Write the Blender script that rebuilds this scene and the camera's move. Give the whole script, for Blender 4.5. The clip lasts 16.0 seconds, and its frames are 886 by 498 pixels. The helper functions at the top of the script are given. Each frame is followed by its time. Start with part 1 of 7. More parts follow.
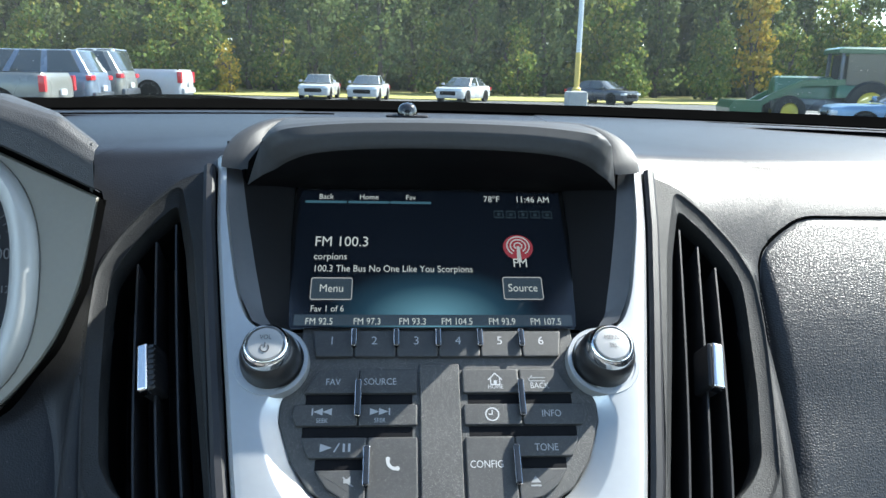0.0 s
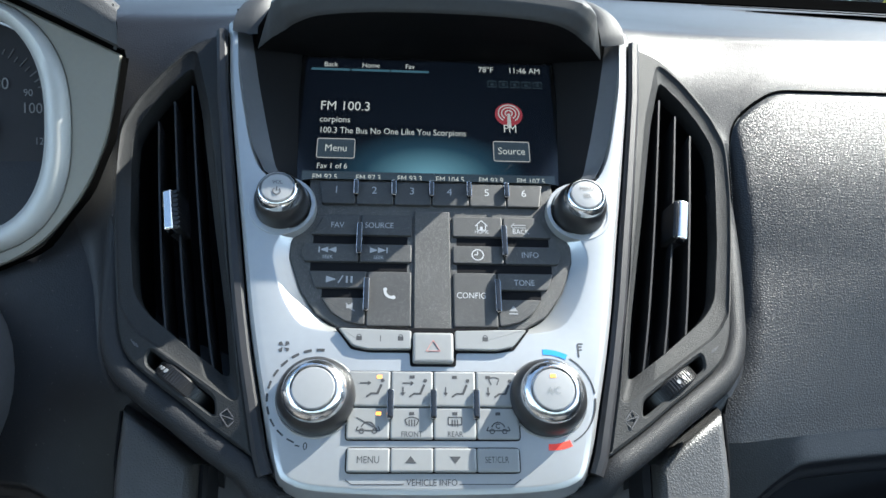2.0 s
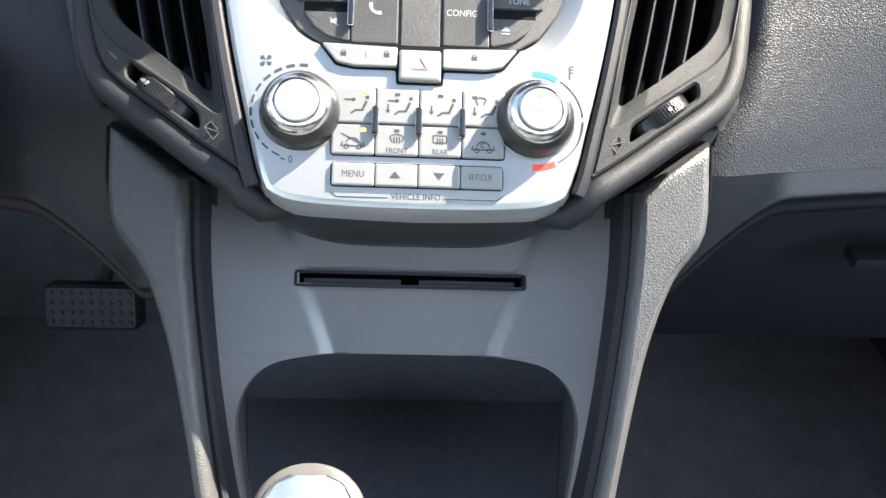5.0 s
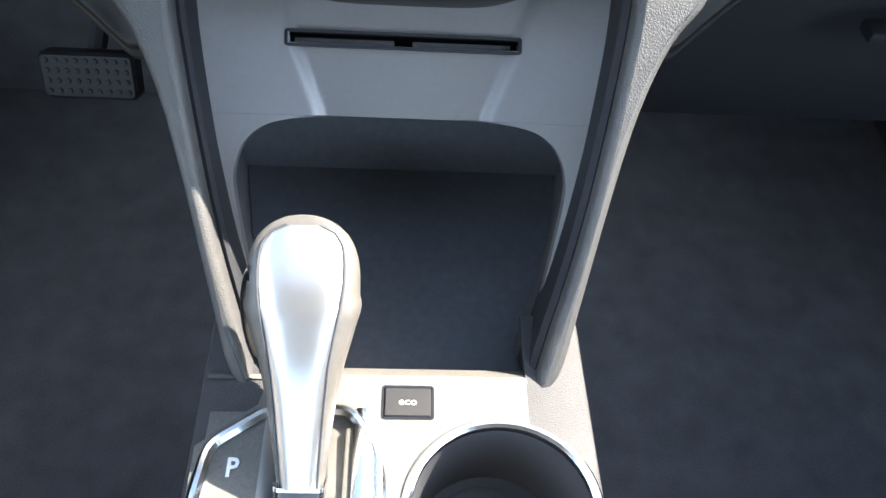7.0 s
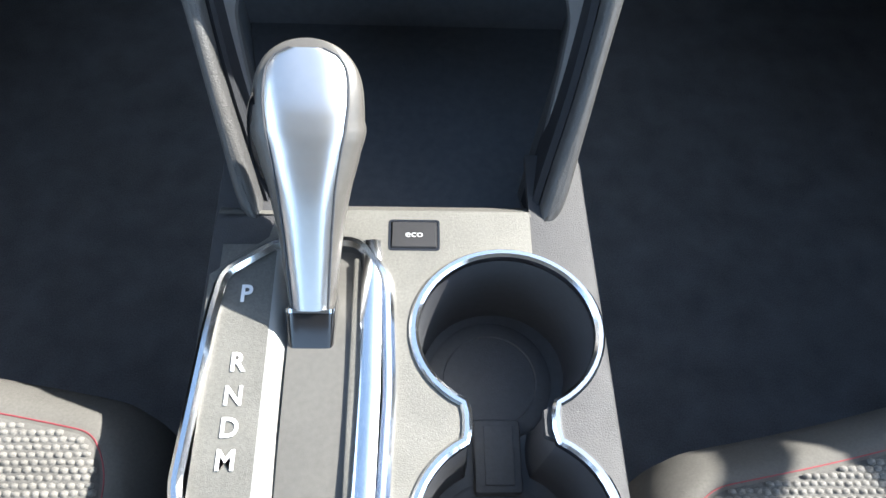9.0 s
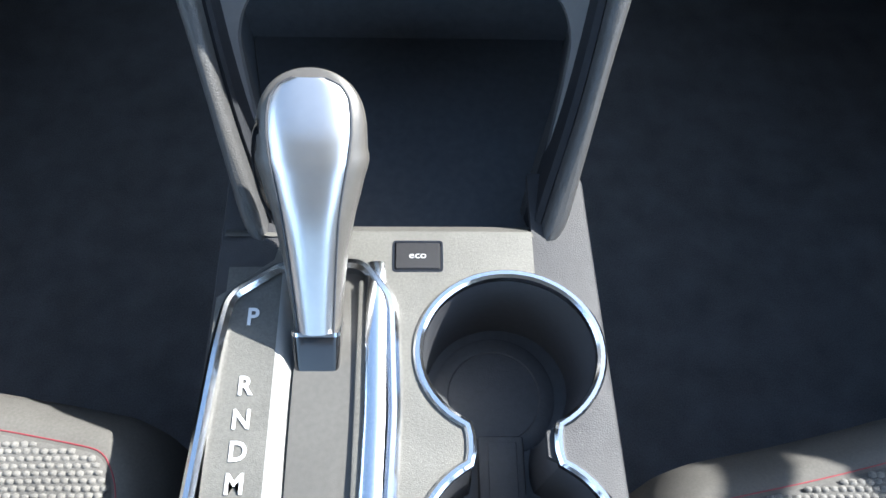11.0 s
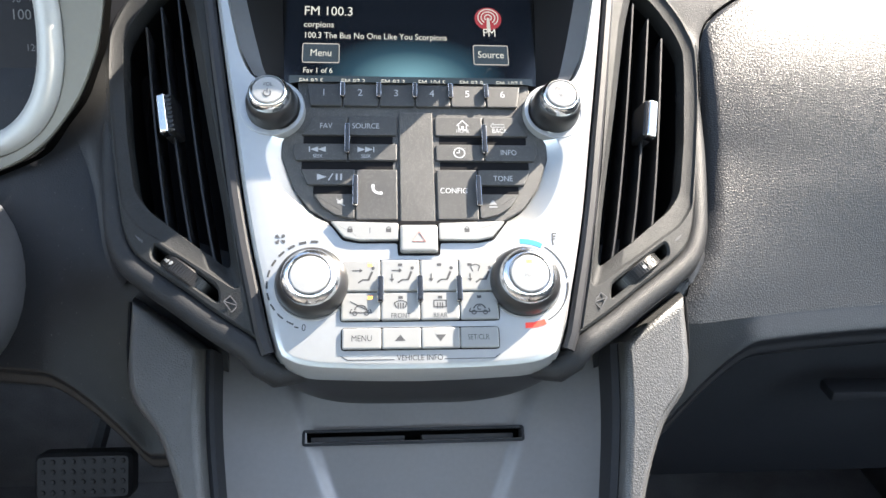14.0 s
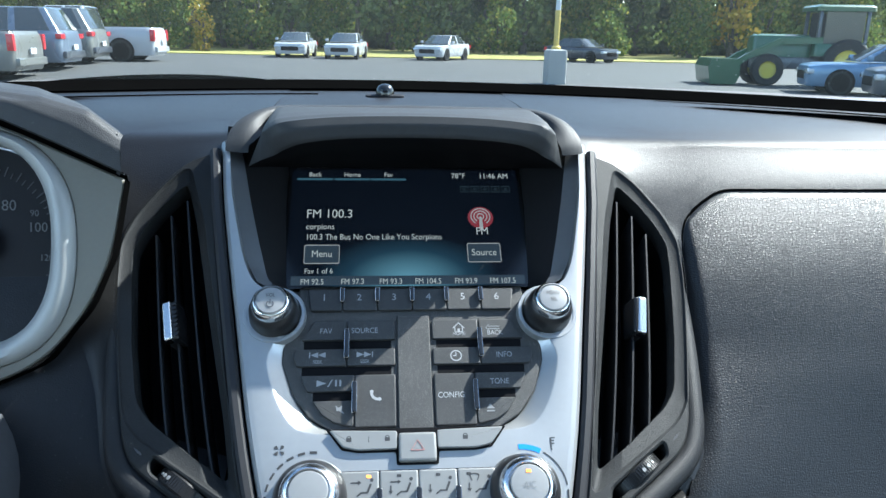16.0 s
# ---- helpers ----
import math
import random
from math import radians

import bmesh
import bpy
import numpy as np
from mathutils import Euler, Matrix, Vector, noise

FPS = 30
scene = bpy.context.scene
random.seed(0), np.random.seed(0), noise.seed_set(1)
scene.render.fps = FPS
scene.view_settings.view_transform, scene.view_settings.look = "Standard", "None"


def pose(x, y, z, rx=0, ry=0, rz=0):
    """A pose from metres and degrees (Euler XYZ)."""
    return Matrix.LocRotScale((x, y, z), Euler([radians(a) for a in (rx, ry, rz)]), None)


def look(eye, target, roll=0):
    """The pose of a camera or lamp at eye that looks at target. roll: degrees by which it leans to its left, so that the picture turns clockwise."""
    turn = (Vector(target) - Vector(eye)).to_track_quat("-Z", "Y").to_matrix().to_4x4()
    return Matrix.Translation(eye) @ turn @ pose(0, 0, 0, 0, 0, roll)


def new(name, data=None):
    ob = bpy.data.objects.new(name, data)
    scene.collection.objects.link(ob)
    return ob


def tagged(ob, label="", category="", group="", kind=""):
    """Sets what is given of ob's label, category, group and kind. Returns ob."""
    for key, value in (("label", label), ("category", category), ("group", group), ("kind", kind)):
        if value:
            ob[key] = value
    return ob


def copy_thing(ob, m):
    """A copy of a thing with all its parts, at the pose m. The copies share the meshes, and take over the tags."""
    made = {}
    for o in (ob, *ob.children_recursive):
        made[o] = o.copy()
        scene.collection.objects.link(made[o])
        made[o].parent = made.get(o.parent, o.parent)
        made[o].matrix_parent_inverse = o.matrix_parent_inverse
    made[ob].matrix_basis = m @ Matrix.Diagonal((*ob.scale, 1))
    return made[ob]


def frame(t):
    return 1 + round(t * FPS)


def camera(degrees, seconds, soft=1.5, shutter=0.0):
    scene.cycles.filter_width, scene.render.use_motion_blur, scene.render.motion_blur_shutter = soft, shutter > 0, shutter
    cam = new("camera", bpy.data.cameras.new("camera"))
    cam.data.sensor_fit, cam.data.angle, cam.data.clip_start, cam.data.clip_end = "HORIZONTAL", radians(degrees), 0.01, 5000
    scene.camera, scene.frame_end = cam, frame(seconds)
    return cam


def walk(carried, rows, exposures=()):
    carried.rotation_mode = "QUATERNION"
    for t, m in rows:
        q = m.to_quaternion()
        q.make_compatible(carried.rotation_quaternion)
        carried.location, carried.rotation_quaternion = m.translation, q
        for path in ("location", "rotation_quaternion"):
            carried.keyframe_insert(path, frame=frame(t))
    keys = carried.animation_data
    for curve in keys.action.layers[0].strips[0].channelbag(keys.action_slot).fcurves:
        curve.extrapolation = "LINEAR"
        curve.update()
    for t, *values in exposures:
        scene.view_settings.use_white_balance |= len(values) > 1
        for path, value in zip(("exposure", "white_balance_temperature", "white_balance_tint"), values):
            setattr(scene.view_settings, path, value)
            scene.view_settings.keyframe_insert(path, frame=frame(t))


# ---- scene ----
cam = camera(62.8, 16.0)
EXPOSE = [(0, 2.45, 6150, 4), (3, 2.52, 6450, 6), (5.5, 3.4, 7150, 10), (7.5, 3.5, 6900, 9), (8.5, 2.85, 6550, 7), (11, 2.5, 6100, 7), (12, 3.45, 6700, 9), (13, 3.65, 7050, 9), (14, 3.25, 7150, 11), (15, 2.4, 6400, 6), (16, 2.22, 5800, 2)]
PATH = [
    (0, (-0.02, 0.038, 1.335), (0.107, 1.98, 0.878), 1.3),
    (0.5, (-0.019, 0.013, 1.336), (0.112, 1.949, 0.851), 1.4),
    (1, (-0.02, 0.009, 1.332), (0.1, 1.928, 0.783), 1.6),
    (1.5, (-0.018, -0.002, 1.329), (0.098, 1.893, 0.701), 1.9),
    (2, (-0.016, -0.006, 1.323), (0.101, 1.858, 0.609), 2.3),
    (2.5, (-0.012, -0.01, 1.32), (0.096, 1.82, 0.52), 2.7),
    (3, (-0.011, -0.012, 1.317), (0.095, 1.781, 0.438), 3.0),
    (5.5, (-0.006, -0.017, 1.298), (0.113, 1.468, -0.036), 4.6),
    (6, (-0.007, -0.023, 1.298), (0.115, 1.379, -0.124), 5.2),
    (6.5, (-0.003, -0.029, 1.299), (0.105, 1.255, -0.230), 5.1),
    (7, (0.003, -0.028, 1.293), (0.107, 1.116, -0.344), 5.8),
    (8, (0.011, -0.045, 1.281), (0.086, 0.922, -0.468), 5.3),
    (8.5, (0.006, -0.067, 1.276), (0.088, 0.881, -0.483), 5.2),
    (11, (0.007, -0.052, 1.289), (0.074, 0.855, -0.492), 3.9),
    (11.5, (0.004, -0.049, 1.291), (0.091, 1.016, -0.399), 3.6),
    (12, (0.001, -0.046, 1.297), (0.118, 1.186, -0.274), 3.5),
    (12.5, (-0.003, -0.040, 1.304), (0.135, 1.356, -0.122), 3.5),
    (13, (-0.012, -0.029, 1.306), (0.146, 1.531, 0.064), 2.8),
    (13.5, (-0.012, -0.031, 1.308), (0.156, 1.626, 0.202), 2.6),
    (14, (-0.019, -0.034, 1.322), (0.151, 1.737, 0.407), 2.3),
    (14.5, (-0.024, -0.034, 1.342), (0.157, 1.798, 0.56), 2.1),
    (15, (-0.025, -0.032, 1.346), (0.162, 1.839, 0.664), 1.7),
    (15.5, (-0.015, -0.031, 1.357), (0.167, 1.862, 0.739), 1.4),
    (16, (-0.02, -0.03, 1.358), (0.161, 1.881, 0.796), 1.3),
]
walk(cam, [(t, look(eye, target, roll)) for t, eye, target, roll in PATH], EXPOSE)

# ---- world, sun and exposure ----
SUN = Vector((0.636, 0.314, 0.705)).normalized()
world = bpy.data.worlds.new("sky")
scene.world = world
world.use_nodes = True
wn = world.node_tree.nodes
sky = wn.new("ShaderNodeTexSky")
sky.sky_type, sky.sun_disc = "NISHITA", False
sky.sun_elevation, sky.sun_rotation = math.asin(SUN.z), math.atan2(SUN.x, SUN.y)
world.node_tree.links.new(sky.outputs[0], wn["Background"].inputs[0])
wn["Background"].inputs[1].default_value = 0.10
sun = new("sun", bpy.data.lights.new("sun", "SUN"))
sun.data.energy, sun.data.angle, sun.data.color = 4.0, radians(0.5), (1.0, 0.95, 0.88)
sun.matrix_basis = look(SUN * 30, (0, 0, 0))

# fill lamps added at the unseen side windows, on top of the sky
for spot, aim, wide, power in (((-0.79, -0.25, 1.38), (0, -0.1, 1.15), 1.25, 0.85), ((0.79, -0.25, 1.38), (0, -0.1, 1.15), 1.25, 0.85)):
    fill_lamp = new("window_fill", bpy.data.lights.new("window_fill", "AREA"))
    fill_lamp.data.shape, fill_lamp.data.size, fill_lamp.data.size_y = "RECTANGLE", wide, 0.42
    fill_lamp.data.energy, fill_lamp.data.color = power, (0.68, 0.84, 1.0)
    fill_lamp.matrix_basis = look(spot, aim)

# ---- materials ----
MATS = {}


def material(name, base, rough=0.5, metal=0.0, vary=0.15, scale=60.0, bump=0.0, bump_scale=400.0, grain="noise", coat=0.0, spec=0.5, specks=0.0, dense=0.70, emit=None, power=0.0):
    """A painted, moulded or metal surface: two scales of colour change, fine relief, optional pale specks for dust or
    painted sparkle.
    """
    m = bpy.data.materials.new(name)
    m.use_nodes = True
    t = m.node_tree
    n, k = t.nodes, t.links.new
    b = n["Principled BSDF"]
    b.inputs["Roughness"].default_value, b.inputs["Metallic"].default_value = rough, metal
    b.inputs["Specular IOR Level"].default_value = spec
    b.inputs["Coat Weight"].default_value = coat
    b.inputs["Coat Roughness"].default_value = 0.08
    co = n.new("ShaderNodeTexCoord")
    big, fine = n.new("ShaderNodeTexNoise"), n.new("ShaderNodeTexNoise")
    big.inputs["Scale"].default_value, fine.inputs["Scale"].default_value = scale * 0.12, scale * 3
    big.inputs["Detail"].default_value, fine.inputs["Detail"].default_value = 4, 3
    for q in (big, fine):
        k(co.outputs["Object"], q.inputs["Vector"])
    mix = n.new("ShaderNodeMath")
    mix.operation = "ADD"
    k(big.outputs[0], mix.inputs[0])
    k(fine.outputs[0], mix.inputs[1])
    ramp = n.new("ShaderNodeMapRange")
    ramp.inputs[1].default_value, ramp.inputs[2].default_value = 0.6, 1.4
    ramp.inputs[3].default_value, ramp.inputs[4].default_value = 1 - vary, 1 + vary
    k(mix.outputs[0], ramp.inputs[0])
    col = n.new("ShaderNodeVectorMath")
    col.operation = "SCALE"
    col.inputs[0].default_value = base[:3]
    k(ramp.outputs[0], col.inputs["Scale"])
    out = col.outputs[0]
    if specks:
        sp = n.new("ShaderNodeTexNoise")
        sp.inputs["Scale"].default_value, sp.inputs["Detail"].default_value = scale * 14, 2
        k(co.outputs["Object"], sp.inputs["Vector"])
        cut = n.new("ShaderNodeMapRange")
        cut.inputs[1].default_value, cut.inputs[2].default_value = dense, dense + 0.08
        cut.inputs[3].default_value, cut.inputs[4].default_value = 0.0, specks
        k(sp.outputs[0], cut.inputs[0])
        mx = n.new("ShaderNodeMix")
        mx.data_type = "RGBA"
        k(cut.outputs[0], mx.inputs[0])
        k(out, mx.inputs[6])
        mx.inputs[7].default_value = (0.45, 0.43, 0.4, 1)
        out = mx.outputs[2]
    k(out, b.inputs["Base Color"])
    rr = n.new("ShaderNodeMapRange")
    rr.inputs[3].default_value, rr.inputs[4].default_value = max(0.02, rough * 0.85), min(1, rough * 1.15)
    k(big.outputs[0], rr.inputs[0])
    k(rr.outputs[0], b.inputs["Roughness"])
    if bump:
        tex = n.new("ShaderNodeTexVoronoi" if grain == "leather" else "ShaderNodeTexNoise")
        tex.inputs["Scale"].default_value = bump_scale
        if grain == "leather":
            tex.feature = "DISTANCE_TO_EDGE"
            wob = n.new("ShaderNodeTexNoise")
            wob.inputs["Scale"].default_value = bump_scale * 0.5
            k(co.outputs["Object"], wob.inputs["Vector"])
            sc = n.new("ShaderNodeVectorMath")
            sc.operation = "MULTIPLY_ADD"
            k(wob.outputs[1], sc.inputs[0])
            sc.inputs[1].default_value = (0.55 / bump_scale,) * 3
            k(co.outputs["Object"], sc.inputs[2])
            k(sc.outputs[0], tex.inputs["Vector"])
        else:
            k(co.outputs["Object"], tex.inputs["Vector"])
        bp = n.new("ShaderNodeBump")
        bp.inputs["Strength"].default_value, bp.inputs["Distance"].default_value = bump, 0.0006
        if grain == "leather":
            pebble = n.new("ShaderNodeMapRange")
            pebble.interpolation_type = "SMOOTHSTEP"
            pebble.inputs[2].default_value = 0.30
            k(tex.outputs["Distance"], pebble.inputs[0])
            k(pebble.outputs[0], bp.inputs["Height"])
        else:
            k(tex.outputs[0], bp.inputs["Height"])
        k(bp.outputs[0], b.inputs["Normal"])
    if emit:
        b.inputs["Emission Color"].default_value = (*emit, 1)
        b.inputs["Emission Strength"].default_value = power
    MATS[name] = m
    return m


SILVER = material("satin_silver", (0.345, 0.35, 0.352), 0.36, 0.62, 0.03, 90, 0.05, 2500)
SILVER_KEY = material("silver_key", (0.215, 0.215, 0.21), 0.44, 0.35, 0.03, 90, 0.05, 2500)
SILVER_CAP = material("silver_cap", (0.25, 0.25, 0.25), 0.45, 0.35, 0.03, 90, 0.05, 2500)
# pale specks put the sparkle of keys, pad and plate into the colour
PAD = material("charcoal_key", (0.027, 0.0267, 0.0265), 0.52, 0.0, 0.30, 300, 0.15, 3500, specks=0.30, dense=0.63)
PADBASE = material("charcoal_pad", (0.033, 0.0322, 0.0312), 0.55, 0.0, 0.40, 300, 0.2, 3000, specks=0.45, dense=0.61)
GRAIN = material("dash_grain", (0.009, 0.0094, 0.0112), 0.41, 0.0, 0.18, 40, 0.12, 720, "leather", spec=0.29, specks=0.10)
GLOVE_GRAIN = material("glove_grain", (0.0075, 0.008, 0.0096), 0.45, 0.0, 0.18, 40, 0.28, 700, "leather", spec=0.38, specks=0.08)
BINNACLE = material("binnacle_grain", (0.030, 0.030, 0.031), 0.50, 0.0, 0.15, 40, 0.20, 950, "leather", spec=0.35, specks=0.08)
GRAIN_MATT = material("console_grain", (0.040, 0.040, 0.043), 0.62, 0.0, 0.15, 40, 0.24, 850, "leather", spec=0.25, specks=0.08)
# base colour lifted to stand in for haze and sheen on the uprights
UPRIGHT = material("upright_grain", (0.046, 0.0455, 0.046), 0.48, 0.0, 0.18, 40, 0.24, 700, "leather", spec=0.55, specks=0.08)
HOOD = material("hood_plastic", (0.028, 0.029, 0.031), 0.58, 0.0, 0.12, 120, 0.12, 2200, spec=0.28, specks=0.02)
GRAIN_SOFT = material("dash_pad_grain", (0.012, 0.0125, 0.0150), 0.44, 0.0, 0.15, 40, 0.16, 900, "leather", spec=0.24, specks=0.06)
FINE = material("fine_plastic", (0.020, 0.021, 0.0245), 0.66, 0.0, 0.12, 120, 0.10, 2200, spec=0.12, specks=0.04)
SATIN = material("pewter_panel", (0.175, 0.173, 0.178), 0.38, 0.48, 0.06, 120, 0.06, 2600, specks=0.06)
PEWTER = material("console_plate", (0.098, 0.095, 0.087), 0.50, 0.2, 0.25, 260, 0.35, 1800, spec=0.4, specks=0.35)
PUTTY = material("warm_grey_fascia", (0.128, 0.121, 0.102), 0.40, 0.15, 0.06, 120, 0.1, 2200, specks=0.08)
RING = material("ring_silver", (0.30, 0.30, 0.29), 0.48, 0.15, 0.03, 60)
DARK = material("dark_plastic", (0.048, 0.050, 0.056), 0.45, 0.0, 0.2, 80, 0.1, 1500)
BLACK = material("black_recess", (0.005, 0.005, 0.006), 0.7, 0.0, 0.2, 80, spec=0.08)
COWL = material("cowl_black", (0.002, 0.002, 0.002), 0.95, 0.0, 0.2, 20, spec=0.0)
GAUGE = material("gauge_black", (0.006, 0.006, 0.009), 0.55, 0.0, 0.15, 120, spec=0.2)
BEZEL = material("bezel_black", (0.014, 0.014, 0.016), 0.5, 0.0, 0.15, 120, 0.1, 2200, spec=0.3)
GLOSS = material("gloss_black", (0.010, 0.010, 0.011), 0.12, 0.0, 0.1, 80, coat=0.4)
CHROME = material("chrome", (0.74, 0.75, 0.77), 0.14, 1.0, 0.03, 60)
CHROME_SOFT = material("satin_chrome", (0.62, 0.63, 0.65), 0.20, 1.0, 0.03, 60)
STEEL = material("brushed_lever", (0.58, 0.58, 0.59), 0.31, 0.96, 0.04, 60)
LEATHER = material("lever_leather", (0.075, 0.070, 0.064), 0.40, 0.0, 0.15, 80, 0.12, 1300, "leather", spec=0.6)
RUBBER = material("rubber", (0.048, 0.050, 0.056), 0.6, 0.0, 0.2, 120, 0.2, 900)
KNOB = material("black_dial", (0.011, 0.011, 0.012), 0.36, 0.0, 0.2, 120, 0.1, 900)
BLADE = material("black_blade", (0.010, 0.010, 0.011), 0.38, 0.0, 0.2, 80, spec=0.4)
VENT = material("vent_plastic", (0.016, 0.0165, 0.017), 0.64, 0.0, 0.35, 300, 0.55, 1500, spec=0.20, specks=0.10)
LIP = material("lip_grain", (0.014, 0.0145, 0.016), 0.56, 0.0, 0.15, 40, 0.22, 900, "leather", spec=0.22, specks=0.06)
REVEAL = material("bezel_grey", (0.135, 0.138, 0.146), 0.42, 0.3, 0.06, 120, 0.08, 2400)
SHUTTER = material("shutter_plastic", (0.066, 0.063, 0.058), 0.42, 0.0, 0.15, 120, 0.1, 1800, spec=0.5)
# bin and carpet colours are lifted to stand in for lens haze
BIN = material("bin_plastic", (0.085, 0.092, 0.105), 0.7, 0.0, 0.2, 60, 0.2, 900)
CARPET = material("carpet", (0.108, 0.110, 0.120), 0.95, 0.0, 0.4, 200, 0.8, 700)
LINER = material("headliner", (0.30, 0.29, 0.275), 0.9, 0.0, 0.08, 120, 0.3, 900)
INK = material("white_ink", (0.36, 0.37, 0.38), 0.5, 0.0, 0.03, 60)
KEYINK = material("key_ink", (0.27, 0.275, 0.28), 0.5, 0.0, 0.03, 60)
FAINT = material("faint_mark", (0.045, 0.045, 0.05), 0.6, 0.0, 0.03, 60)
DIMINK = material("grey_ink", (0.17, 0.175, 0.18), 0.5, 0.0, 0.03, 60)
GAUGE_INK = material("gauge_ink", (0.085, 0.085, 0.09), 0.5, 0.0, 0.03, 60)
BLACKINK = material("dark_ink", (0.03, 0.03, 0.032), 0.5, 0.0, 0.05, 60)
BLUEINK = material("blue_mark", (0.02, 0.22, 0.62), 0.4, 0.0, 0.05, 60)
HAZARD_RED = material("faded_red_mark", (0.36, 0.16, 0.14), 0.45, 0.0, 0.05, 60)
REDINK = material("red_mark", (0.75, 0.05, 0.03), 0.4, 0.0, 0.05, 60)
AMBER = material("amber_lamp", (0.7, 0.25, 0.04), 0.4, 0.0, 0.05, 60, emit=(1.0, 0.35, 0.05), power=0.7)
LETTER = material("gate_letter", (0.62, 0.62, 0.63), 0.35, 0.3, 0.04, 60)
STITCH = material("red_thread", (0.16, 0.02, 0.028), 0.7, 0.0, 0.1, 300)
THREAD = material("dark_thread", (0.045, 0.045, 0.05), 0.7, 0.0, 0.1, 300)
LEATHERETTE = material("seat_bolster_cloth", (0.082, 0.078, 0.072), 0.85, 0.0, 0.2, 200, 0.35, 2600, spec=0.2)
YARN_DARK = material("yarn_dark", (0.085, 0.082, 0.078), 0.85, 0.0, 0.3, 300, 0.5, 3000, spec=0.2)
YARN_LIGHT = material("yarn_light", (0.135, 0.130, 0.122), 0.8, 0.0, 0.35, 300, 0.5, 3000, spec=0.2)


def glow(name, color, power):
    m = bpy.data.materials.new(name)
    m.use_nodes = True
    b = m.node_tree.nodes["Principled BSDF"]
    b.inputs["Base Color"].default_value = (0.01, 0.01, 0.012, 1)
    b.inputs["Roughness"].default_value = 0.25
    b.inputs["Emission Color"].default_value, b.inputs["Emission Strength"].default_value = (*color, 1), power
    return m


LCD_TEXT = glow("lcd_text", (0.80, 0.84, 0.82), 0.115)
LCD_DIM = glow("lcd_dim", (0.10, 0.17, 0.22), 0.03)
LCD_TAB = glow("lcd_tab", (0.08, 0.20, 0.27), 0.10)
LCD_RED = glow("lcd_red", (0.55, 0.08, 0.11), 0.08)
LCD_GREY = glow("lcd_grey", (0.45, 0.45, 0.45), 0.15)
LCD_BUTTON = glow("lcd_button", (0.02, 0.03, 0.04), 0.3)


def lcd_panel():
    """The lit picture: near black, with a teal glow low in the middle."""
    m = bpy.data.materials.new("lcd_panel")
    m.use_nodes = True
    n, k = m.node_tree.nodes, m.node_tree.links.new
    b = n["Principled BSDF"]
    b.inputs["Base Color"].default_value, b.inputs["Roughness"].default_value = (0.008, 0.009, 0.011, 1), 0.22
    co, mp, gr = n.new("ShaderNodeTexCoord"), n.new("ShaderNodeMapping"), n.new("ShaderNodeTexGradient")
    gr.gradient_type = "SPHERICAL"
    mp.inputs["Location"].default_value = (0.0, 1.25, 0.0)
    mp.inputs["Scale"].default_value = (17.0, 30.0, 1.0)
    k(co.outputs["Object"], mp.inputs["Vector"])
    k(mp.outputs[0], gr.inputs["Vector"])
    ramp = n.new("ShaderNodeValToRGB")
    ramp.color_ramp.elements[0].color = (0.0012, 0.0022, 0.005, 1)
    ramp.color_ramp.elements[1].position, ramp.color_ramp.elements[1].color = 1.0, (0.12, 0.27, 0.34, 1)
    e = ramp.color_ramp.elements.new(0.35)
    e.color = (0.012, 0.035, 0.055, 1)
    k(gr.outputs[0], ramp.inputs[0])
    k(ramp.outputs[0], b.inputs["Emission Color"])
    b.inputs["Emission Strength"].default_value = 0.22
    return m


LCD = lcd_panel()


def glass_pane():
    m = bpy.data.materials.new("hazed_glass")
    m.use_nodes = True
    n, k = m.node_tree.nodes, m.node_tree.links.new
    n.remove(n["Principled BSDF"])
    tr, gl, fr, mx = n.new("ShaderNodeBsdfTransparent"), n.new("ShaderNodeBsdfGlossy"), n.new("ShaderNodeFresnel"), n.new("ShaderNodeMixShader")
    tr.inputs[0].default_value = (0.90, 0.95, 0.93, 1)
    gl.inputs["Roughness"].default_value = 0.03
    fr.inputs[0].default_value = 1.22
    k(fr.outputs[0], mx.inputs[0])
    k(tr.outputs[0], mx.inputs[1])
    k(gl.outputs[0], mx.inputs[2])
    # an even diffuse share paints haze over the view; dust specks are denser
    df, dm, sp = n.new("ShaderNodeBsdfDiffuse"), n.new("ShaderNodeMixShader"), n.new("ShaderNodeTexNoise")
    df.inputs[0].default_value = (0.7, 0.7, 0.68, 1)
    co = n.new("ShaderNodeTexCoord")
    k(co.outputs["Object"], sp.inputs["Vector"])
    sp.inputs["Scale"].default_value, sp.inputs["Detail"].default_value = 320, 1
    cut = n.new("ShaderNodeMapRange")
    cut.inputs[1].default_value, cut.inputs[2].default_value, cut.inputs[3].default_value, cut.inputs[4].default_value = 0.74, 0.80, 0.24, 0.5
    k(sp.outputs[0], cut.inputs[0])
    k(cut.outputs[0], dm.inputs[0])
    k(mx.outputs[0], dm.inputs[1])
    k(df.outputs[0], dm.inputs[2])
    k(dm.outputs[0], n["Material Output"].inputs[0])
    return m


GLASS = glass_pane()


# ---- mesh helpers ----
def part(name, bm, mat, parent=None, label="", m=None, angle=35.0):
    """Links a bmesh as one mesh object, under a thing or a part."""
    bmesh.ops.recalc_face_normals(bm, faces=bm.faces)
    me = bpy.data.meshes.new(name)
    bm.to_mesh(me)
    bm.free()
    me.materials.append(mat)
    me.shade_smooth()
    me.set_sharp_from_angle(angle=radians(angle))
    ob = new(name, me)
    if parent:
        ob.parent = parent
    if m is not None:
        ob.matrix_basis = m
    return tagged(ob, label)


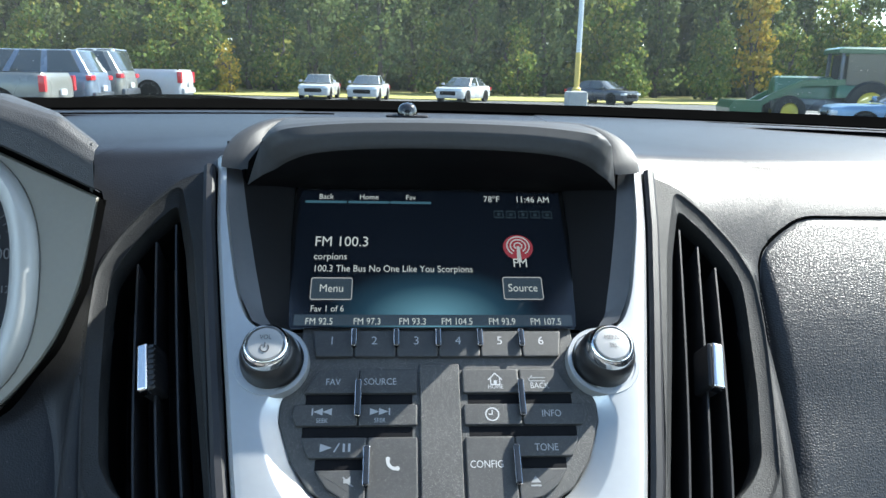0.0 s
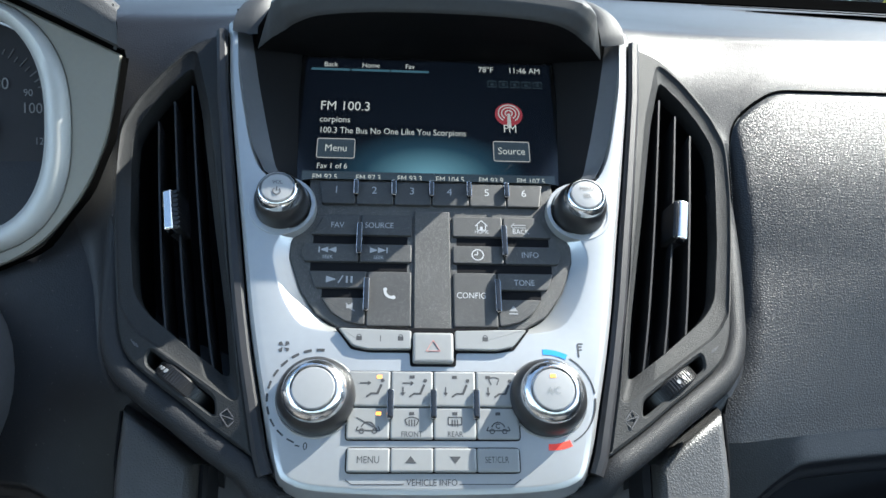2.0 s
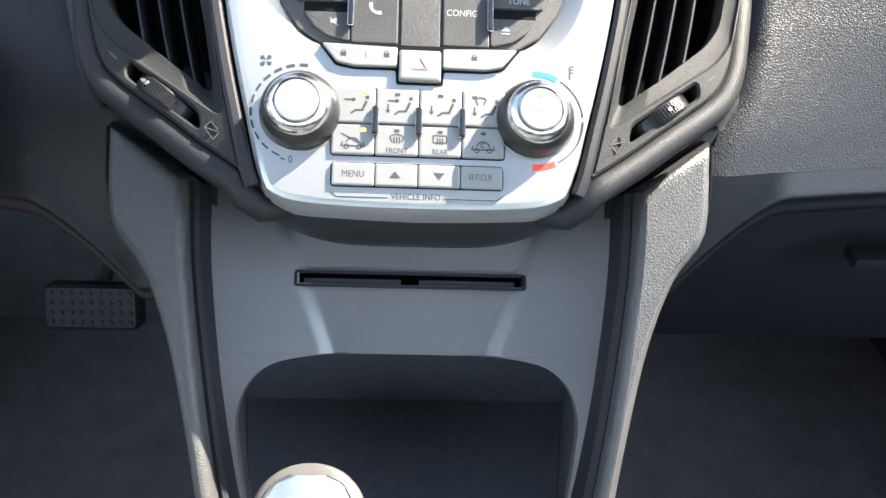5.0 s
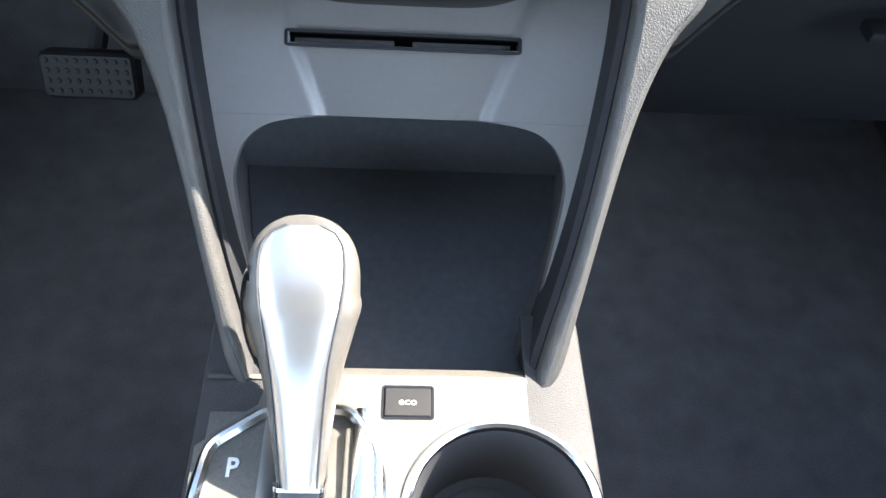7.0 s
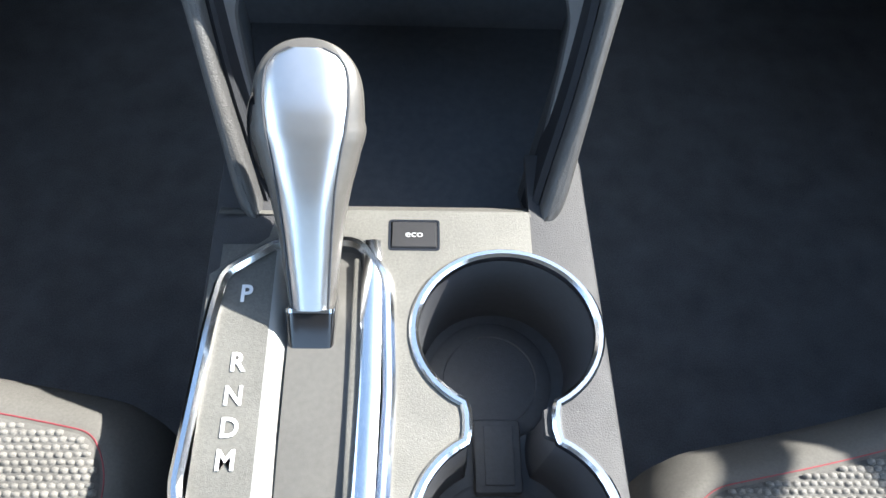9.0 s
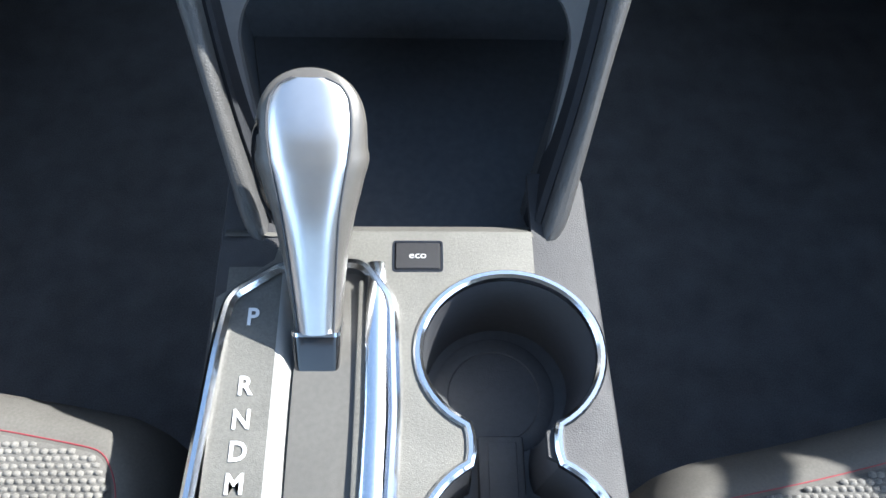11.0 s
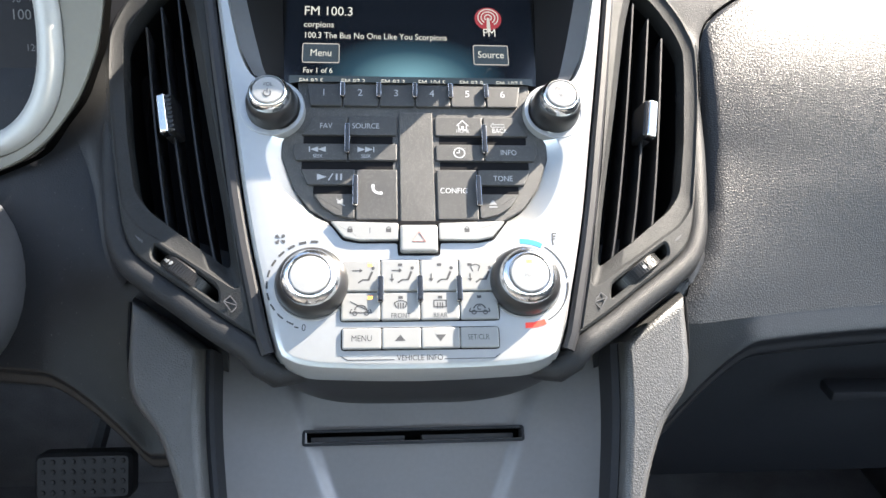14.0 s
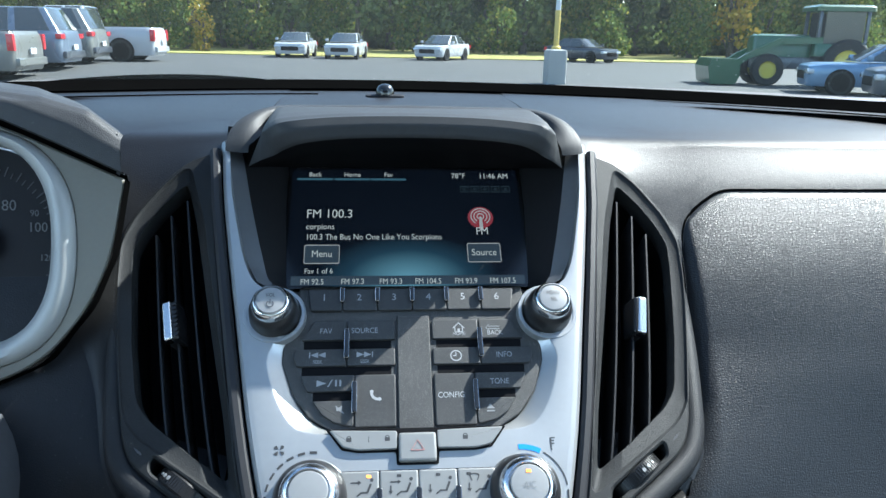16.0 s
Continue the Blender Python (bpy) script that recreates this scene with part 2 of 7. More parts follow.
def thing(name, label, category, m=None, group="", kind="", parent=None):
    ob = new(name)
    ob.empty_display_size = 0.02
    if m is not None:
        ob.matrix_basis = m
    return tagged(ob, label, category, group, kind)


def frame_of(o, v, nrm):
    """A pose whose x is the car's x, y runs along v and z along nrm."""
    v, nrm = Vector(v).normalized(), Vector(nrm).normalized()
    x = v.cross(nrm)
    return Matrix(((x.x, v.x, nrm.x, o[0]), (x.y, v.y, nrm.y, o[1]), (x.z, v.z, nrm.z, o[2]), (0, 0, 0, 1)))


STACK = frame_of((0, 0.249, 1.117), (0, 0.7398, 0.6728), (0, -0.6728, 0.7398))
LEGS = frame_of((0, 0.298, 1.116), (0, 0.6801, 0.7331), (0, -0.7331, 0.6801))


def rounded(pts, r, seg=4):
    """A closed outline with its corners rounded; r: one radius or one for each corner."""
    out, n = [], len(pts)
    for i in range(n):
        p, a, b = Vector(pts[i]).to_2d(), Vector(pts[i - 1]).to_2d(), Vector(pts[(i + 1) % n]).to_2d()
        ri = r[i] if isinstance(r, (list, tuple)) else r
        da, db = (a - p), (b - p)
        cut = min(ri, da.length * 0.49, db.length * 0.49)
        if cut < 1e-5:
            out.append(p)
            continue
        s, e = p + da.normalized() * cut, p + db.normalized() * cut
        for j in range(seg + 1):
            f = j / seg
            out.append(s * (1 - f) ** 2 + p * 2 * f * (1 - f) + e * f ** 2)
    return out


def curve(pts, closed=True, seg=6):
    """A smooth line through a few points."""
    P, out = [Vector(p) for p in pts], []
    n = len(P)
    for i in range(n if closed else n - 1):
        if closed:
            a, b, c, d = P[i - 1], P[i], P[(i + 1) % n], P[(i + 2) % n]
        else:
            a, b, c, d = P[max(i - 1, 0)], P[i], P[i + 1], P[min(i + 2, n - 1)]
        for j in range(seg):
            f = j / seg
            out.append(0.5 * (2 * b + (c - a) * f + (2 * a - 5 * b + 4 * c - d) * f ** 2 + (3 * b - a - 3 * c + d) * f ** 3))
    if not closed:
        out.append(P[-1])
    return out


def mirror(pts):
    """A right-hand half outline, from bottom to top, closed by its mirror image."""
    return [Vector(p) for p in pts] + [Vector((-p[0], *p[1:])) for p in reversed(pts) if abs(p[0]) > 1e-6]


def ccw(o):
    a = sum(o[i - 1].x * o[i].y - o[i].x * o[i - 1].y for i in range(len(o)))
    return o if a > 0 else list(reversed(o))


def inset(o, d):
    out, n = [], len(o)
    for i in range(n):
        e1, e2 = (o[i] - o[i - 1]).normalized(), (o[(i + 1) % n] - o[i]).normalized()
        n1, n2 = Vector((-e1.y, e1.x)), Vector((-e2.y, e2.x))
        q = max(0.35, 1 + n1.dot(n2))
        out.append(o[i] + (n1 + n2) / q * d)
    return out


def loft(outline, rings, top=True, bottom=False, bend=None):
    """An outline drawn through rings of (inset, height), closed on top: keys, plates, pads."""
    o = ccw([Vector(p).to_2d() for p in outline])
    bm, loops = bmesh.new(), []
    for d, z in rings:
        loops.append([bm.verts.new((p.x, p.y, z)) for p in inset(o, d)])
    for a, b in zip(loops, loops[1:]):
        for i in range(len(o)):
            bm.faces.new((a[i - 1], a[i], b[i], b[i - 1]))
    if top:
        if len(rings) > 2:
            # a narrow flat margin keeps the top's shading flat
            q = [v.co for v in loops[-1]]
            mid = sum(q, Vector()) / len(q)
            rim = [bm.verts.new(p.lerp(mid, 0.03)) for p in q]
            for i in range(len(o)):
                bm.faces.new((loops[-1][i - 1], loops[-1][i], rim[i], rim[i - 1]))
            bm.faces.new(rim)
        else:
            bm.faces.new(loops[-1])
    if bottom:
        bm.faces.new(list(reversed(loops[0])))
    if bend:
        for v in bm.verts:
            v.co.z += bend(v.co.x, v.co.y)
    return bm


def key(outline, h, r=0.0006, base=-0.004, rad=0.0012, bend=None):
    o = rounded(outline, max(rad, r * 1.3), 3)
    return loft(o, [(0, base), (0, h - r), (r * 0.3, h - r * 0.3), (r, h)], bend=bend)


def rect(u0, u1, v0, v1):
    return [(u0, v0), (u1, v0), (u1, v1), (u0, v1)]


def holed(outer, holes, depth, bend=None, cut=0.0):
    """A plate with openings through it; cut: width of its chamfer."""
    bm = bmesh.new()
    loops = [ccw([Vector(p).to_2d() for p in outer])] + [ccw([Vector(p).to_2d() for p in h]) for h in holes]
    tops, edges = [], []
    for i, o in enumerate(loops):
        vs = [bm.verts.new((p.x, p.y, 0)) for p in inset(o, cut if i == 0 else -cut)]
        tops.append(vs)
        edges += [bm.edges.new((vs[j - 1], vs[j])) for j in range(len(vs))]
    bmesh.ops.triangle_fill(bm, use_beauty=True, use_dissolve=False, edges=edges)
    for o, vs in zip(loops, tops):
        a = [bm.verts.new((p.x, p.y, -cut)) for p in o] if cut else vs
        b = [bm.verts.new((p.x, p.y, -depth)) for p in o]
        for j in range(len(vs)):
            if cut:
                bm.faces.new((vs[j - 1], vs[j], a[j], a[j - 1]))
            bm.faces.new((a[j - 1], a[j], b[j], b[j - 1]))
    if bend:
        for v in bm.verts:
            v.co.z += bend(v.co.x, v.co.y)
    return bm


def lathe(profile, seg=40, sx=1.0, sy=1.0, ring=False):
    """A turned shape about z from (radius, height) points, closed at both ends or, as a ring, on itself."""
    bm, loops = bmesh.new(), []
    for r, z in profile:
        loops.append([bm.verts.new((max(r, 1e-5) * math.cos(2 * math.pi * i / seg) * sx, max(r, 1e-5) * math.sin(2 * math.pi * i / seg) * sy, z)) for i in range(seg)])
    for a, b in zip(loops, loops[1:] + loops[:1] if ring else loops[1:]):
        for i in range(seg):
            bm.faces.new((a[i - 1], a[i], b[i], b[i - 1]))
    if not ring:
        for lp in (loops[0], loops[-1]):
            bm.faces.new(lp)
    return bm


def box(x0, x1, y0, y1, z0, z1, bevel=0.0, seg=2):
    bm = bmesh.new()
    bmesh.ops.create_cube(bm, size=1)
    for v in bm.verts:
        v.co = Vector(((x0 + x1) / 2 + v.co.x * (x1 - x0), (y0 + y1) / 2 + v.co.y * (y1 - y0), (z0 + z1) / 2 + v.co.z * (z1 - z0)))
    if bevel:
        bmesh.ops.bevel(bm, geom=bm.edges[:], offset=bevel, segments=seg, profile=0.5, affect="EDGES")
    return bm


def sweep(path, section, closed=False, up=(0, 0, 1)):
    """A section of (side, height) points drawn along a path."""
    P, bm, loops = [Vector(p) for p in path], bmesh.new(), []
    n = len(P)
    for i in range(n):
        a = P[i - 1] if (closed or i) else P[i]
        b = P[(i + 1) % n] if (closed or i < n - 1) else P[i]
        d = (b - a).normalized()
        s = d.cross(Vector(up)).normalized()
        w = s.cross(d)
        loops.append([bm.verts.new(P[i] + s * q[0] + w * q[1]) for q in section])
    m = len(section)
    for i in range(n if closed else n - 1):
        a, b = loops[i], loops[(i + 1) % n]
        for j in range(m):
            bm.faces.new((a[j - 1], a[j], b[j], b[j - 1]))
    if not closed:
        bm.faces.new(loops[0])
        bm.faces.new(loops[-1])
    return bm


def circle(r, seg=10, x=0.0, y=0.0, sx=1.0, sy=1.0):
    return [(x + r * sx * math.cos(2 * math.pi * i / seg), y + r * sy * math.sin(2 * math.pi * i / seg)) for i in range(seg)]


def sheet(f, nu, nv, thick=0.0, down=(0, 0, -1)):
    """A surface f(u, v) over the unit square, with thickness along down."""
    bm = bmesh.new()
    g = [[bm.verts.new(f(i / nu, j / nv)) for j in range(nv + 1)] for i in range(nu + 1)]
    for i in range(nu):
        for j in range(nv):
            bm.faces.new((g[i][j], g[i + 1][j], g[i + 1][j + 1], g[i][j + 1]))
    if thick:
        d = Vector(down) * thick
        h = [[bm.verts.new(v.co + d) for v in row] for row in g]
        for i in range(nu):
            for j in range(nv):
                bm.faces.new((h[i][j], h[i][j + 1], h[i + 1][j + 1], h[i + 1][j]))
        rim = [(i, 0) for i in range(nu)] + [(nu, j) for j in range(nv)] + [(i, nv) for i in range(nu, 0, -1)] + [(0, j) for j in range(nv, 0, -1)]
        for a, b in zip(rim, rim[1:] + rim[:1]):
            bm.faces.new((g[a[0]][a[1]], g[b[0]][b[1]], h[b[0]][b[1]], h[a[0]][a[1]]))
    return bm


def merge(*bms):
    out = bmesh.new()
    for b in bms:
        me = bpy.data.meshes.new("piece")
        b.to_mesh(me)
        b.free()
        out.from_mesh(me)
        bpy.data.meshes.remove(me)
    return out


def moved(bm, m):
    bmesh.ops.transform(bm, matrix=m, verts=bm.verts)
    return bm


def words(name, text, size, mat, parent, u, v, n=0.0003, align="CENTER", wide=1.0, turn=0.0, m=None, label="", deep=0.0, bold=0.0):
    """Lettering in the built-in font, as a mesh; size: height of its capitals."""
    cu = bpy.data.curves.new(name, "FONT")
    cu.body, cu.align_x, cu.align_y, cu.size, cu.resolution_u = text, align, "CENTER", size / 0.70, 3
    cu.extrude, cu.offset = deep, bold
    tmp = bpy.data.objects.new(name, cu)
    scene.collection.objects.link(tmp)
    me = bpy.data.meshes.new_from_object(tmp.evaluated_get(bpy.context.evaluated_depsgraph_get()))
    bpy.data.objects.remove(tmp)
    bpy.data.curves.remove(cu)
    me.name = name
    me.materials.clear()
    me.materials.append(mat)
    ob = new(name, me)
    ob.parent = parent
    ob.matrix_basis = (m if m is not None else Matrix()) @ pose(u, v, n, 0, 0, turn) @ Matrix.Diagonal((wide, 1, 1, 1))
    return tagged(ob, label)


def flat(outlines, h=0.00005):
    """Thin printed or inlaid shapes."""
    return merge(*[loft([Vector(p) for p in o], [(0, -0.0004), (0, h)]) for o in outlines])


def line_shape(p, q, w):
    p, q = Vector(p), Vector(q)
    d = (q - p).normalized()
    s = Vector((-d.y, d.x)) * w / 2
    return [p - s, q - s, q + s, p + s]


def arc_shape(cx, cy, r, a0, a1, w, seg=8):
    A = [radians(a0 + (a1 - a0) * i / seg) for i in range(seg + 1)]
    return [Vector((cx + (r + w / 2) * math.cos(a), cy + (r + w / 2) * math.sin(a))) for a in A] + [Vector((cx + (r - w / 2) * math.cos(a), cy + (r - w / 2) * math.sin(a))) for a in reversed(A)]



def step01(a, b, t):
    """A smooth step from 0 at a to 1 at b."""
    f = max(0.0, min(1.0, (t - a) / (b - a)))
    return f * f * (3 - 2 * f)


# ---- dashboard ----
def base_y(x):
    return 0.735 - 1.05 * x * x


DASH = [(0.0, 1.306), (-0.05, 1.303), (0.60, 1.301), (0.54, 1.2990), (0.505, 1.2962), (0.481, 1.2922), (0.4695, 1.2890), (0.4620, 1.2830), (0.4385, 1.262),
        (0.4150, 1.235), (0.387, 1.198), (0.3545, 1.149), (0.3195, 1.097), (0.3150, 1.084), (0.327, 1.0715), (0.42, 1.060), (0.66, 1.05)]
POD = [(0.1270, 0.2573), (0.1425, 0.2520), (0.1570, 0.2365), (0.1697, 0.2175), (0.1754, 0.2000), (0.1730, 0.1700), (0.1655, 0.1300), (0.1567, 0.0925), (0.1515, 0.0735), (0.1435, 0.0595), (0.1260, 0.0455), (0.1155, 0.0380), (0.0975, 0.0245), (0.0790, 0.0120)]


def pod_edge(v):
    """Half width of the vents at a height on the centre stack."""
    for a, b in zip(POD, POD[1:]):
        if b[1] <= v <= a[1]:
            return a[0] + (b[0] - a[0]) * (a[1] - v) / (a[1] - b[1])
    return 0.0


def bulge(x, z):
    """Swelling of the lower dashboard beside the console."""
    low = min(1.0, max(0.0, (1.185 - z) / 0.075))
    low = low * low * (3 - 2 * low)
    return 0.022 * low * (1 - min(1.0, max(0.0, (abs(x) - 0.150) / 0.16))) ** 1.5


def profile(x, v):
    """The section of the dashboard at x: (y, z) from the glass to its underside."""
    k = v * (len(DASH) - 1)
    i = min(int(k), len(DASH) - 2)
    q = [(base_y(x) + DASH[j][0], DASH[j][1]) if j < 2 else DASH[j] for j in (max(0, i - 1), i, i + 1, min(i + 2, len(DASH) - 1))]
    f = k - i
    # a smooth line through the points of the profile
    y, z = (0.5 * (2 * b + (c - a) * f + (2 * a - 5 * b + 4 * c - d) * f * f + (3 * b - a - 3 * c + d) * f ** 3) for a, b, c, d in zip(*q))
    y = min(y, base_y(x) - 0.0004 * k)
    if x < 0 and z < 1.2:
        deep = min(1.0, (1.2 - z) / 0.11)
        y, z = y - 0.005 * deep * (y < 0.4), z - 0.009 * deep
    return y, z


def dash_point(x, v, drop=0.0):
    y, z = profile(x, v)
    # it swells towards the tops of the console uprights, and falls away behind the vents
    if y < 0.42:
        y -= bulge(x, z)
    up = (y - 0.249) * 0.7398 + (z - 1.117) * 0.6728
    edge = pod_edge(up) + 0.004
    if z < 1.30 and y < 0.46 and edge > 0.1:
        f = min(1.0, max(0.0, (edge + 0.014 - abs(x)) / 0.028)) * step01(0.045, 0.080, up)
        y += 0.075 * f ** 1.5
    # its lower edge arches down to the uprights
    z -= 0.052 * max(0.0, 1 - max(0.0, abs(x) - 0.150) / 0.050) ** 1.5 * step01(1.130, 1.085, z)
    return Vector((x, y, z - drop))


def dash_front(x, z):
    """How far ahead the face of the dashboard lies at a height."""
    a, b = 5 / 16, 13 / 16
    for i in range(24):
        c = (a + b) / 2
        a, b = (c, b) if profile(x, c)[1] > z else (a, c)
    y, z = profile(x, a)
    return y - bulge(x, z)


def dash_rise(x, up):
    """How far the face of the dashboard stands over the plane of the centre stack."""
    a, b = 3 / 16, 13 / 16
    for i in range(26):
        c = (a + b) / 2
        y, z = profile(x, c)
        y -= bulge(x, z) if y < 0.42 else 0.0
        a, b = (c, b) if (y - 0.249) * 0.7398 + (z - 1.117) * 0.6728 > up else (a, c)
    return (y - 0.249) * -0.6728 + (z - 1.117) * 0.7398


dash = thing("dashboard", "charcoal grained plastic dashboard under the windscreen", "dashboard", kind="structure")
part("dash_pad", sheet(lambda u, v: dash_point(0.104 + 0.66 * u * u, v), 96, 256, 0.004, (0, 0.6, -0.6)), GRAIN, dash, angle=60)
part("dash_pad", sheet(lambda u, v: dash_point(-0.104 - 0.66 * u * u, v), 96, 256, 0.004, (0, 0.6, -0.6)), GRAIN, dash, angle=60)
part("dash_top", sheet(lambda u, v: Vector((-0.12 + 0.24 * u, 0.475 + (base_y(-0.12 + 0.24 * u) - 0.475) * v, 1.2965 + 0.008 * v)), 16, 12, 0.004), GRAIN_SOFT, dash)
# dark gutter where the pad meets the windscreen
part("gutter", sweep([(x, base_y(x) - 0.004, 1.3045 - 0.002 * max(0.0, x)) for x in np.linspace(-0.74, 0.74, 41)], [(-0.013, -0.006), (0.013, -0.006), (0.016, 0.002), (-0.008, 0.009)]), COWL, dash)

# raised black strips stand in for the shade in the defroster grooves
part("groove_shade", sweep([(x, base_y(x) - 0.050 - 0.25 * max(0.0, x + 0.10) ** 2, 1.3026) for x in np.linspace(-0.42, -0.075, 30)], [(-0.0022, -0.002), (0.0022, -0.002), (0.0016, 0.0012), (-0.0016, 0.0012)]), COWL, dash)
part("groove_shade", sweep([(x, base_y(x) - 0.030 - 0.10 * max(0.0, x - 0.24), 1.3032) for x in np.linspace(0.24, 0.62, 30)], [(-0.0022, -0.002), (0.0022, -0.002), (0.0016, 0.0012), (-0.0016, 0.0012)]), COWL, dash)
# unseen black slab added to stop sun leaking past the dash top
part("leak_block", box(-0.78, 0.78, 0.50, 0.84, 1.262, 1.274), BLACK, dash)
# raised glove panel: a rounded plate on the passenger's side, its outline fitted to the camera's view
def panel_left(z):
    """Left edge of the glove panel at a height, tabled to fit the camera's view."""
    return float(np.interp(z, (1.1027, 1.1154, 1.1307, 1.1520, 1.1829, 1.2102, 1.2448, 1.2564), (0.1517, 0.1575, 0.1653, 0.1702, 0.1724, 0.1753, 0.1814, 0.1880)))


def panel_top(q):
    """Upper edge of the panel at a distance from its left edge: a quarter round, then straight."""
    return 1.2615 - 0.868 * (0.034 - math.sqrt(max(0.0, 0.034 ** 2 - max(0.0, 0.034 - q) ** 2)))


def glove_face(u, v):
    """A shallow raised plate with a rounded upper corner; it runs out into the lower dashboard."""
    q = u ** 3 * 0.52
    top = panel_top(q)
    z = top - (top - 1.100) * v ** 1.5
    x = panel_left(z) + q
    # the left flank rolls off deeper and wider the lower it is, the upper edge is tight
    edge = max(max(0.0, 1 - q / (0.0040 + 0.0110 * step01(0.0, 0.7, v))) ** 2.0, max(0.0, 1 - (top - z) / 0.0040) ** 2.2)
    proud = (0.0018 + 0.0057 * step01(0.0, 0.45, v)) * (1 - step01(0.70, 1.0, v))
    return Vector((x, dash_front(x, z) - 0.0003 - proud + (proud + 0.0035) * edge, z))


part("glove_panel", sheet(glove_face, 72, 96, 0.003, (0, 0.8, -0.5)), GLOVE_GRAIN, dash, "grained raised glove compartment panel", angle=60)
# half-buried black tube stands in for the shaded groove round the panel
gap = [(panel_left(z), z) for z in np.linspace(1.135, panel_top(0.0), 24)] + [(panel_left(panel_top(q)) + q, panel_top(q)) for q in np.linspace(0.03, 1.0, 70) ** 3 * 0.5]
part("panel_gap_shade", sweep([(x, dash_front(x, z) + 0.0003, z) for x, z in gap], circle(0.0011, 6), up=(0, -0.8, 0.6)), COWL, dash, "black tube for the shaded gap round the panel")
# lower glove door in the shade under the pad
lower = thing("glove_box", "dark plastic glove box door under the dashboard", "glove box")
part("door", sheet(lambda u, v: Vector((0.17 + 0.5 * u, 0.455 - 0.05 * math.sin(v * 1.4) + 0.06 * v * v, 1.070 - 0.25 * v)), 8, 12, 0.01, (0, 1, 0)), FINE, lower)
part("handle", box(0.335, 0.44, 0.395, 0.415, 0.962, 0.972, 0.003), FINE, lower)
part("lip", sweep([(0.215 + 0.42 * i / 12, 0.438, 1.020 + 0.006 * math.sin(i / 12 * 3)) for i in range(13)], circle(0.0015, 6)), FINE, lower)
knee = thing("knee_panel", "dark plastic panel under the driver's side of the dashboard", "panel")
part("panel", sheet(lambda u, v: Vector((-0.14 - 0.5 * u, 0.46 + 0.20 * v - 0.03 * math.sin(v * 3), 1.075 - 0.12 * v)), 8, 12, 0.01, (0, 1, 0)), FINE, knee)
part("lower_edge", sweep([(-0.14 - 0.5 * i / 10, 0.660, 0.951) for i in range(11)], circle(0.006, 8)), FINE, knee)

# small light sensor near the glass
sensor = thing("light_sensor", "small dark dome sensor on top of the dashboard", "sensor", pose(-0.012, 0.668, 1.3024))
part("base", loft(rounded(rect(-0.018, 0.018, -0.008, 0.008), 0.006), [(0, -0.003), (0, 0.0012), (0.0015, 0.002)]), FINE, sensor)
part("dome", lathe([(0.0085, 0.001), (0.0085, 0.004), (0.0078, 0.0075), (0.006, 0.0102), (0.003, 0.0117), (0.0, 0.012)], 24), GLOSS, sensor)

# ---- display and its hood ----
FWD, UPW = Vector((0, 0.7398, -0.6728)), Vector((0, 0.6728, 0.7398))
display = thing("display_unit", "recessed radio display under a dark moulded hood, screen lit", "display", STACK)


# half of the hood's front edge from its middle to the tip of the trim: upper line and lower line
LIP_TOP = [Vector(p) for p in ((0.0, 0.2315, 0.0569), (0.0411, 0.2303, 0.0569), (0.0697, 0.2271, 0.0565), (0.0774, 0.2254, 0.0545), (0.0820, 0.2262, 0.0490), (0.0838, 0.2276, 0.0462), (0.0846, 0.2286, 0.0440), (0.0850, 0.2292, 0.0425))]
LIP_LOW = [Vector(p) for p in ((0.0, 0.2203, 0.0513), (0.0349, 0.2193, 0.0513), (0.0582, 0.2171, 0.0503), (0.0701, 0.2165, 0.0453), (0.0773, 0.2179, 0.0381), (0.0863, 0.2259, 0.024), (0.0927, 0.2331, 0.0116), (0.0995, 0.2398, -0.001))]


def on_line(P, a):
    """A point on a smooth line through P, a from 0 to 1."""
    k = a * (len(P) - 1)
    i = min(int(k), len(P) - 2)
    f = k - i
    q, b, c, d = P[i - 1] if i else Vector((-P[1].x, *P[1][1:])), P[i], P[i + 1], P[min(i + 2, len(P) - 1)]
    return 0.5 * (2 * b + (c - q) * f + (2 * q - 5 * b + 4 * c - d) * f ** 2 + (3 * b - q - 3 * c + d) * f ** 3)


def local(x, y, z):
    """A place in the car, seen from the centre stack."""
    y, z = y - 0.249, z - 1.117
    return Vector((x, y * 0.7398 + z * 0.6728, y * -0.6728 + z * 0.7398))


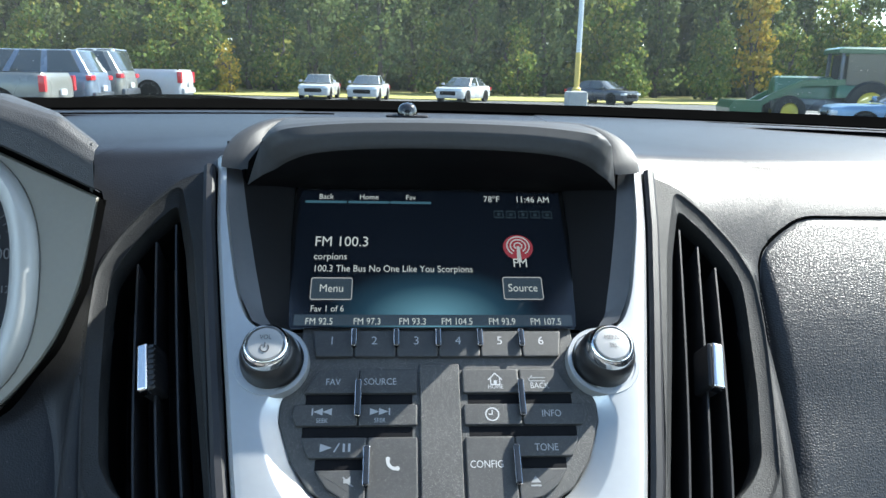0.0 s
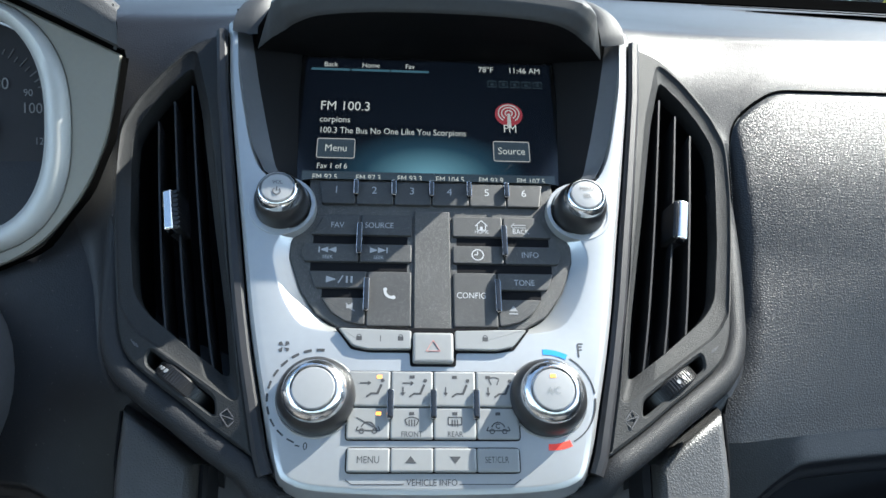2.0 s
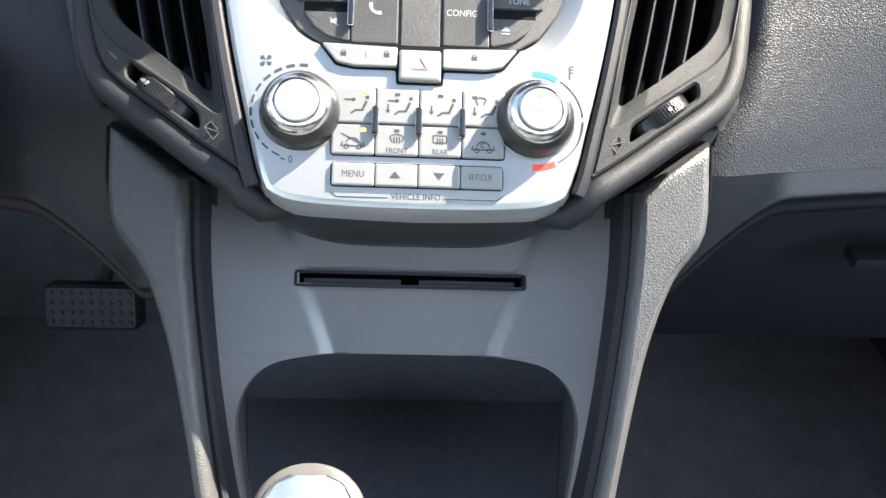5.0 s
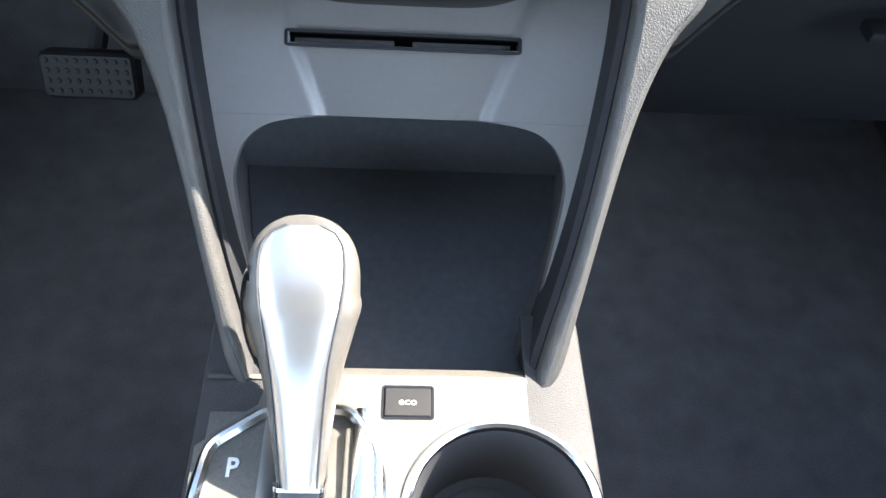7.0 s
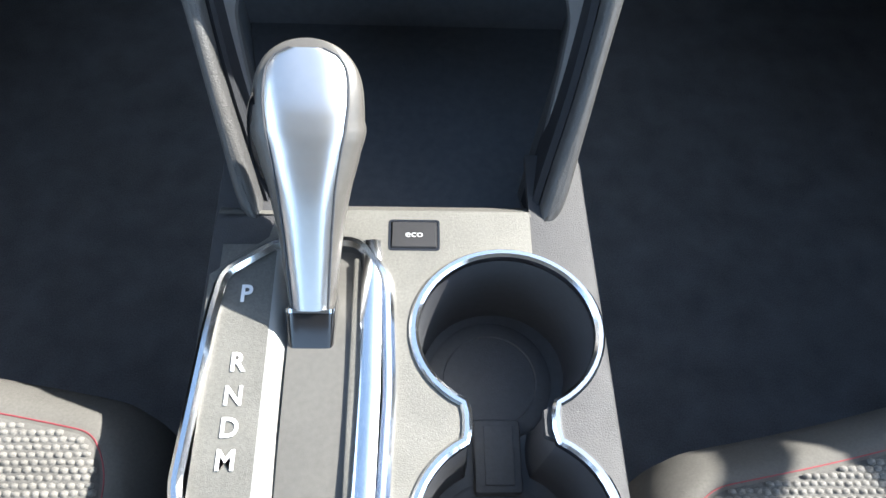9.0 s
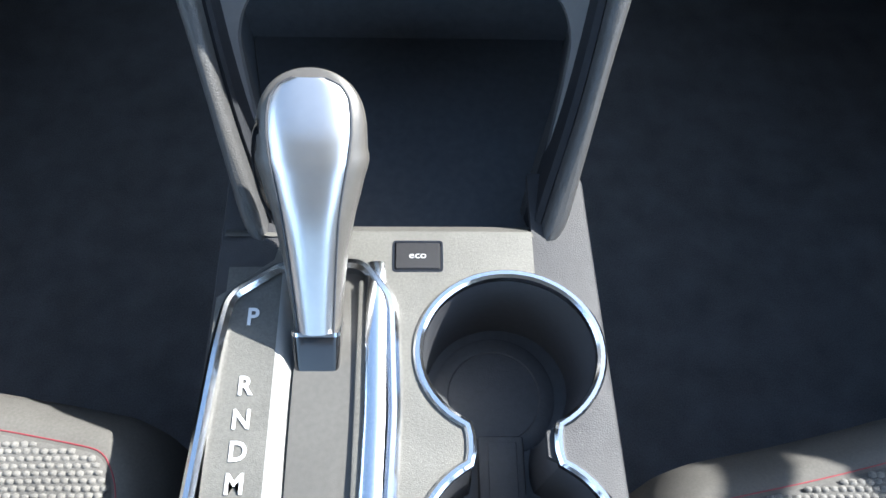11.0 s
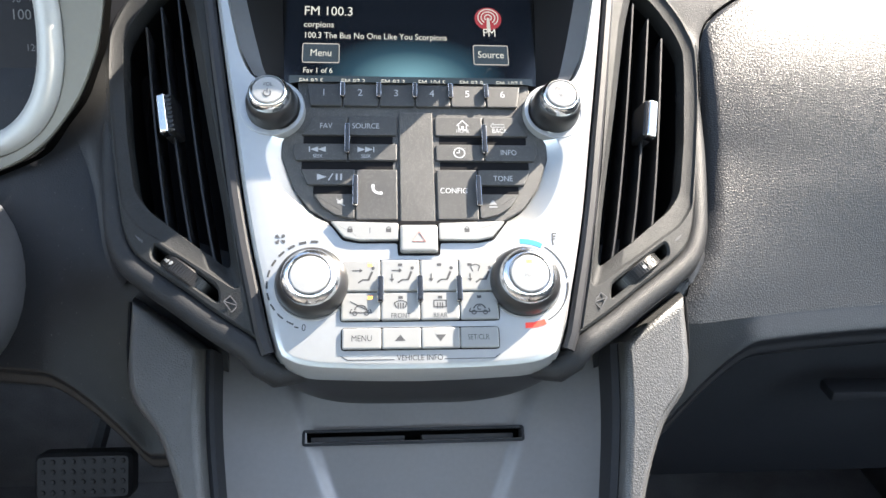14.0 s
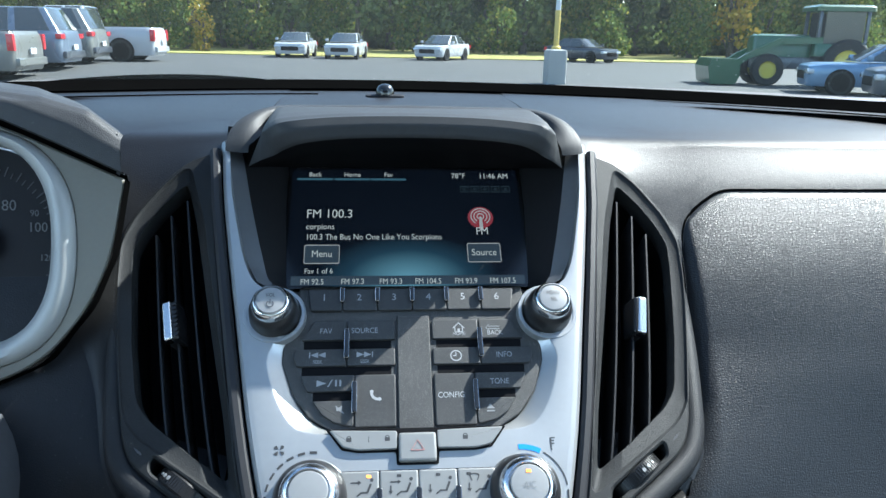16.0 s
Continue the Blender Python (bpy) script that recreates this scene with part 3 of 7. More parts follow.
def hood_point(s, v):
    a = abs(s)
    d, b = on_line(LIP_TOP, a), on_line(LIP_LOW, a)
    c = max(0.0, (a - 0.38) / 0.62)
    k = 1 - 0.9 * c ** 1.5
    back = Vector((min(0.080, d.x * 0.86), 0.2665, -0.036))
    yb, zb = 0.249 + 0.7398 * d.y - 0.6728 * d.z, 1.117 + 0.6728 * d.y + 0.7398 * d.z
    e = max(0.0, (a - 0.30) / 0.70)
    xe, ye, ze = d.x * (1 + 0.10 * (1 - e)) , 0.474 - 0.036 * e ** 2.2, 1.3105 - 0.0235 * e ** 3.0
    P = [back, b.lerp(back, 0.55) + Vector((0, 0.003 * k, 0)), b.lerp(back, 0.10), b, b.lerp(d, 0.12) + Vector((0, -0.0010, 0.0008)) * k, b.lerp(d, 0.5) + Vector((0, -0.0012, 0.0030)) * k, b.lerp(d, 0.85) + Vector((0, 0.0002, 0.0022)) * k, d]
    for f, up in ((0.06, 0.0010), (0.25, 0.0016), (0.6, 0.0014), (1.0, 0.0)):
        P.append(local(d.x + (xe - d.x) * f ** 0.6, yb + (ye - yb) * f, zb + (ze - zb) * f ** 1.2 + up * (1 - 0.6 * c)))
    P.append(local(xe, ye + 0.008, ze - 0.012))
    t = v * (len(P) - 1)
    i = min(int(t), len(P) - 2)
    q = P[i].lerp(P[i + 1], t - i)
    return Vector((math.copysign(q.x, s), q.y, q.z))


part("hood", sheet(lambda u, v: hood_point(-1 + 2 * u, 0.25 + 0.75 * v), 120, 36), HOOD, display, "dark satin plastic hood", angle=40)
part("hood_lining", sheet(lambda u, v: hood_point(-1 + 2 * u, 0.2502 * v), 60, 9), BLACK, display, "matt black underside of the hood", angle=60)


# black sheets added to close the hood's ends down to the trim and keep stray sun out
for sgn in (-1, 1):
    part("hood_end_sheet", sheet(lambda u, v, sgn=sgn: hood_point(sgn, 0.25 + 0.75 * u).lerp(Vector((sgn * 0.1045, 0.2565 + 0.012 * u, -0.012)), v) + Vector((sgn * 0.0015 * v, 0, -0.0006)), 24, 4), COWL, display, "black sheet added to close the hood's end")

# collar that arches over the back of the hood and runs down to the ends of the silver trim
def collar(u, v):
    s = -1 + 2 * u
    a = abs(s)
    c = max(0.0, (a - 0.60) / 0.40)
    th = c * math.pi / 2
    x = 0.080 * a / 0.60 if a < 0.60 else 0.080 + 0.0275 * math.sin(th) ** 0.8
    z = 1.3105 - 0.0008 * a if a < 0.60 else 1.2858 + 0.0242 * max(0.0, math.cos(th)) ** 0.75
    y = 0.478 - 0.040 * c ** 0.9 - 0.006 * a
    wide = 0.010 + 0.002 * c * c
    prof = [(0.0, -0.016), (0.0, -0.002), (0.12, -0.0004), (0.30, 0.0005), (0.60, 0.0008), (0.85, 0.0), (1.0, -0.002), (1.2, -0.008), (1.3, -0.020)]
    k = v * (len(prof) - 1)
    i = min(int(k), len(prof) - 2)
    f = k - i
    ac, up = prof[i][0] + (prof[i + 1][0] - prof[i][0]) * f, prof[i][1] + (prof[i + 1][1] - prof[i][1]) * f
    out = Vector((math.copysign(math.sin(th) ** 1.5, s), 0, max(0.0, math.cos(th)) ** 1.5)).normalized()
    along_ = Vector((math.copysign(0.95 * math.sin(th), s), 0.15 + 1.15 * math.cos(th), 0.10 * math.sin(th)))
    q = Vector((math.copysign(x, s), y - 0.249, z - 1.117)) + along_ * (wide * ac - 0.003 * c * c) + out * up
    return local(q.x, q.y + 0.249, q.z + 1.117)


part("collar", sheet(collar, 96, 24), HOOD, display, "satin collar behind the hood", angle=50)
# bezel: funnel from the trim down to the glass
BEZ = [(0.1140, 0.2560), (0.1122, 0.2496), (0.1073, 0.2224), (0.1013, 0.1956), (0.0953, 0.1728), (0.0880, 0.1588)]
WALL = [(0.1055, 0.2560), (0.1040, 0.2490), (0.0975, 0.2190), (0.0905, 0.1905), (0.0835, 0.1645), (0.0770, 0.1555)]
SCR = [(0.0800, 0.2665), (0.0800, 0.2600), (0.0785, 0.2320), (0.0768, 0.2000), (0.0752, 0.1735), (0.0745, 0.1725)]
for sgn in (-1, 1):
    for nm, A, B, n0, n1, mat, lb in (("bezel_wall", BEZ, WALL, -0.0024, -0.0080, REVEAL, "grey satin wall inside the silver trim"), ("bezel_side", [(0.1060, 0.2850)] + WALL + [(0.0610, 0.1545)], [(0.0790, 0.2950)] + SCR + [(0.0600, 0.1725)], -0.0080, -0.0365, BEZEL, "matt black bezel")):
        bm, rows = bmesh.new(), []
        for i in range(29):
            k = (len(A) - 1) * i / 28
            j = min(int(k), len(A) - 2)
            p, q = Vector(A[j]).lerp(Vector(A[j + 1]), k - j), Vector(B[j]).lerp(Vector(B[j + 1]), k - j)
            lift = 0.006 * max(0.0, k - 6) if mat == BEZEL else 0.0
            rows.append([bm.verts.new((sgn * (p.x + (q.x - p.x) * f), p.y + (q.y - p.y) * f, n0 + (n1 - n0) * f ** (1.0 if mat == BEZEL else 0.8) + lift * (1 - f))) for f in (0, 0.25, 0.5, 0.75, 1.0)])
        for p, q in zip(rows, rows[1:]):
            for j in range(4):
                bm.faces.new((p[j], p[j + 1], q[j + 1], q[j]))
        part(nm, bm, mat, display, lb)
part("bezel_sill", sheet(lambda u, v: Vector((-0.0612 + 0.1224 * u, 0.1545 + 0.018 * v, -0.002 - 0.0345 * v)), 6, 4), BEZEL, display)
glassm = pose(0, 0.219, -0.0350)
screen = part("screen", loft(rounded(rect(-0.0795, 0.0795, -0.0475, 0.0475), 0.003), [(0, -0.004), (0, 0.0)]), GLOSS, display, "lit colour display", glassm)
part("picture", loft(rounded(rect(-0.0768, 0.0768, -0.0462, 0.0445), 0.001), [(0, -0.002), (0, 0.0004)]), LCD, screen)
N1 = 0.0010


def lcd_text(text, u, v, size, align="LEFT", mat=LCD_TEXT, wide=0.84):
    return words("screen_text", text, size * 1.04, mat, screen, u, v - 0.219, N1, align, wide)


for i, (s, u) in enumerate((("Back", -0.0615), ("Home", -0.0365), ("Fav", -0.0120))):
    part("tab", loft(rounded(rect(u - 0.0120, u + 0.0120, 0.2546 - 0.219, 0.2562 - 0.219), 0.0005), [(0, 0.0), (0, 0.0006)]), LCD_TAB, screen)
    lcd_text(s, u, 0.2588, 0.0036, "CENTER")
lcd_text("78°F", 0.036, 0.2582, 0.0042, "CENTER")
lcd_text("11:46 AM", 0.0605, 0.2582, 0.0042, "CENTER")
for i in range(5):
    u = 0.0370 + i * 0.0072
    part("status_icon", merge(*[loft([Vector(p) for p in line_shape(a, b, 0.0005)], [(0, 0.0004), (0, 0.0008)]) for a, b in (((u, 0.0262), (u + 0.0052, 0.0262)), ((u, 0.0308), (u + 0.0052, 0.0308)), ((u, 0.026), (u, 0.031)), ((u + 0.0052, 0.026), (u + 0.0052, 0.031)))], loft([Vector(p) for p in circle(0.0012, 8, u + 0.0026, 0.0285)], [(0, 0.0004), (0, 0.0008)])), LCD_DIM, screen)
lcd_text("FM 100.3", -0.0662, 0.2265, 0.0064, wide=0.86)
lcd_text("corpions", -0.0660, 0.2165, 0.0042)
lcd_text("100.3 The Bus No One Like You Scorpions", -0.0658, 0.2085, 0.0042, wide=0.80)
lcd_text("Fav 1 of 6", -0.0655, 0.1832, 0.0036)
for s, u0, u1, v0, v1 in (("Menu", -0.0660, -0.0440, 0.1890, 0.2025), ("Source", 0.0385, 0.0600, 0.1895, 0.2035)):
    b = part("soft_button", loft(rounded(rect(u0, u1, v0 - 0.219, v1 - 0.219), 0.0012), [(0, 0.0003), (0, 0.0006)]), LCD_BUTTON, screen)
    ring = rounded(rect(u0, u1, v0 - 0.219, v1 - 0.219), 0.0012)
    part("outline", sweep([(p.x, p.y, 0.0008) for p in ring], [(-0.00022, 0), (0.00022, 0), (0.00022, 0.0003), (-0.00022, 0.0003)], True), LCD_GREY, b)
    lcd_text(s, (u0 + u1) / 2, (v0 + v1) / 2, 0.0047, "CENTER")
for s, u in zip(("92.5", "97.3", "93.3", "104.5", "93.9", "107.5"), (-0.0603, -0.0353, -0.0114, 0.0121, 0.0361, 0.0596)):
    lcd_text("FM " + s, u, 0.1755, 0.0038, "CENTER", wide=0.8)
part("tab_strip", loft(rounded(rect(-0.0735, 0.0740, -0.0455, -0.0390), 0.0004), [(0, 0.0003), (0, 0.0005)]), LCD_BUTTON, screen)
icon = part("radio_icon", merge(loft([Vector(p) for p in circle(0.0086, 24, 0.0490, 0.0050)], [(0, 0.0003), (0, 0.0006)])), LCD_RED, screen, "red radio wave symbol")
part("waves", merge(*[loft(arc_shape(0.0490, 0.0058, r, -55, 235, 0.0007, 18), [(0, 0.0006), (0, 0.0009)]) for r in (0.0022, 0.0044, 0.0064)], loft([Vector(p) for p in ((0.0482, 0.0055), (0.0498, 0.0055), (0.0503, -0.0052), (0.0477, -0.0052))], [(0, 0.0006), (0, 0.0010)])), LCD_GREY, icon)
lcd_text("FM", 0.0492, 0.2128, 0.0055, "CENTER")

# ---- silver trim of the centre stack ----
OUT = [(0.0, -0.0075), (0.030, -0.0070), (0.054, -0.0052), (0.0655, -0.0010), (0.0705, 0.0060), (0.0765, 0.030), (0.0835, 0.058), (0.0895, 0.086), (0.0968, 0.1258), (0.1032, 0.160), (0.1126, 0.213), (0.1178, 0.2530), (0.1190, 0.2590)]
INN = [(0.1110, 0.2515), (0.1056, 0.2210), (0.0997, 0.1945), (0.0936, 0.1715), (0.0865, 0.1577), (0.0770, 0.1545), (0.0690, 0.1530), (0.0632, 0.1470), (0.0612, 0.1380), (0.0640, 0.1270), (0.0695, 0.1185), (0.0690, 0.1080), (0.0630, 0.0900), (0.0545, 0.0780), (0.0430, 0.0722), (0.024, 0.0700), (0.0, 0.0695)]


def resample(pts, n):
    """n + 1 points at even steps along a line."""
    L = [0.0]
    for p, q in zip(pts, pts[1:]):
        L.append(L[-1] + (q - p).length)
    out, j = [], 0
    for i in range(n + 1):
        d = L[-1] * i / n
        while j < len(L) - 2 and L[j + 1] < d:
            j += 1
        f = (d - L[j]) / max(1e-9, L[j + 1] - L[j])
        out.append(pts[j].lerp(pts[j + 1], min(1, f)))
    return out


def normals2(pts):
    out = []
    for i in range(len(pts)):
        d = (pts[min(i + 1, len(pts) - 1)] - pts[max(i - 1, 0)]).normalized()
        out.append(Vector((-d.y, d.x)))
    return out


oh = resample([p.to_2d() for p in curve(OUT, False, 6)], 72)
ih = resample([p.to_2d() for p in curve(list(reversed(INN)), False, 6)], 72)
no, ni = normals2(oh), normals2(ih)
no[0], ni[0] = Vector((0, 1)), Vector((0, 1))
stack = thing("centre_stack", "satin silver centre stack trim with radio and climate controls", "control panel", STACK)
bm = bmesh.new()


def half(pts, nrm, sgn):
    return [(Vector((sgn * p.x, p.y)), Vector((sgn * n.x, n.y))) for p, n in zip(pts, nrm)]


outer_line = list(reversed(half(oh, no, 1))) + half(oh, no, -1)[1:]
inner_line = list(reversed(half(ih, ni, -1))) + half(ih, ni, 1)[1:]
crown = []
for line, inner in ((outer_line, False), (inner_line, True)):
    rows = []
    for p, a in line:
        if inner:
            wd = 0.0022 + 0.0074 * step01(0.130, 0.108, p.y) * (0.15 + 0.85 * step01(0.0705, 0.0800, p.y))
            row = [(p, -0.024), (p, -0.0064), (p - a * wd * 0.08, -0.0058), (p - a * wd * 0.92, -0.0005), (p - a * wd, -0.0001), (p - a * (wd + 0.0006), 0.0)]
        else:
            fall = max(0.0, 1 - abs(p.y) / 0.02) * 0.006
            row = [(p, -0.024), (p, -0.0065 - fall), (p + a * 0.0010, -0.0024 - fall * 0.7), (p + a * 0.0030, -0.0004 - fall * 0.2), (p + a * 0.0050, -0.0001), (p + a * 0.0058, 0.0)]
        rows.append([bm.verts.new((c.x, c.y, z)) for c, z in row])
    for r, t in zip(rows, rows[1:]):
        for j in range(len(r) - 1):
            bm.faces.new((r[j], r[j + 1], t[j + 1], t[j]))
    crown.append(rows)
loop = [r[-1] for r in crown[0]] + [r[-1] for r in crown[1]]
edges = [bm.edges.get((a, b)) or bm.edges.new((a, b)) for a, b in zip(loop, loop[1:] + loop[:1])]
bmesh.ops.triangle_fill(bm, use_beauty=True, use_dissolve=False, edges=edges)
for r, t in ((crown[0][-1], crown[1][0]), (crown[1][-1], crown[0][0])):
    bm.faces.new(r + list(reversed(t)))
part("trim_frame", bm, SILVER, stack, "satin silver painted frame", angle=30)

# chin under the trim
part("chin", sheet(lambda u, v: Vector(((-1 + 2 * u) * (0.0700 - 0.004 * v), -0.0055 - 0.004 * math.sin(v * 3.1) - 0.003 * v + 0.007 * abs(-1 + 2 * u) ** 4, -0.008 - 0.074 * v * (1 - 0.25 * abs(-1 + 2 * u) ** 6))), 28, 8), BEZEL, stack, "dark curved underside")

# ---- radio keypad ----
def left_edge(v):
    P = [(0.070, 0.030), (0.0745, 0.0345), (0.0775, 0.0463), (0.0870, 0.0540), (0.0935, 0.0578), (0.1040, 0.0620), (0.1099, 0.0655), (0.1150, 0.0660), (0.1218, 0.0618), (0.1345, 0.0545), (0.137, 0.0530)]
    for a, b in zip(P, P[1:]):
        if v <= b[0]:
            return a[1] + (b[1] - a[1]) * max(0.0, (v - a[0]) / (b[0] - a[0]))
    return P[-1][1]


pad_half = [(0.0, 0.0685), (0.030, 0.0692), (0.043, 0.0715), (0.0560, 0.0795), (0.0645, 0.0915), (0.0712, 0.1090), (0.0712, 0.1190), (0.0655, 0.1290), (0.0640, 0.1560), (0.0, 0.1560)]
part("keypad_base", loft(mirror(pad_half), [(0, -0.016), (0, -0.0052), (0.0006, -0.0046)]), PADBASE, stack, "charcoal keypad panel")
for i in range(6):
    u0 = -0.0592 + i * 0.01967
    o = rect(u0 + 0.0003, u0 + 0.0194, 0.1400, 0.1535)
    if i == 0:
        o[0] = (u0 + 0.0022, 0.1400)
    if i == 5:
        o[1] = (u0 + 0.0172, 0.1400)
    k = part("preset_key", key(o, -0.0026, 0.0005, base=-0.006), PAD, stack)
    words("numeral", str(i + 1), 0.0042, KEYINK, k, u0 + 0.0094, 0.1480, -0.00252)
for i in range(5):
    u = -0.0592 + (i + 1) * 0.01967
    d = part("key_divider", key(rect(u - 0.0011, u + 0.0011, 0.1447, 0.1532), 0.0004, 0.0006, rad=0.0007), GLOSS, stack)
    part("edge_line", sweep([(p.x, p.y, -0.0002) for p in rounded(rect(u - 0.0011, u + 0.0011, 0.1447, 0.1532), 0.0007, 3)], circle(0.00026, 5), True), CHROME, d)
part("centre_strip", loft(rounded(rect(-0.0090, 0.0090, 0.0712, 0.1365), 0.0006), [(0, -0.008), (0, -0.0036), (0.0004, -0.0032)]), PADBASE, stack)

ROWS_V = ((0.1221, 0.1338), (0.1070, 0.1169), (0.0927, 0.1018), (0.0738, 0.0876))
for sgn in (-1, 1):
    for r, (v0, v1) in enumerate(ROWS_V):
        split = 0.0365 if r < 2 else 0.0322
        e0, e1 = left_edge(v0) - 0.0003, left_edge(v1) - 0.0003
        mid = (v0 + v1) / 2
        o = [(split + 0.0003, v0), (e0, v0), (left_edge(mid) - 0.0003, mid), (e1, v1), (split + 0.0003, v1)]
        if r == 3:
            o = [(split + 0.0003, 0.0738), (0.0345, 0.0738), (0.0425, 0.0758), (0.0490, 0.0802), (e1, v1), (split + 0.0003, v1)]
        part("outer_key", key([(sgn * a, b) for a, b in o], -0.0030, 0.0005, base=-0.0062, rad=0.0010), PAD, stack)
        if r < 3:
            w0 = 0.0730 if r == 2 else v0
            part("inner_key", key([(sgn * a, b) for a, b in ((0.0104, w0), (split - 0.0003, w0), (split - 0.0003, v1), (0.0104, v1))], -0.0030, 0.0005, base=-0.0062, rad=0.0010), PAD, stack)
    # black strips stand in for the shaded finger scoops between key rows
    for v, a, b in ((0.1195, 0.0125, 0.0600), (0.1044, 0.0125, 0.0605), (0.0902, 0.0335, 0.0540)):
        part("key_scoop_shade", box(min(sgn * a, sgn * b), max(sgn * a, sgn * b), v - 0.0025, v + 0.0025, -0.0075, -0.0045), BLACK, stack)
    for u, v0, v1 in ((0.0367, 0.1108, 0.1278), (0.0322, 0.0803, 0.0973)):
        d = part("key_divider", key(rect(sgn * u - 0.0012, sgn * u + 0.0012, v0, v1), 0.0000, 0.0006, rad=0.0008), GLOSS, stack)
        part("edge_line", sweep([(p.x, p.y, -0.0006) for p in rounded(rect(sgn * u - 0.0012, sgn * u + 0.0012, v0, v1), 0.0008, 3)], circle(0.00022, 5), True), CHROME, d)


def tag(s, u, v, size=0.0032, mat=KEYINK, n=-0.00292, wide=0.85):
    return words("key_text", s, size, mat, stack, u, v, n, "CENTER", wide)


tag("FAV", -0.0482, 0.1274), tag("SOURCE", -0.0270, 0.1275), tag("SEEK", -0.0521, 0.1093, 0.0020), tag("SEEK", -0.0268, 0.1093, 0.0020)
tag("INFO", 0.0497, 0.1120), tag("TONE", 0.0458, 0.0965), tag("CONFIG", 0.0192, 0.0893), tag("HOME", 0.0254, 0.1249, 0.0021), tag("BACK", 0.0457, 0.1253, 0.0028)


def mark(name, outlines, mat, n=-0.00292, parent=None, du=0.0, dv=0.0):
    bm = flat(outlines)
    return part(name, moved(bm, pose(du, dv, n)), mat, parent or stack)


def tri(u, v, w, h):
    return [(u - w / 2, v - h / 2), (u + w / 2, v), (u - w / 2, v + h / 2)]


mark("key_symbol", [tri(-0.0500, 0.1152, -0.004, 0.0032), tri(-0.0540, 0.1152, -0.004, 0.0032), rect(-0.0568, -0.0562, 0.1136, 0.1168)], KEYINK, dv=-0.0018)
mark("key_symbol", [tri(-0.0285, 0.1152, 0.004, 0.0032), tri(-0.0245, 0.1152, 0.004, 0.0032), rect(-0.0222, -0.0216, 0.1136, 0.1168)], KEYINK, dv=-0.0018, du=-0.0008)
mark("key_symbol", [tri(-0.0497, 0.0988, 0.005, 0.0036), line_shape((-0.0462, 0.0968), (-0.0440, 0.1008), 0.0006), rect(-0.0425, -0.0415, 0.0970, 0.1006), rect(-0.0402, -0.0392, 0.0970, 0.1006)], KEYINK, dv=-0.0016)
mark("key_symbol", [[(-0.0415, 0.0820), (-0.0400, 0.0820), (-0.0385, 0.0808), (-0.0385, 0.0850), (-0.0400, 0.0838), (-0.0415, 0.0838)], line_shape((-0.0418, 0.0846), (-0.0375, 0.0806), 0.0005)], DIMINK)
mark("key_symbol", [arc_shape(-0.0196, 0.0935, 0.0036, 180, 270, 0.0014), circle(0.0010, 8, -0.0231, 0.0941), circle(0.0010, 8, -0.0190, 0.0900)], KEYINK, dv=-0.0020)
mark("key_symbol", [line_shape((0.0200, 0.1295), (0.0232, 0.1328), 0.0005), line_shape((0.0232, 0.1328), (0.0264, 0.1295), 0.0005), line_shape((0.0211, 0.1272), (0.0211, 0.1303), 0.0005), line_shape((0.0253, 0.1272), (0.0253, 0.1303), 0.0005), line_shape((0.0211, 0.1272), (0.0253, 0.1272), 0.0005), rect(0.0225, 0.0239, 0.1272, 0.1292)], KEYINK, dv=-0.0012, du=0.0022)
mark("key_symbol", [line_shape((0.0415, 0.1285), (0.0480, 0.1285), 0.0005), line_shape((0.0415, 0.1300), (0.0480, 0.1300), 0.0005), line_shape((0.0402, 0.1292), (0.0420, 0.1312), 0.0005), line_shape((0.0402, 0.1292), (0.0420, 0.1274), 0.0005)], DIMINK, dv=-0.0008, du=0.0006)
mark("key_symbol", [arc_shape(0.0215, 0.1140, 0.0029, 0, 359, 0.0006, 28), line_shape((0.0215, 0.1140), (0.0215, 0.1160), 0.0005), line_shape((0.0198, 0.1140), (0.0217, 0.1140), 0.0005)], KEYINK, dv=-0.0022, du=0.0015)
mark("key_symbol", [[(0.0360, 0.0838), (0.0404, 0.0838), (0.0382, 0.0866)], rect(0.0360, 0.0404, 0.0822, 0.0829)], DIMINK, dv=-0.0024, du=0.0014)

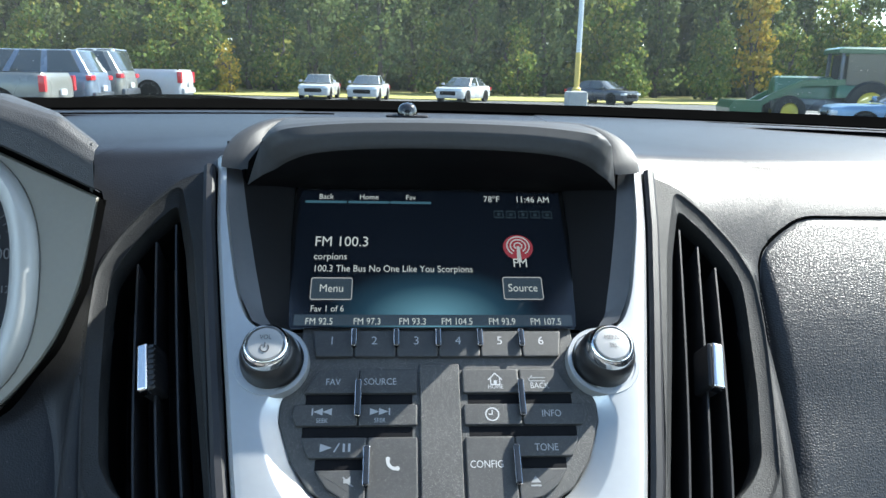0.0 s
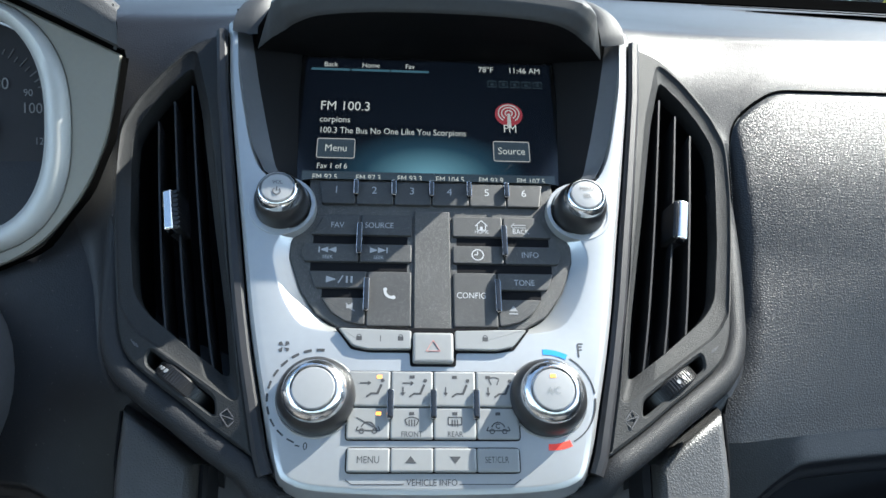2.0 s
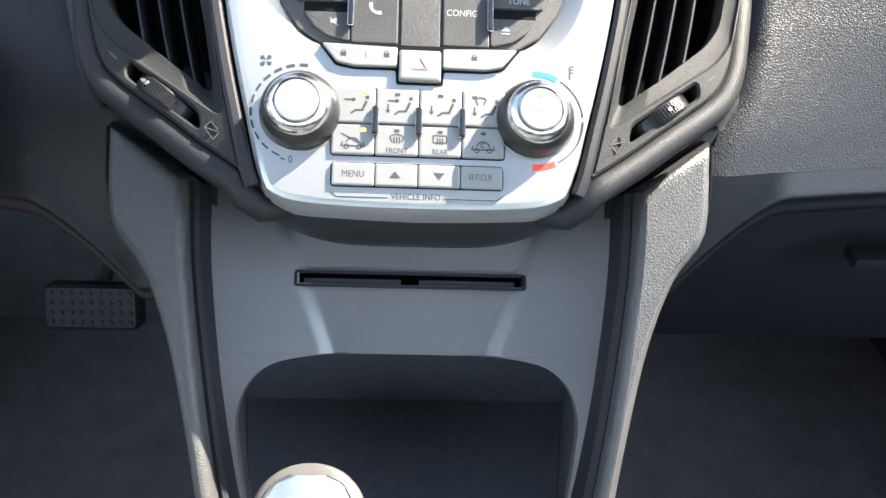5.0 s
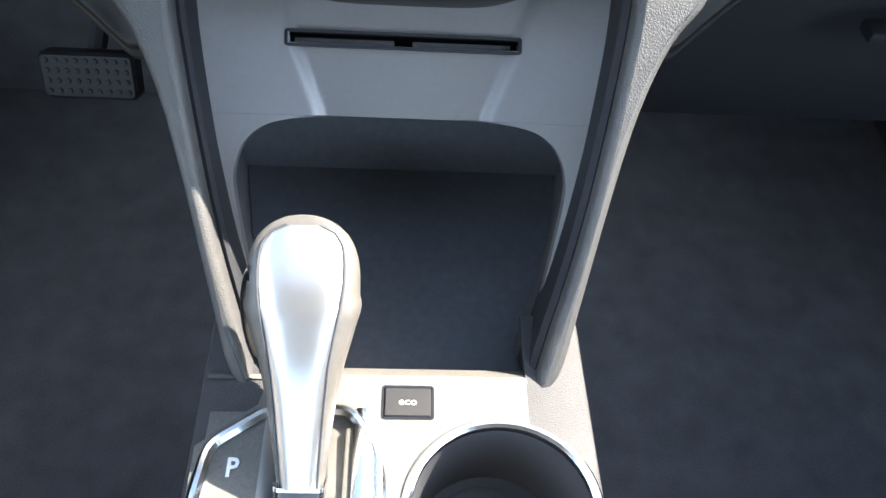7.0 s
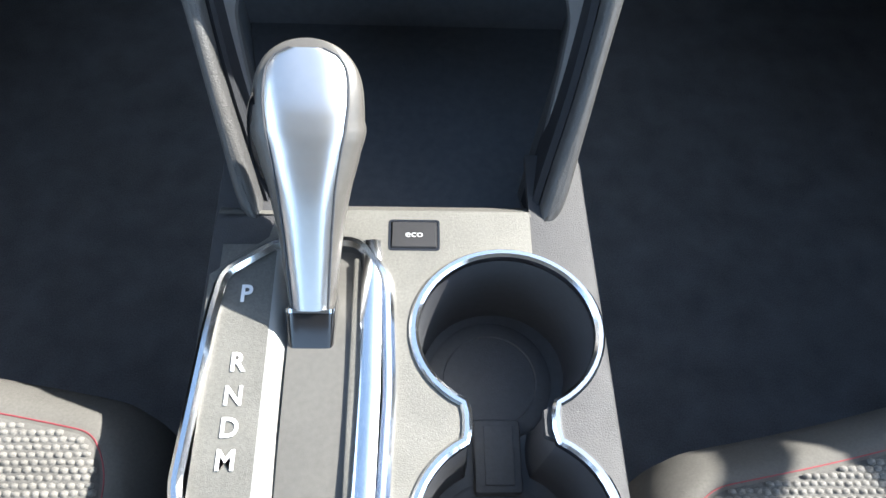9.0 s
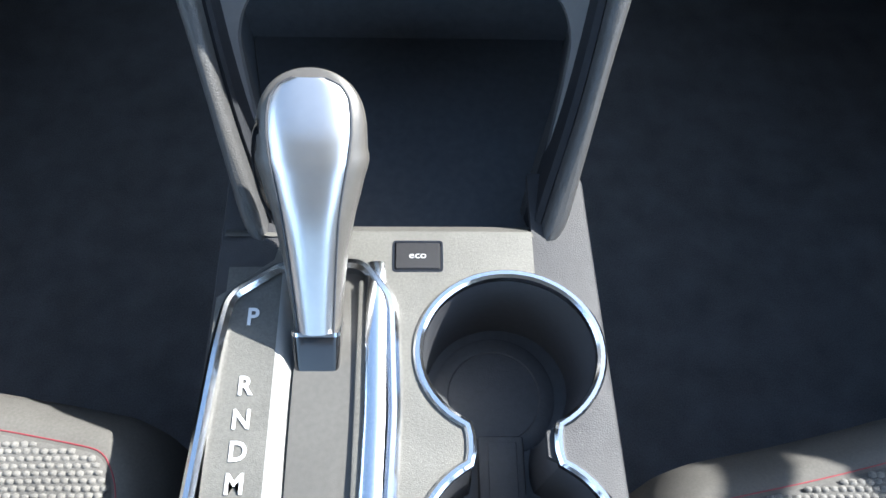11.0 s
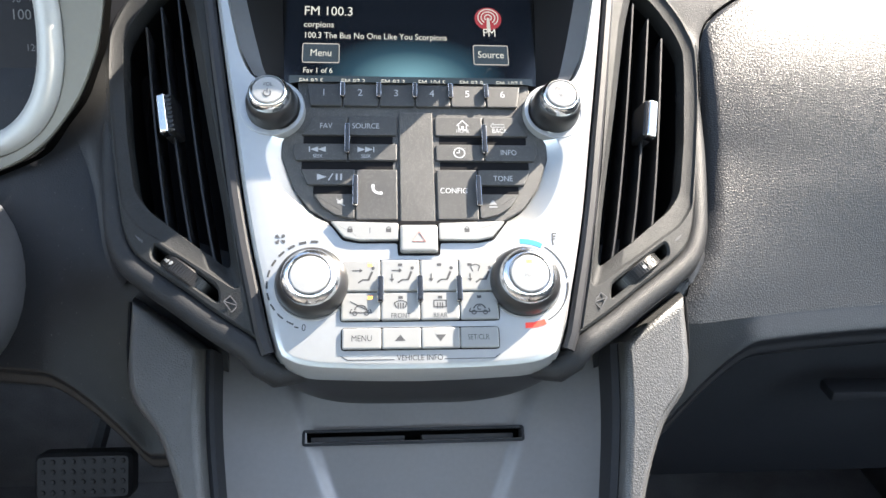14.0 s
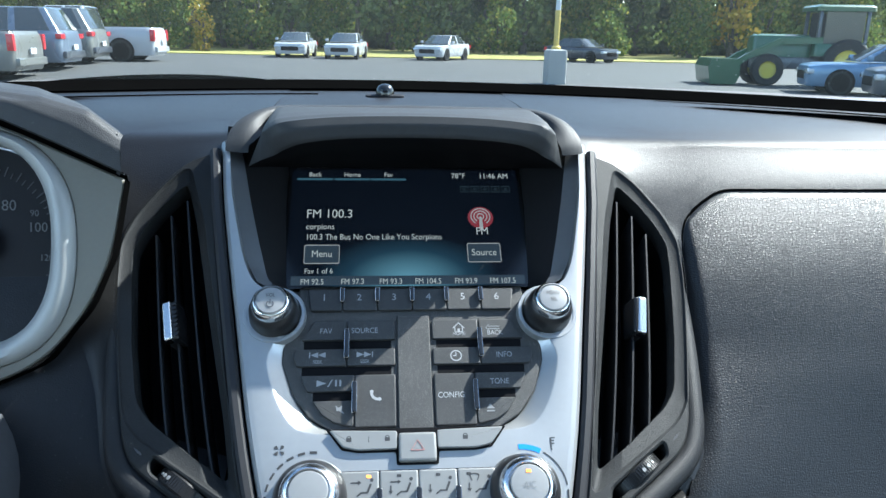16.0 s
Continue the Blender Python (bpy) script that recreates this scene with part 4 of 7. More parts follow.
# volume and menu knobs in their round bosses
for sgn, text in ((-1, ("VOL",)), (1, ("MENU", "SEL"))):
    at = pose(sgn * 0.0765, 0.1366, 0.0)
    part("knob_boss", lathe([(0.0172, -0.008), (0.0172, -0.0004), (0.0168, 0.0004), (0.0150, 0.0004), (0.0143, -0.003), (0.0100, -0.003)], 48), SILVER, stack, m=at)
    knob = part("rotary_knob", lathe([(0.0137, -0.003), (0.0136, 0.002), (0.0128, 0.0078), (0.0113, 0.0118), (0.0106, 0.0124), (0.0090, 0.0126)], 48), KNOB, stack, "black rubber dial with chrome ring", at)
    part("ring", lathe([(0.0108, 0.0110), (0.0107, 0.0132), (0.0102, 0.0156), (0.0094, 0.0170), (0.0088, 0.0174), (0.0084, 0.0168), (0.0083, 0.015)], 48), CHROME, knob)
    cap = part("cap", lathe([(0.0079, 0.013), (0.0079, 0.0168), (0.0074, 0.0176), (0.0050, 0.0179), (0.0, 0.0180)], 40), SILVER_CAP, knob)
    for i, s in enumerate(text):
        words("knob_text", s, 0.0022, BLACKINK, cap, 0, 0.0026 - 0.0040 * i if len(text) > 1 else 0.0026, 0.0182, "CENTER", 0.85)
    if sgn < 0:
        part("power_symbol", moved(flat([arc_shape(0, -0.0025, 0.0018, -230, 50, 0.0004, 14), line_shape((0, -0.0022), (0, 0.0002), 0.0004)]), pose(0, 0, 0.0182)), BLACKINK, cap)

# door lock and hazard keys
part("lock_key", key([(-0.0445, 0.0702), (-0.0102, 0.0692), (-0.0102, 0.0600), (-0.0300, 0.0598), (-0.0375, 0.0615)], 0.0022, 0.0005), SILVER_KEY, stack)
part("lock_key", key([(0.0445, 0.0702), (0.0102, 0.0692), (0.0102, 0.0600), (0.0300, 0.0598), (0.0375, 0.0615)], 0.0022, 0.0005), SILVER_KEY, stack)
part("key_shadow_gap", loft(rounded([(-0.0462, 0.0710), (0.0462, 0.0710), (0.0382, 0.0603), (0.0300, 0.0588), (0.0110, 0.0588), (0.0106, 0.0522), (-0.0106, 0.0522), (-0.0110, 0.0588), (-0.0300, 0.0588), (-0.0382, 0.0603)], 0.0012, 3), [(0, -0.001), (0, 0.0003)]), BLACK, stack)
hz = part("hazard_key", key(rect(-0.0095, 0.0095, 0.0534, 0.0680), 0.0032, 0.0012), SILVER_KEY, stack)
mark("hazard_symbol", [line_shape((-0.0033, 0.0587), (0.0033, 0.0587), 0.00026), line_shape((-0.0033, 0.0587), (0, 0.0639), 0.00026), line_shape((0.0033, 0.0587), (0, 0.0639), 0.00026)], HAZARD_RED, 0.00340, hz)
for u in (-0.0345, -0.0152, 0.0245):
    mark("lock_symbol", [rect(u - 0.0013, u + 0.0013, 0.0640, 0.0660), arc_shape(u, 0.0660, 0.0009, 0, 180, 0.0004, 8)], BLACKINK, 0.00222)
mark("lock_symbol", [rect(-0.0247, -0.0244, 0.0635, 0.0665)], BLACKINK, 0.00222)

# ---- climate controls ----
part("climate_gap", loft(rounded([(-0.0390, 0.0499), (0.0390, 0.0499), (0.0390, 0.0182), (-0.0390, 0.0182)], 0.002, 3), [(0, -0.001), (0, 0.0003)]), BLACK, stack)
for i in range(4):
    u0, u1 = -0.0386 + i * 0.0193 + 0.0001, -0.0386 + (i + 1) * 0.0193 - 0.0001
    for j, (v0, v1) in enumerate(((0.0187, 0.0328), (0.0330, 0.0494))):
        part("climate_key", key(rect(u0, u1, v0, v1), 0.0016 + 0.0006 * j, 0.0009, rad=0.0007), SILVER_KEY, stack)
        lit = (i == 0)
        lamp = ((0.0045 if i < 3 else -0.004) if j else (0.0045 if i == 0 else 0.0)) if i in (0, 3) else 0.0
        mark("lamp", [rect((u0 + u1) / 2 + lamp - 0.0011, (u0 + u1) / 2 + lamp + 0.0011, v1 - 0.0035, v1 - 0.0021)], AMBER if lit else BLACKINK, 0.00228 if j else 0.00168)
for i in range(3):
    u = -0.0193 + i * 0.0193
    d = part("key_divider", key(rect(u - 0.0013, u + 0.0013, 0.0274, 0.0406), 0.0045, 0.0008, rad=0.0009), GLOSS, stack)
    part("edge_line", sweep([(p.x, p.y, 0.0036) for p in rounded(rect(u - 0.0013, u + 0.0013, 0.0274, 0.0406), 0.0009, 3)], circle(0.0002, 5), True), CHROME, d)
tag("FRONT", -0.0096, 0.0208, 0.0024, BLACKINK, 0.00168), tag("REAR", 0.0096, 0.0208, 0.0024, BLACKINK, 0.00168)


def figure_symbol(u, v):
    """Airflow symbol: a small seated person with a round head; the arrows are added apart."""
    return [line_shape((u + 0.001, v - 0.0036), (u + 0.0042, v - 0.0036), 0.0008), line_shape((u + 0.0038, v - 0.0036), (u + 0.0056, v + 0.0006), 0.0011), line_shape((u - 0.0012, v - 0.0052), (u + 0.0012, v - 0.0034), 0.0008), circle(0.0009, 10, u + 0.0060, v + 0.0024)]


def arrow(u, v, du, dv):
    a, b = Vector((u, v)), Vector((u + du, v + dv))
    d = (b - a).normalized()
    s = Vector((-d.y, d.x))
    return [line_shape(a, b, 0.0006), [b + s * 0.0011 - d * 0.0004, b + d * 0.0012, b - s * 0.0011 - d * 0.0004]]


for i, kinds in enumerate(("h", "hd", "d", "wd")):
    u, v = -0.0290 + i * 0.0193, 0.0425
    L = figure_symbol(u, v)
    if "h" in kinds:
        L += arrow(u - 0.0042, v + 0.0012, 0.004, 0)
    if "d" in kinds:
        L += arrow(u - 0.0040, v - 0.0005, 0, -0.0030)
    if "w" in kinds:
        L += [arc_shape(u - 0.0012, v + 0.0005, 0.0036, 50, 130, 0.0005), line_shape((u - 0.0035, v + 0.0032), (u - 0.0025, v + 0.0006), 0.0005), line_shape((u + 0.0011, v + 0.0032), (u + 0.0001, v + 0.0006), 0.0005)]
    mark("airflow_symbol", L, BLACKINK, 0.00228)
for u, sq in ((-0.0096, 0), (0.0096, 1)):
    L = [line_shape((u + x, 0.0243), (u + x, 0.0273), 0.0005) for x in (-0.0012, 0, 0.0012)]
    L += [arc_shape(u, 0.0240, 0.0044, 45, 135, 0.0005), line_shape((u - 0.0031, 0.0271), (u - 0.0020, 0.0248), 0.0005), line_shape((u + 0.0031, 0.0271), (u + 0.0020, 0.0248), 0.0005)] if not sq else [line_shape((u - 0.003, 0.0284), (u + 0.003, 0.0284), 0.0005), line_shape((u - 0.003, 0.0251), (u + 0.003, 0.0251), 0.0005), line_shape((u - 0.003, 0.0251), (u - 0.003, 0.0284), 0.0005), line_shape((u + 0.003, 0.0251), (u + 0.003, 0.0284), 0.0005)]
    mark("defrost_symbol", L, BLACKINK, 0.00168)
for u in (-0.0289, 0.0289):
    mark("car_symbol", [line_shape((u - 0.0052, 0.0225), (u + 0.0052, 0.0225), 0.0006), arc_shape(u, 0.0232, 0.0030, 15, 165, 0.0006), arc_shape(u - 0.0028, 0.0222, 0.0010, 0, 359, 0.0005, 12), arc_shape(u + 0.0028, 0.0222, 0.0010, 0, 359, 0.0005, 12), line_shape((u - 0.0052, 0.0225), (u - 0.0044, 0.0243), 0.0005), line_shape((u + 0.0052, 0.0225), (u + 0.0044, 0.0243), 0.0005)] + ([line_shape((u - 0.0052, 0.0282), (u + 0.0040, 0.0232), 0.0005)] if u < 0 else [arc_shape(u, 0.0245, 0.0010, 40, 320, 0.0005)]), BLACKINK, 0.00168)
# vehicle information keys
part("info_gap", loft(rounded(rect(-0.0383, 0.0382, 0.0042, 0.0154), 0.002, 3), [(0, -0.001), (0, 0.0003)]), BLACK, stack)
for i in range(4):
    u0 = -0.0378 + i * 0.0189
    o = rect(u0 + 0.0001, u0 + 0.0188, 0.0047, 0.0149)
    part("info_key", key(o, 0.0018, 0.0008, rad=0.0008), SILVER_KEY, stack)
tag("MENU", -0.0284, 0.0097, 0.0030, BLACKINK, 0.00188), tag("SET/CLR", 0.0277, 0.0097, 0.0027, BLACKINK, 0.00188, 0.75)
mark("arrow_symbol", [[(-0.0125, 0.0084), (-0.0075, 0.0084), (-0.0100, 0.0114)], [(0.0070, 0.0112), (0.0120, 0.0112), (0.0095, 0.0082)]], BLACKINK, 0.00188)
tag("VEHICLE INFO", -0.0006, 0.0004, 0.0027, BLACKINK, 0.00015, 0.9)
for sgn in (-1, 1):
    mark("rule", [line_shape((sgn * 0.0352, -0.0002), (sgn * 0.0120 - 0.0008, -0.0002), 0.0003), line_shape((sgn * 0.0380, 0.0018), (sgn * 0.0352, -0.0002), 0.0003)], BLACKINK, 0.00015)
# fan and temperature dials
for sgn in (-1, 1):
    at = pose(sgn * 0.0525, 0.0378, 0.0)
    part("dial_seat", lathe([(0.0187, -0.003), (0.0187, 0.0002), (0.0183, 0.0006), (0.0179, 0.0002), (0.014, 0.0002)], 48), SILVER, stack, m=at)
    dial = part("climate_dial", lathe([(0.0177, 0.0), (0.0176, 0.0030), (0.0168, 0.0064), (0.0150, 0.0096), (0.0141, 0.0104), (0.0120, 0.0106)], 56), KNOB, stack, "dark dial with bright chrome ring", at)
    part("ring", lathe([(0.0142, 0.0098), (0.0140, 0.0112), (0.0130, 0.0130), (0.0112, 0.0146), (0.0104, 0.0150), (0.0100, 0.0146), (0.0098, 0.0125)], 56), CHROME_SOFT, dial)
    cap = part("cap", lathe([(0.0094, 0.0110), (0.0094, 0.0145), (0.0089, 0.0151), (0.0060, 0.0153), (0.0, 0.0154)], 44), SILVER_CAP, dial)
    if sgn > 0:
        words("dial_text", "A/C", 0.0032, DIMINK, cap, 0, -0.0008, 0.0156, "CENTER", 0.8)
        part("lamp", moved(flat([rect(-0.0012, 0.0012, 0.0052, 0.0066)]), pose(0, 0, 0.0155)), AMBER, cap)
    part("pointer", moved(lathe([(0.0011, 0), (0.0011, 0.0006), (0.0, 0.0008)], 12), pose(-0.0128 * (sgn < 0), 0.0128 * (sgn > 0), 0.0128)), DARK, dial)
arcs = []
for i in range(11):
    a = 84 + i * 15.4
    arcs.append(arc_shape(-0.0525, 0.0378, 0.0220, a, a + 9.6, 0.0013 - 0.00006 * i, 5))
for a in arcs:
    mark("fan_scale_mark", [a], BLACKINK, 0.00015)
words("scale_text", "0", 0.0034, BLACKINK, stack, -0.0560, 0.0157, 0.00015, "CENTER", 0.85)
mark("scale_dash", [line_shape((-0.0604, 0.0163), (-0.0584, 0.0158), 0.0006)], BLACKINK, 0.00015)
mark("fan_symbol", [[(-0.0690 + 0.0030 * math.cos(a + d) * r, 0.0613 + 0.0030 * math.sin(a + d) * r) for d, r in ((0, 0.2), (0.1, 0.95), (0.5, 1.05), (0.9, 0.85), (0.7, 0.4))] for a in (0.4, 1.97, 3.54, 5.11)], BLACKINK, 0.00015)
mark("cold_mark", [arc_shape(0.0525, 0.0378, 0.0220, 62, 92, 0.0026, 8)], BLUEINK, 0.00015)
mark("hot_mark", [arc_shape(0.0525, 0.0378, 0.0222, -93, -66, 0.0028, 8)], REDINK, 0.00015)
mark("scale_line", [arc_shape(0.0525, 0.0378, 0.0222, -62, 0, 0.0006, 12), arc_shape(0.0525, 0.0378, 0.0222, 6, 58, 0.0006, 12)], BLACKINK, 0.00015)
mark("thermometer_symbol", [line_shape((0.0688, 0.0575), (0.0688, 0.0640), 0.0007), line_shape((0.0690, 0.0640), (0.0712, 0.0640), 0.0005), line_shape((0.0690, 0.0625), (0.0706, 0.0625), 0.0005), line_shape((0.0690, 0.0610), (0.0706, 0.0610), 0.0005)], BLACKINK, 0.00015)

# ---- side air vents ----
def pod_n(u, v):
    return -0.242 * (abs(u) - 0.085) - 0.004 * max(0.0, (0.06 - v) / 0.06)


def trim_u(v):
    P = OUT[3:]
    for a, b in zip(P, P[1:]):
        if v <= b[1]:
            return a[0] + (b[0] - a[0]) * max(0.0, (v - a[1]) / (b[1] - a[1]))
    return P[-1][0]


# upper line of the reveal round the opening, and the opening itself, point by point
LAND = [(0.1392, 0.2490), (0.1530, 0.2362), (0.1668, 0.2160), (0.1734, 0.1968), (0.1708, 0.1700), (0.1630, 0.1268), (0.1543, 0.0888), (0.1445, 0.0752), (0.1100, 0.0510), (0.0872, 0.0352), (0.0945, 0.0720), (0.1095, 0.1360), (0.1250, 0.2050)]
HOLE = [(0.1390, 0.2380), (0.1530, 0.2230), (0.1620, 0.2085), (0.1672, 0.1945), (0.1650, 0.1760), (0.1570, 0.1300), (0.1488, 0.0960), (0.1405, 0.0845), (0.1125, 0.0615), (0.0938, 0.0482), (0.1000, 0.0800), (0.1145, 0.1395), (0.1295, 0.2035)]
SLOT = [(0.0975, 0.0300), (0.0990, 0.0385), (0.1235, 0.0565), (0.1340, 0.0640), (0.1345, 0.0565)]


def air_vent(sgn, label):
    vent = thing("air_vent", label, "air vent", STACK, "side air vents of the dashboard")

    def side(P):
        return [Vector((sgn * p[0], p[1])) for p in P]
    outer = [q.to_2d() for q in curve(POD, False, 5)]
    inner = [Vector((trim_u(v) + 0.0066, v)) for v in np.linspace(0.012, 0.2555, 22)]
    o = side(outer + inner)
    land, h = side(rounded(LAND, 0.0065, 5)), side(rounded(HOLE, 0.0055, 5))
    slot_o = side(rounded(SLOT, 0.0030, 4))
    part("frame", holed(o, [land, slot_o], 0.026, pod_n, 0.0012), VENT, vent, "dark satin moulded frame", angle=30)
    # sloping reveal from the frame down to the opening
    bm, rows = bmesh.new(), []
    for i, (a, b) in enumerate(zip(land, h)):
        c = a.lerp(b, 0.06)
        low = 0.0028 if i < 54 else 0.0072
        rows.append([bm.verts.new((q.x, q.y, pod_n(q.x, q.y) - d)) for q, d in ((a, 0.0010), (c, 0.0014), (b.lerp(a, 0.05), low), (b, low + 0.0008), (b, 0.016))])
    for p, q in zip(rows, rows[1:] + rows[:1]):
        for j in range(4):
            bm.faces.new((p[j], p[j + 1], q[j + 1], q[j]))
    part("reveal", bm, VENT, vent, "sloping speckled reveal round the opening", angle=40)
    # dark strip between the frame and the silver trim
    part("dark_strip", sweep([(sgn * (trim_u(v) + 0.0035), v, -0.0004 - 0.001 * (v < 0.01)) for v in np.linspace(0.004, 0.2540, 32)], [(-0.0031, -0.012), (0.0031, -0.012), (0.0031, -0.0022), (0.0016, -0.0004), (-0.0012, 0.0), (-0.0031, -0.0016)]), BEZEL, vent)
    # cavity behind the blades
    part("duct", loft(h, [(-0.002, -0.050), (-0.002, -0.024), (-0.0005, -0.0120)], top=False, bottom=True, bend=pod_n), BLACK, vent)
    for P in (((0.1390, 0.2270), (0.1184, 0.1206), (0.1022, 0.0520)), ((0.1480, 0.2170), (0.1290, 0.1196), (0.1153, 0.0620)), ((0.1556, 0.2040), (0.1405, 0.1239), (0.1288, 0.0720))):
        bm, rows = bmesh.new(), []
        for f in np.linspace(0, 1, 13):
            w = ((1 - f) * (1 - 2 * f), 4 * f * (1 - f), f * (2 * f - 1))
            u, v = sum(a * p[0] for a, p in zip(w, P)), sum(a * p[1] for a, p in zip(w, P))
            z = pod_n(u, v) - 0.0068
            rows.append([bm.verts.new((sgn * (u + dx), v, z + dz)) for dx, dz in ((-0.0009, -0.0008), (-0.0004, 0.0), (0.0004, 0.0), (0.0009, -0.0008), (0.0012, -0.026), (0.0000, -0.026))])
        for p, q in zip(rows, rows[1:]):
            for j in range(6):
                bm.faces.new((p[j - 1], p[j], q[j], q[j - 1]))
        bm.faces.new(rows[0])
        bm.faces.new(rows[-1])
        part("blade", bm, BLADE, vent)
    # sliding tab on the middle blade, with a bright plate
    u, v = 0.1350, 0.1392
    tab = part("tab", loft(rounded(rect(-0.0040, 0.0040, -0.0118, 0.0118), 0.0015, 3), [(0, -0.012), (0, 0.0006), (0.0008, 0.0016), (0.0016, 0.0020)]), BLADE, vent, m=pose(sgn * u, v, pod_n(u, v) - 0.0006, 0, sgn * 12, -sgn * 11))
    x0, x1 = (-0.0040, 0.0012) if sgn < 0 else (-0.0022, 0.0038)
    part("tab_plate", loft(rounded(rect(x0, x1, -0.0120, 0.0120), 0.0013, 3), [(0, -0.003), (0, 0.0020), (0.0005, 0.0028), (0.0012, 0.0031)]), CHROME, tab, "bright metal plate")
    if sgn < 0:
        part("grip_ribs", merge(*[box(0.0012, 0.0041, y - 0.0007, y + 0.0007, -0.010, 0.0024) for y in np.linspace(-0.0095, 0.0095, 8)]), BLADE, tab)
    # thumb wheel in its slot, with printed marks
    part("slot", loft(slot_o, [(-0.002, -0.016), (-0.001, -0.006)], top=False, bottom=True, bend=pod_n), BLACK, vent)
    axis = Vector((sgn * math.cos(radians(37)), math.sin(radians(37)), -0.3 * math.cos(radians(37)))).normalized()
    up = Vector((0, 0, 1)) - axis * axis.z
    up.normalize()
    sd = axis.cross(up)
    wm = Matrix(((axis.x, up.x, sd.x, 0), (axis.y, up.y, sd.y, 0), (axis.z, up.z, sd.z, 0), (0, 0, 0, 1)))
    wm.translation = Vector((sgn * 0.1165, 0.0468, pod_n(0.1165, 0.0468) - 0.0158))
    wheel = part("thumb_wheel", lathe([(0.0172, -0.0038), (0.0180, -0.0030), (0.0180, 0.0030), (0.0172, 0.0038)], 56), BLADE, vent, "ribbed rubber thumb wheel", wm)
    part("rib", merge(*[moved(box(-0.00035, 0.00035, 0.0178, 0.0184, -0.0030, 0.0030), pose(0, 0, 0, 0, 0, a)) for a in range(-54, 55, 5)]), BLADE, wheel)
    spots = (-0.0030, 0.0008, 0.0046) if sgn > 0 else (0.0040, 0.0070, 0.0096)
    part("dot", merge(*[moved(lathe([(r, 0), (r, 0.0003)], 12), Matrix.Translation((x, math.sqrt(0.0185 ** 2 - x * x), 0.0)) @ pose(0, 0, 0, -90, 0, -math.degrees(math.asin(x / 0.0185)))) for x, r in zip(spots, (0.0011, 0.0010, 0.0008))]), DIMINK, wheel)
    part("mark", moved(flat([line_shape((sgn * (0.1388 + 0.0013 * i), 0.0640 + 0.0009 * i), (sgn * (0.1411 + 0.0013 * i), 0.0668 + 0.0009 * i), 0.0005) for i in range(3)]), pose(0, 0, pod_n(0.141, 0.066) + 0.0003)), FAINT, vent)
    sq = [(0.0880, 0.0280), (0.0909, 0.0248), (0.0950, 0.0304), (0.0921, 0.0331)]
    part("mark", moved(flat([line_shape((sgn * sq[i - 1][0], sq[i - 1][1]), (sgn * sq[i][0], sq[i][1]), 0.0004) for i in range(4)] + [line_shape((sgn * sq[0][0], sq[0][1]), (sgn * sq[2][0], sq[2][1]), 0.0004)]), pose(0, 0, pod_n(0.0915, 0.029) + 0.0006)), FAINT, vent)
    # padded grained lip under the vent
    low = resample(outer[25:], 40)
    turn = normals2(low)
    if turn[20].x < 0:
        turn = [-q for q in turn]
    path = [p + q * 0.0052 for p, q in zip(low, turn)] + [Vector((0.0765, 0.0010)), Vector((0.0700, -0.0030)), Vector((0.0620, -0.0010)), Vector((0.0550, 0.0030))]
    pts = [Vector((sgn * (p.x - 0.0085 * max(0.0, 1 - i / 26) ** 1.5), p.y, pod_n(p.x, p.y) - 0.0062 - 0.004 * max(0.0, 1 - i / 26) ** 1.5 - 0.9 * max(0.0, 0.080 - p.x))) for i, p in enumerate(path)]
    part("padded_lip", sweep(pts, circle(0.0068, 14), up=(0, 0, 1)), LIP, vent, "grained padded lip")
    # skin of the dashboard, drawn from the edge of the vent out to the pad, with its seam of thread
    rim = resample([p.to_2d() for p in curve([(0.1165, 0.2592)] + POD[:10], False, 5)], 80)
    turn = normals2(rim)
    if turn[40].x < 0:
        turn = [-q for q in turn]

    def skin(u, v):
        k = u * 80
        i = min(int(k), 79)
        p, d = rim[i].lerp(rim[i + 1], k - i), turn[i].lerp(turn[i + 1], k - i).normalized()
        far = 0.052 - 0.034 * step01(0.15, 0.80, u)
        if sgn > 0:
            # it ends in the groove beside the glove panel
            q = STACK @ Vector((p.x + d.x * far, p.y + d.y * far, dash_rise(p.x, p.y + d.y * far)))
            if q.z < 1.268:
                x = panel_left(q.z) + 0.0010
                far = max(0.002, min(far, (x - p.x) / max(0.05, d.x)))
        x, y = p.x + d.x * far * v - 0.0008 * (1 - v), p.y + d.y * far * v
        step = pod_n(p.x, p.y) - 0.0006 - dash_rise(sgn * p.x, p.y)
        return Vector((sgn * x, y, dash_rise(sgn * x, y) + 0.0005 + (step - 0.0005) * (1 - v) ** 1.7))
    part("skin", sheet(skin, 80, 16), GRAIN, vent, "grained dashboard skin around the vent", angle=60)
    st = []
    for i in range(3, 52):
        a, b = rim[i], rim[i].lerp(rim[i + 1], 0.45)
        st.append(sweep([Vector((sgn * (q.x + 0.0012), q.y + 0.0005, pod_n(q.x, q.y) - 0.0014)) for q in (a, b)], circle(0.00022, 4)))
    tagged(part("stitches", merge(*st), THREAD, vent, "pale thread along the edge"), kind="stuff")
    return vent


air_vent(-1, "dark upright air vent with a bright tab, beside the gauges")
air_vent(1, "dark upright air vent with a bright tab, beside the glove panel")

# ---- legs of the centre console and the panel between them ----
LEG_OUT = [(0.1500, 0.006), (0.1475, -0.0400), (0.1310, -0.0650), (0.1180, -0.0980), (0.1075, -0.1420), (0.0955, -0.2020), (0.0880, -0.2370), (0.0775, -0.2520)]
LEG_IN = [(0.0745, -0.2440), (0.0800, -0.2200), (0.0920, -0.1720), (0.1010, -0.1240), (0.1095, -0.0640), (0.1120, -0.0205)]
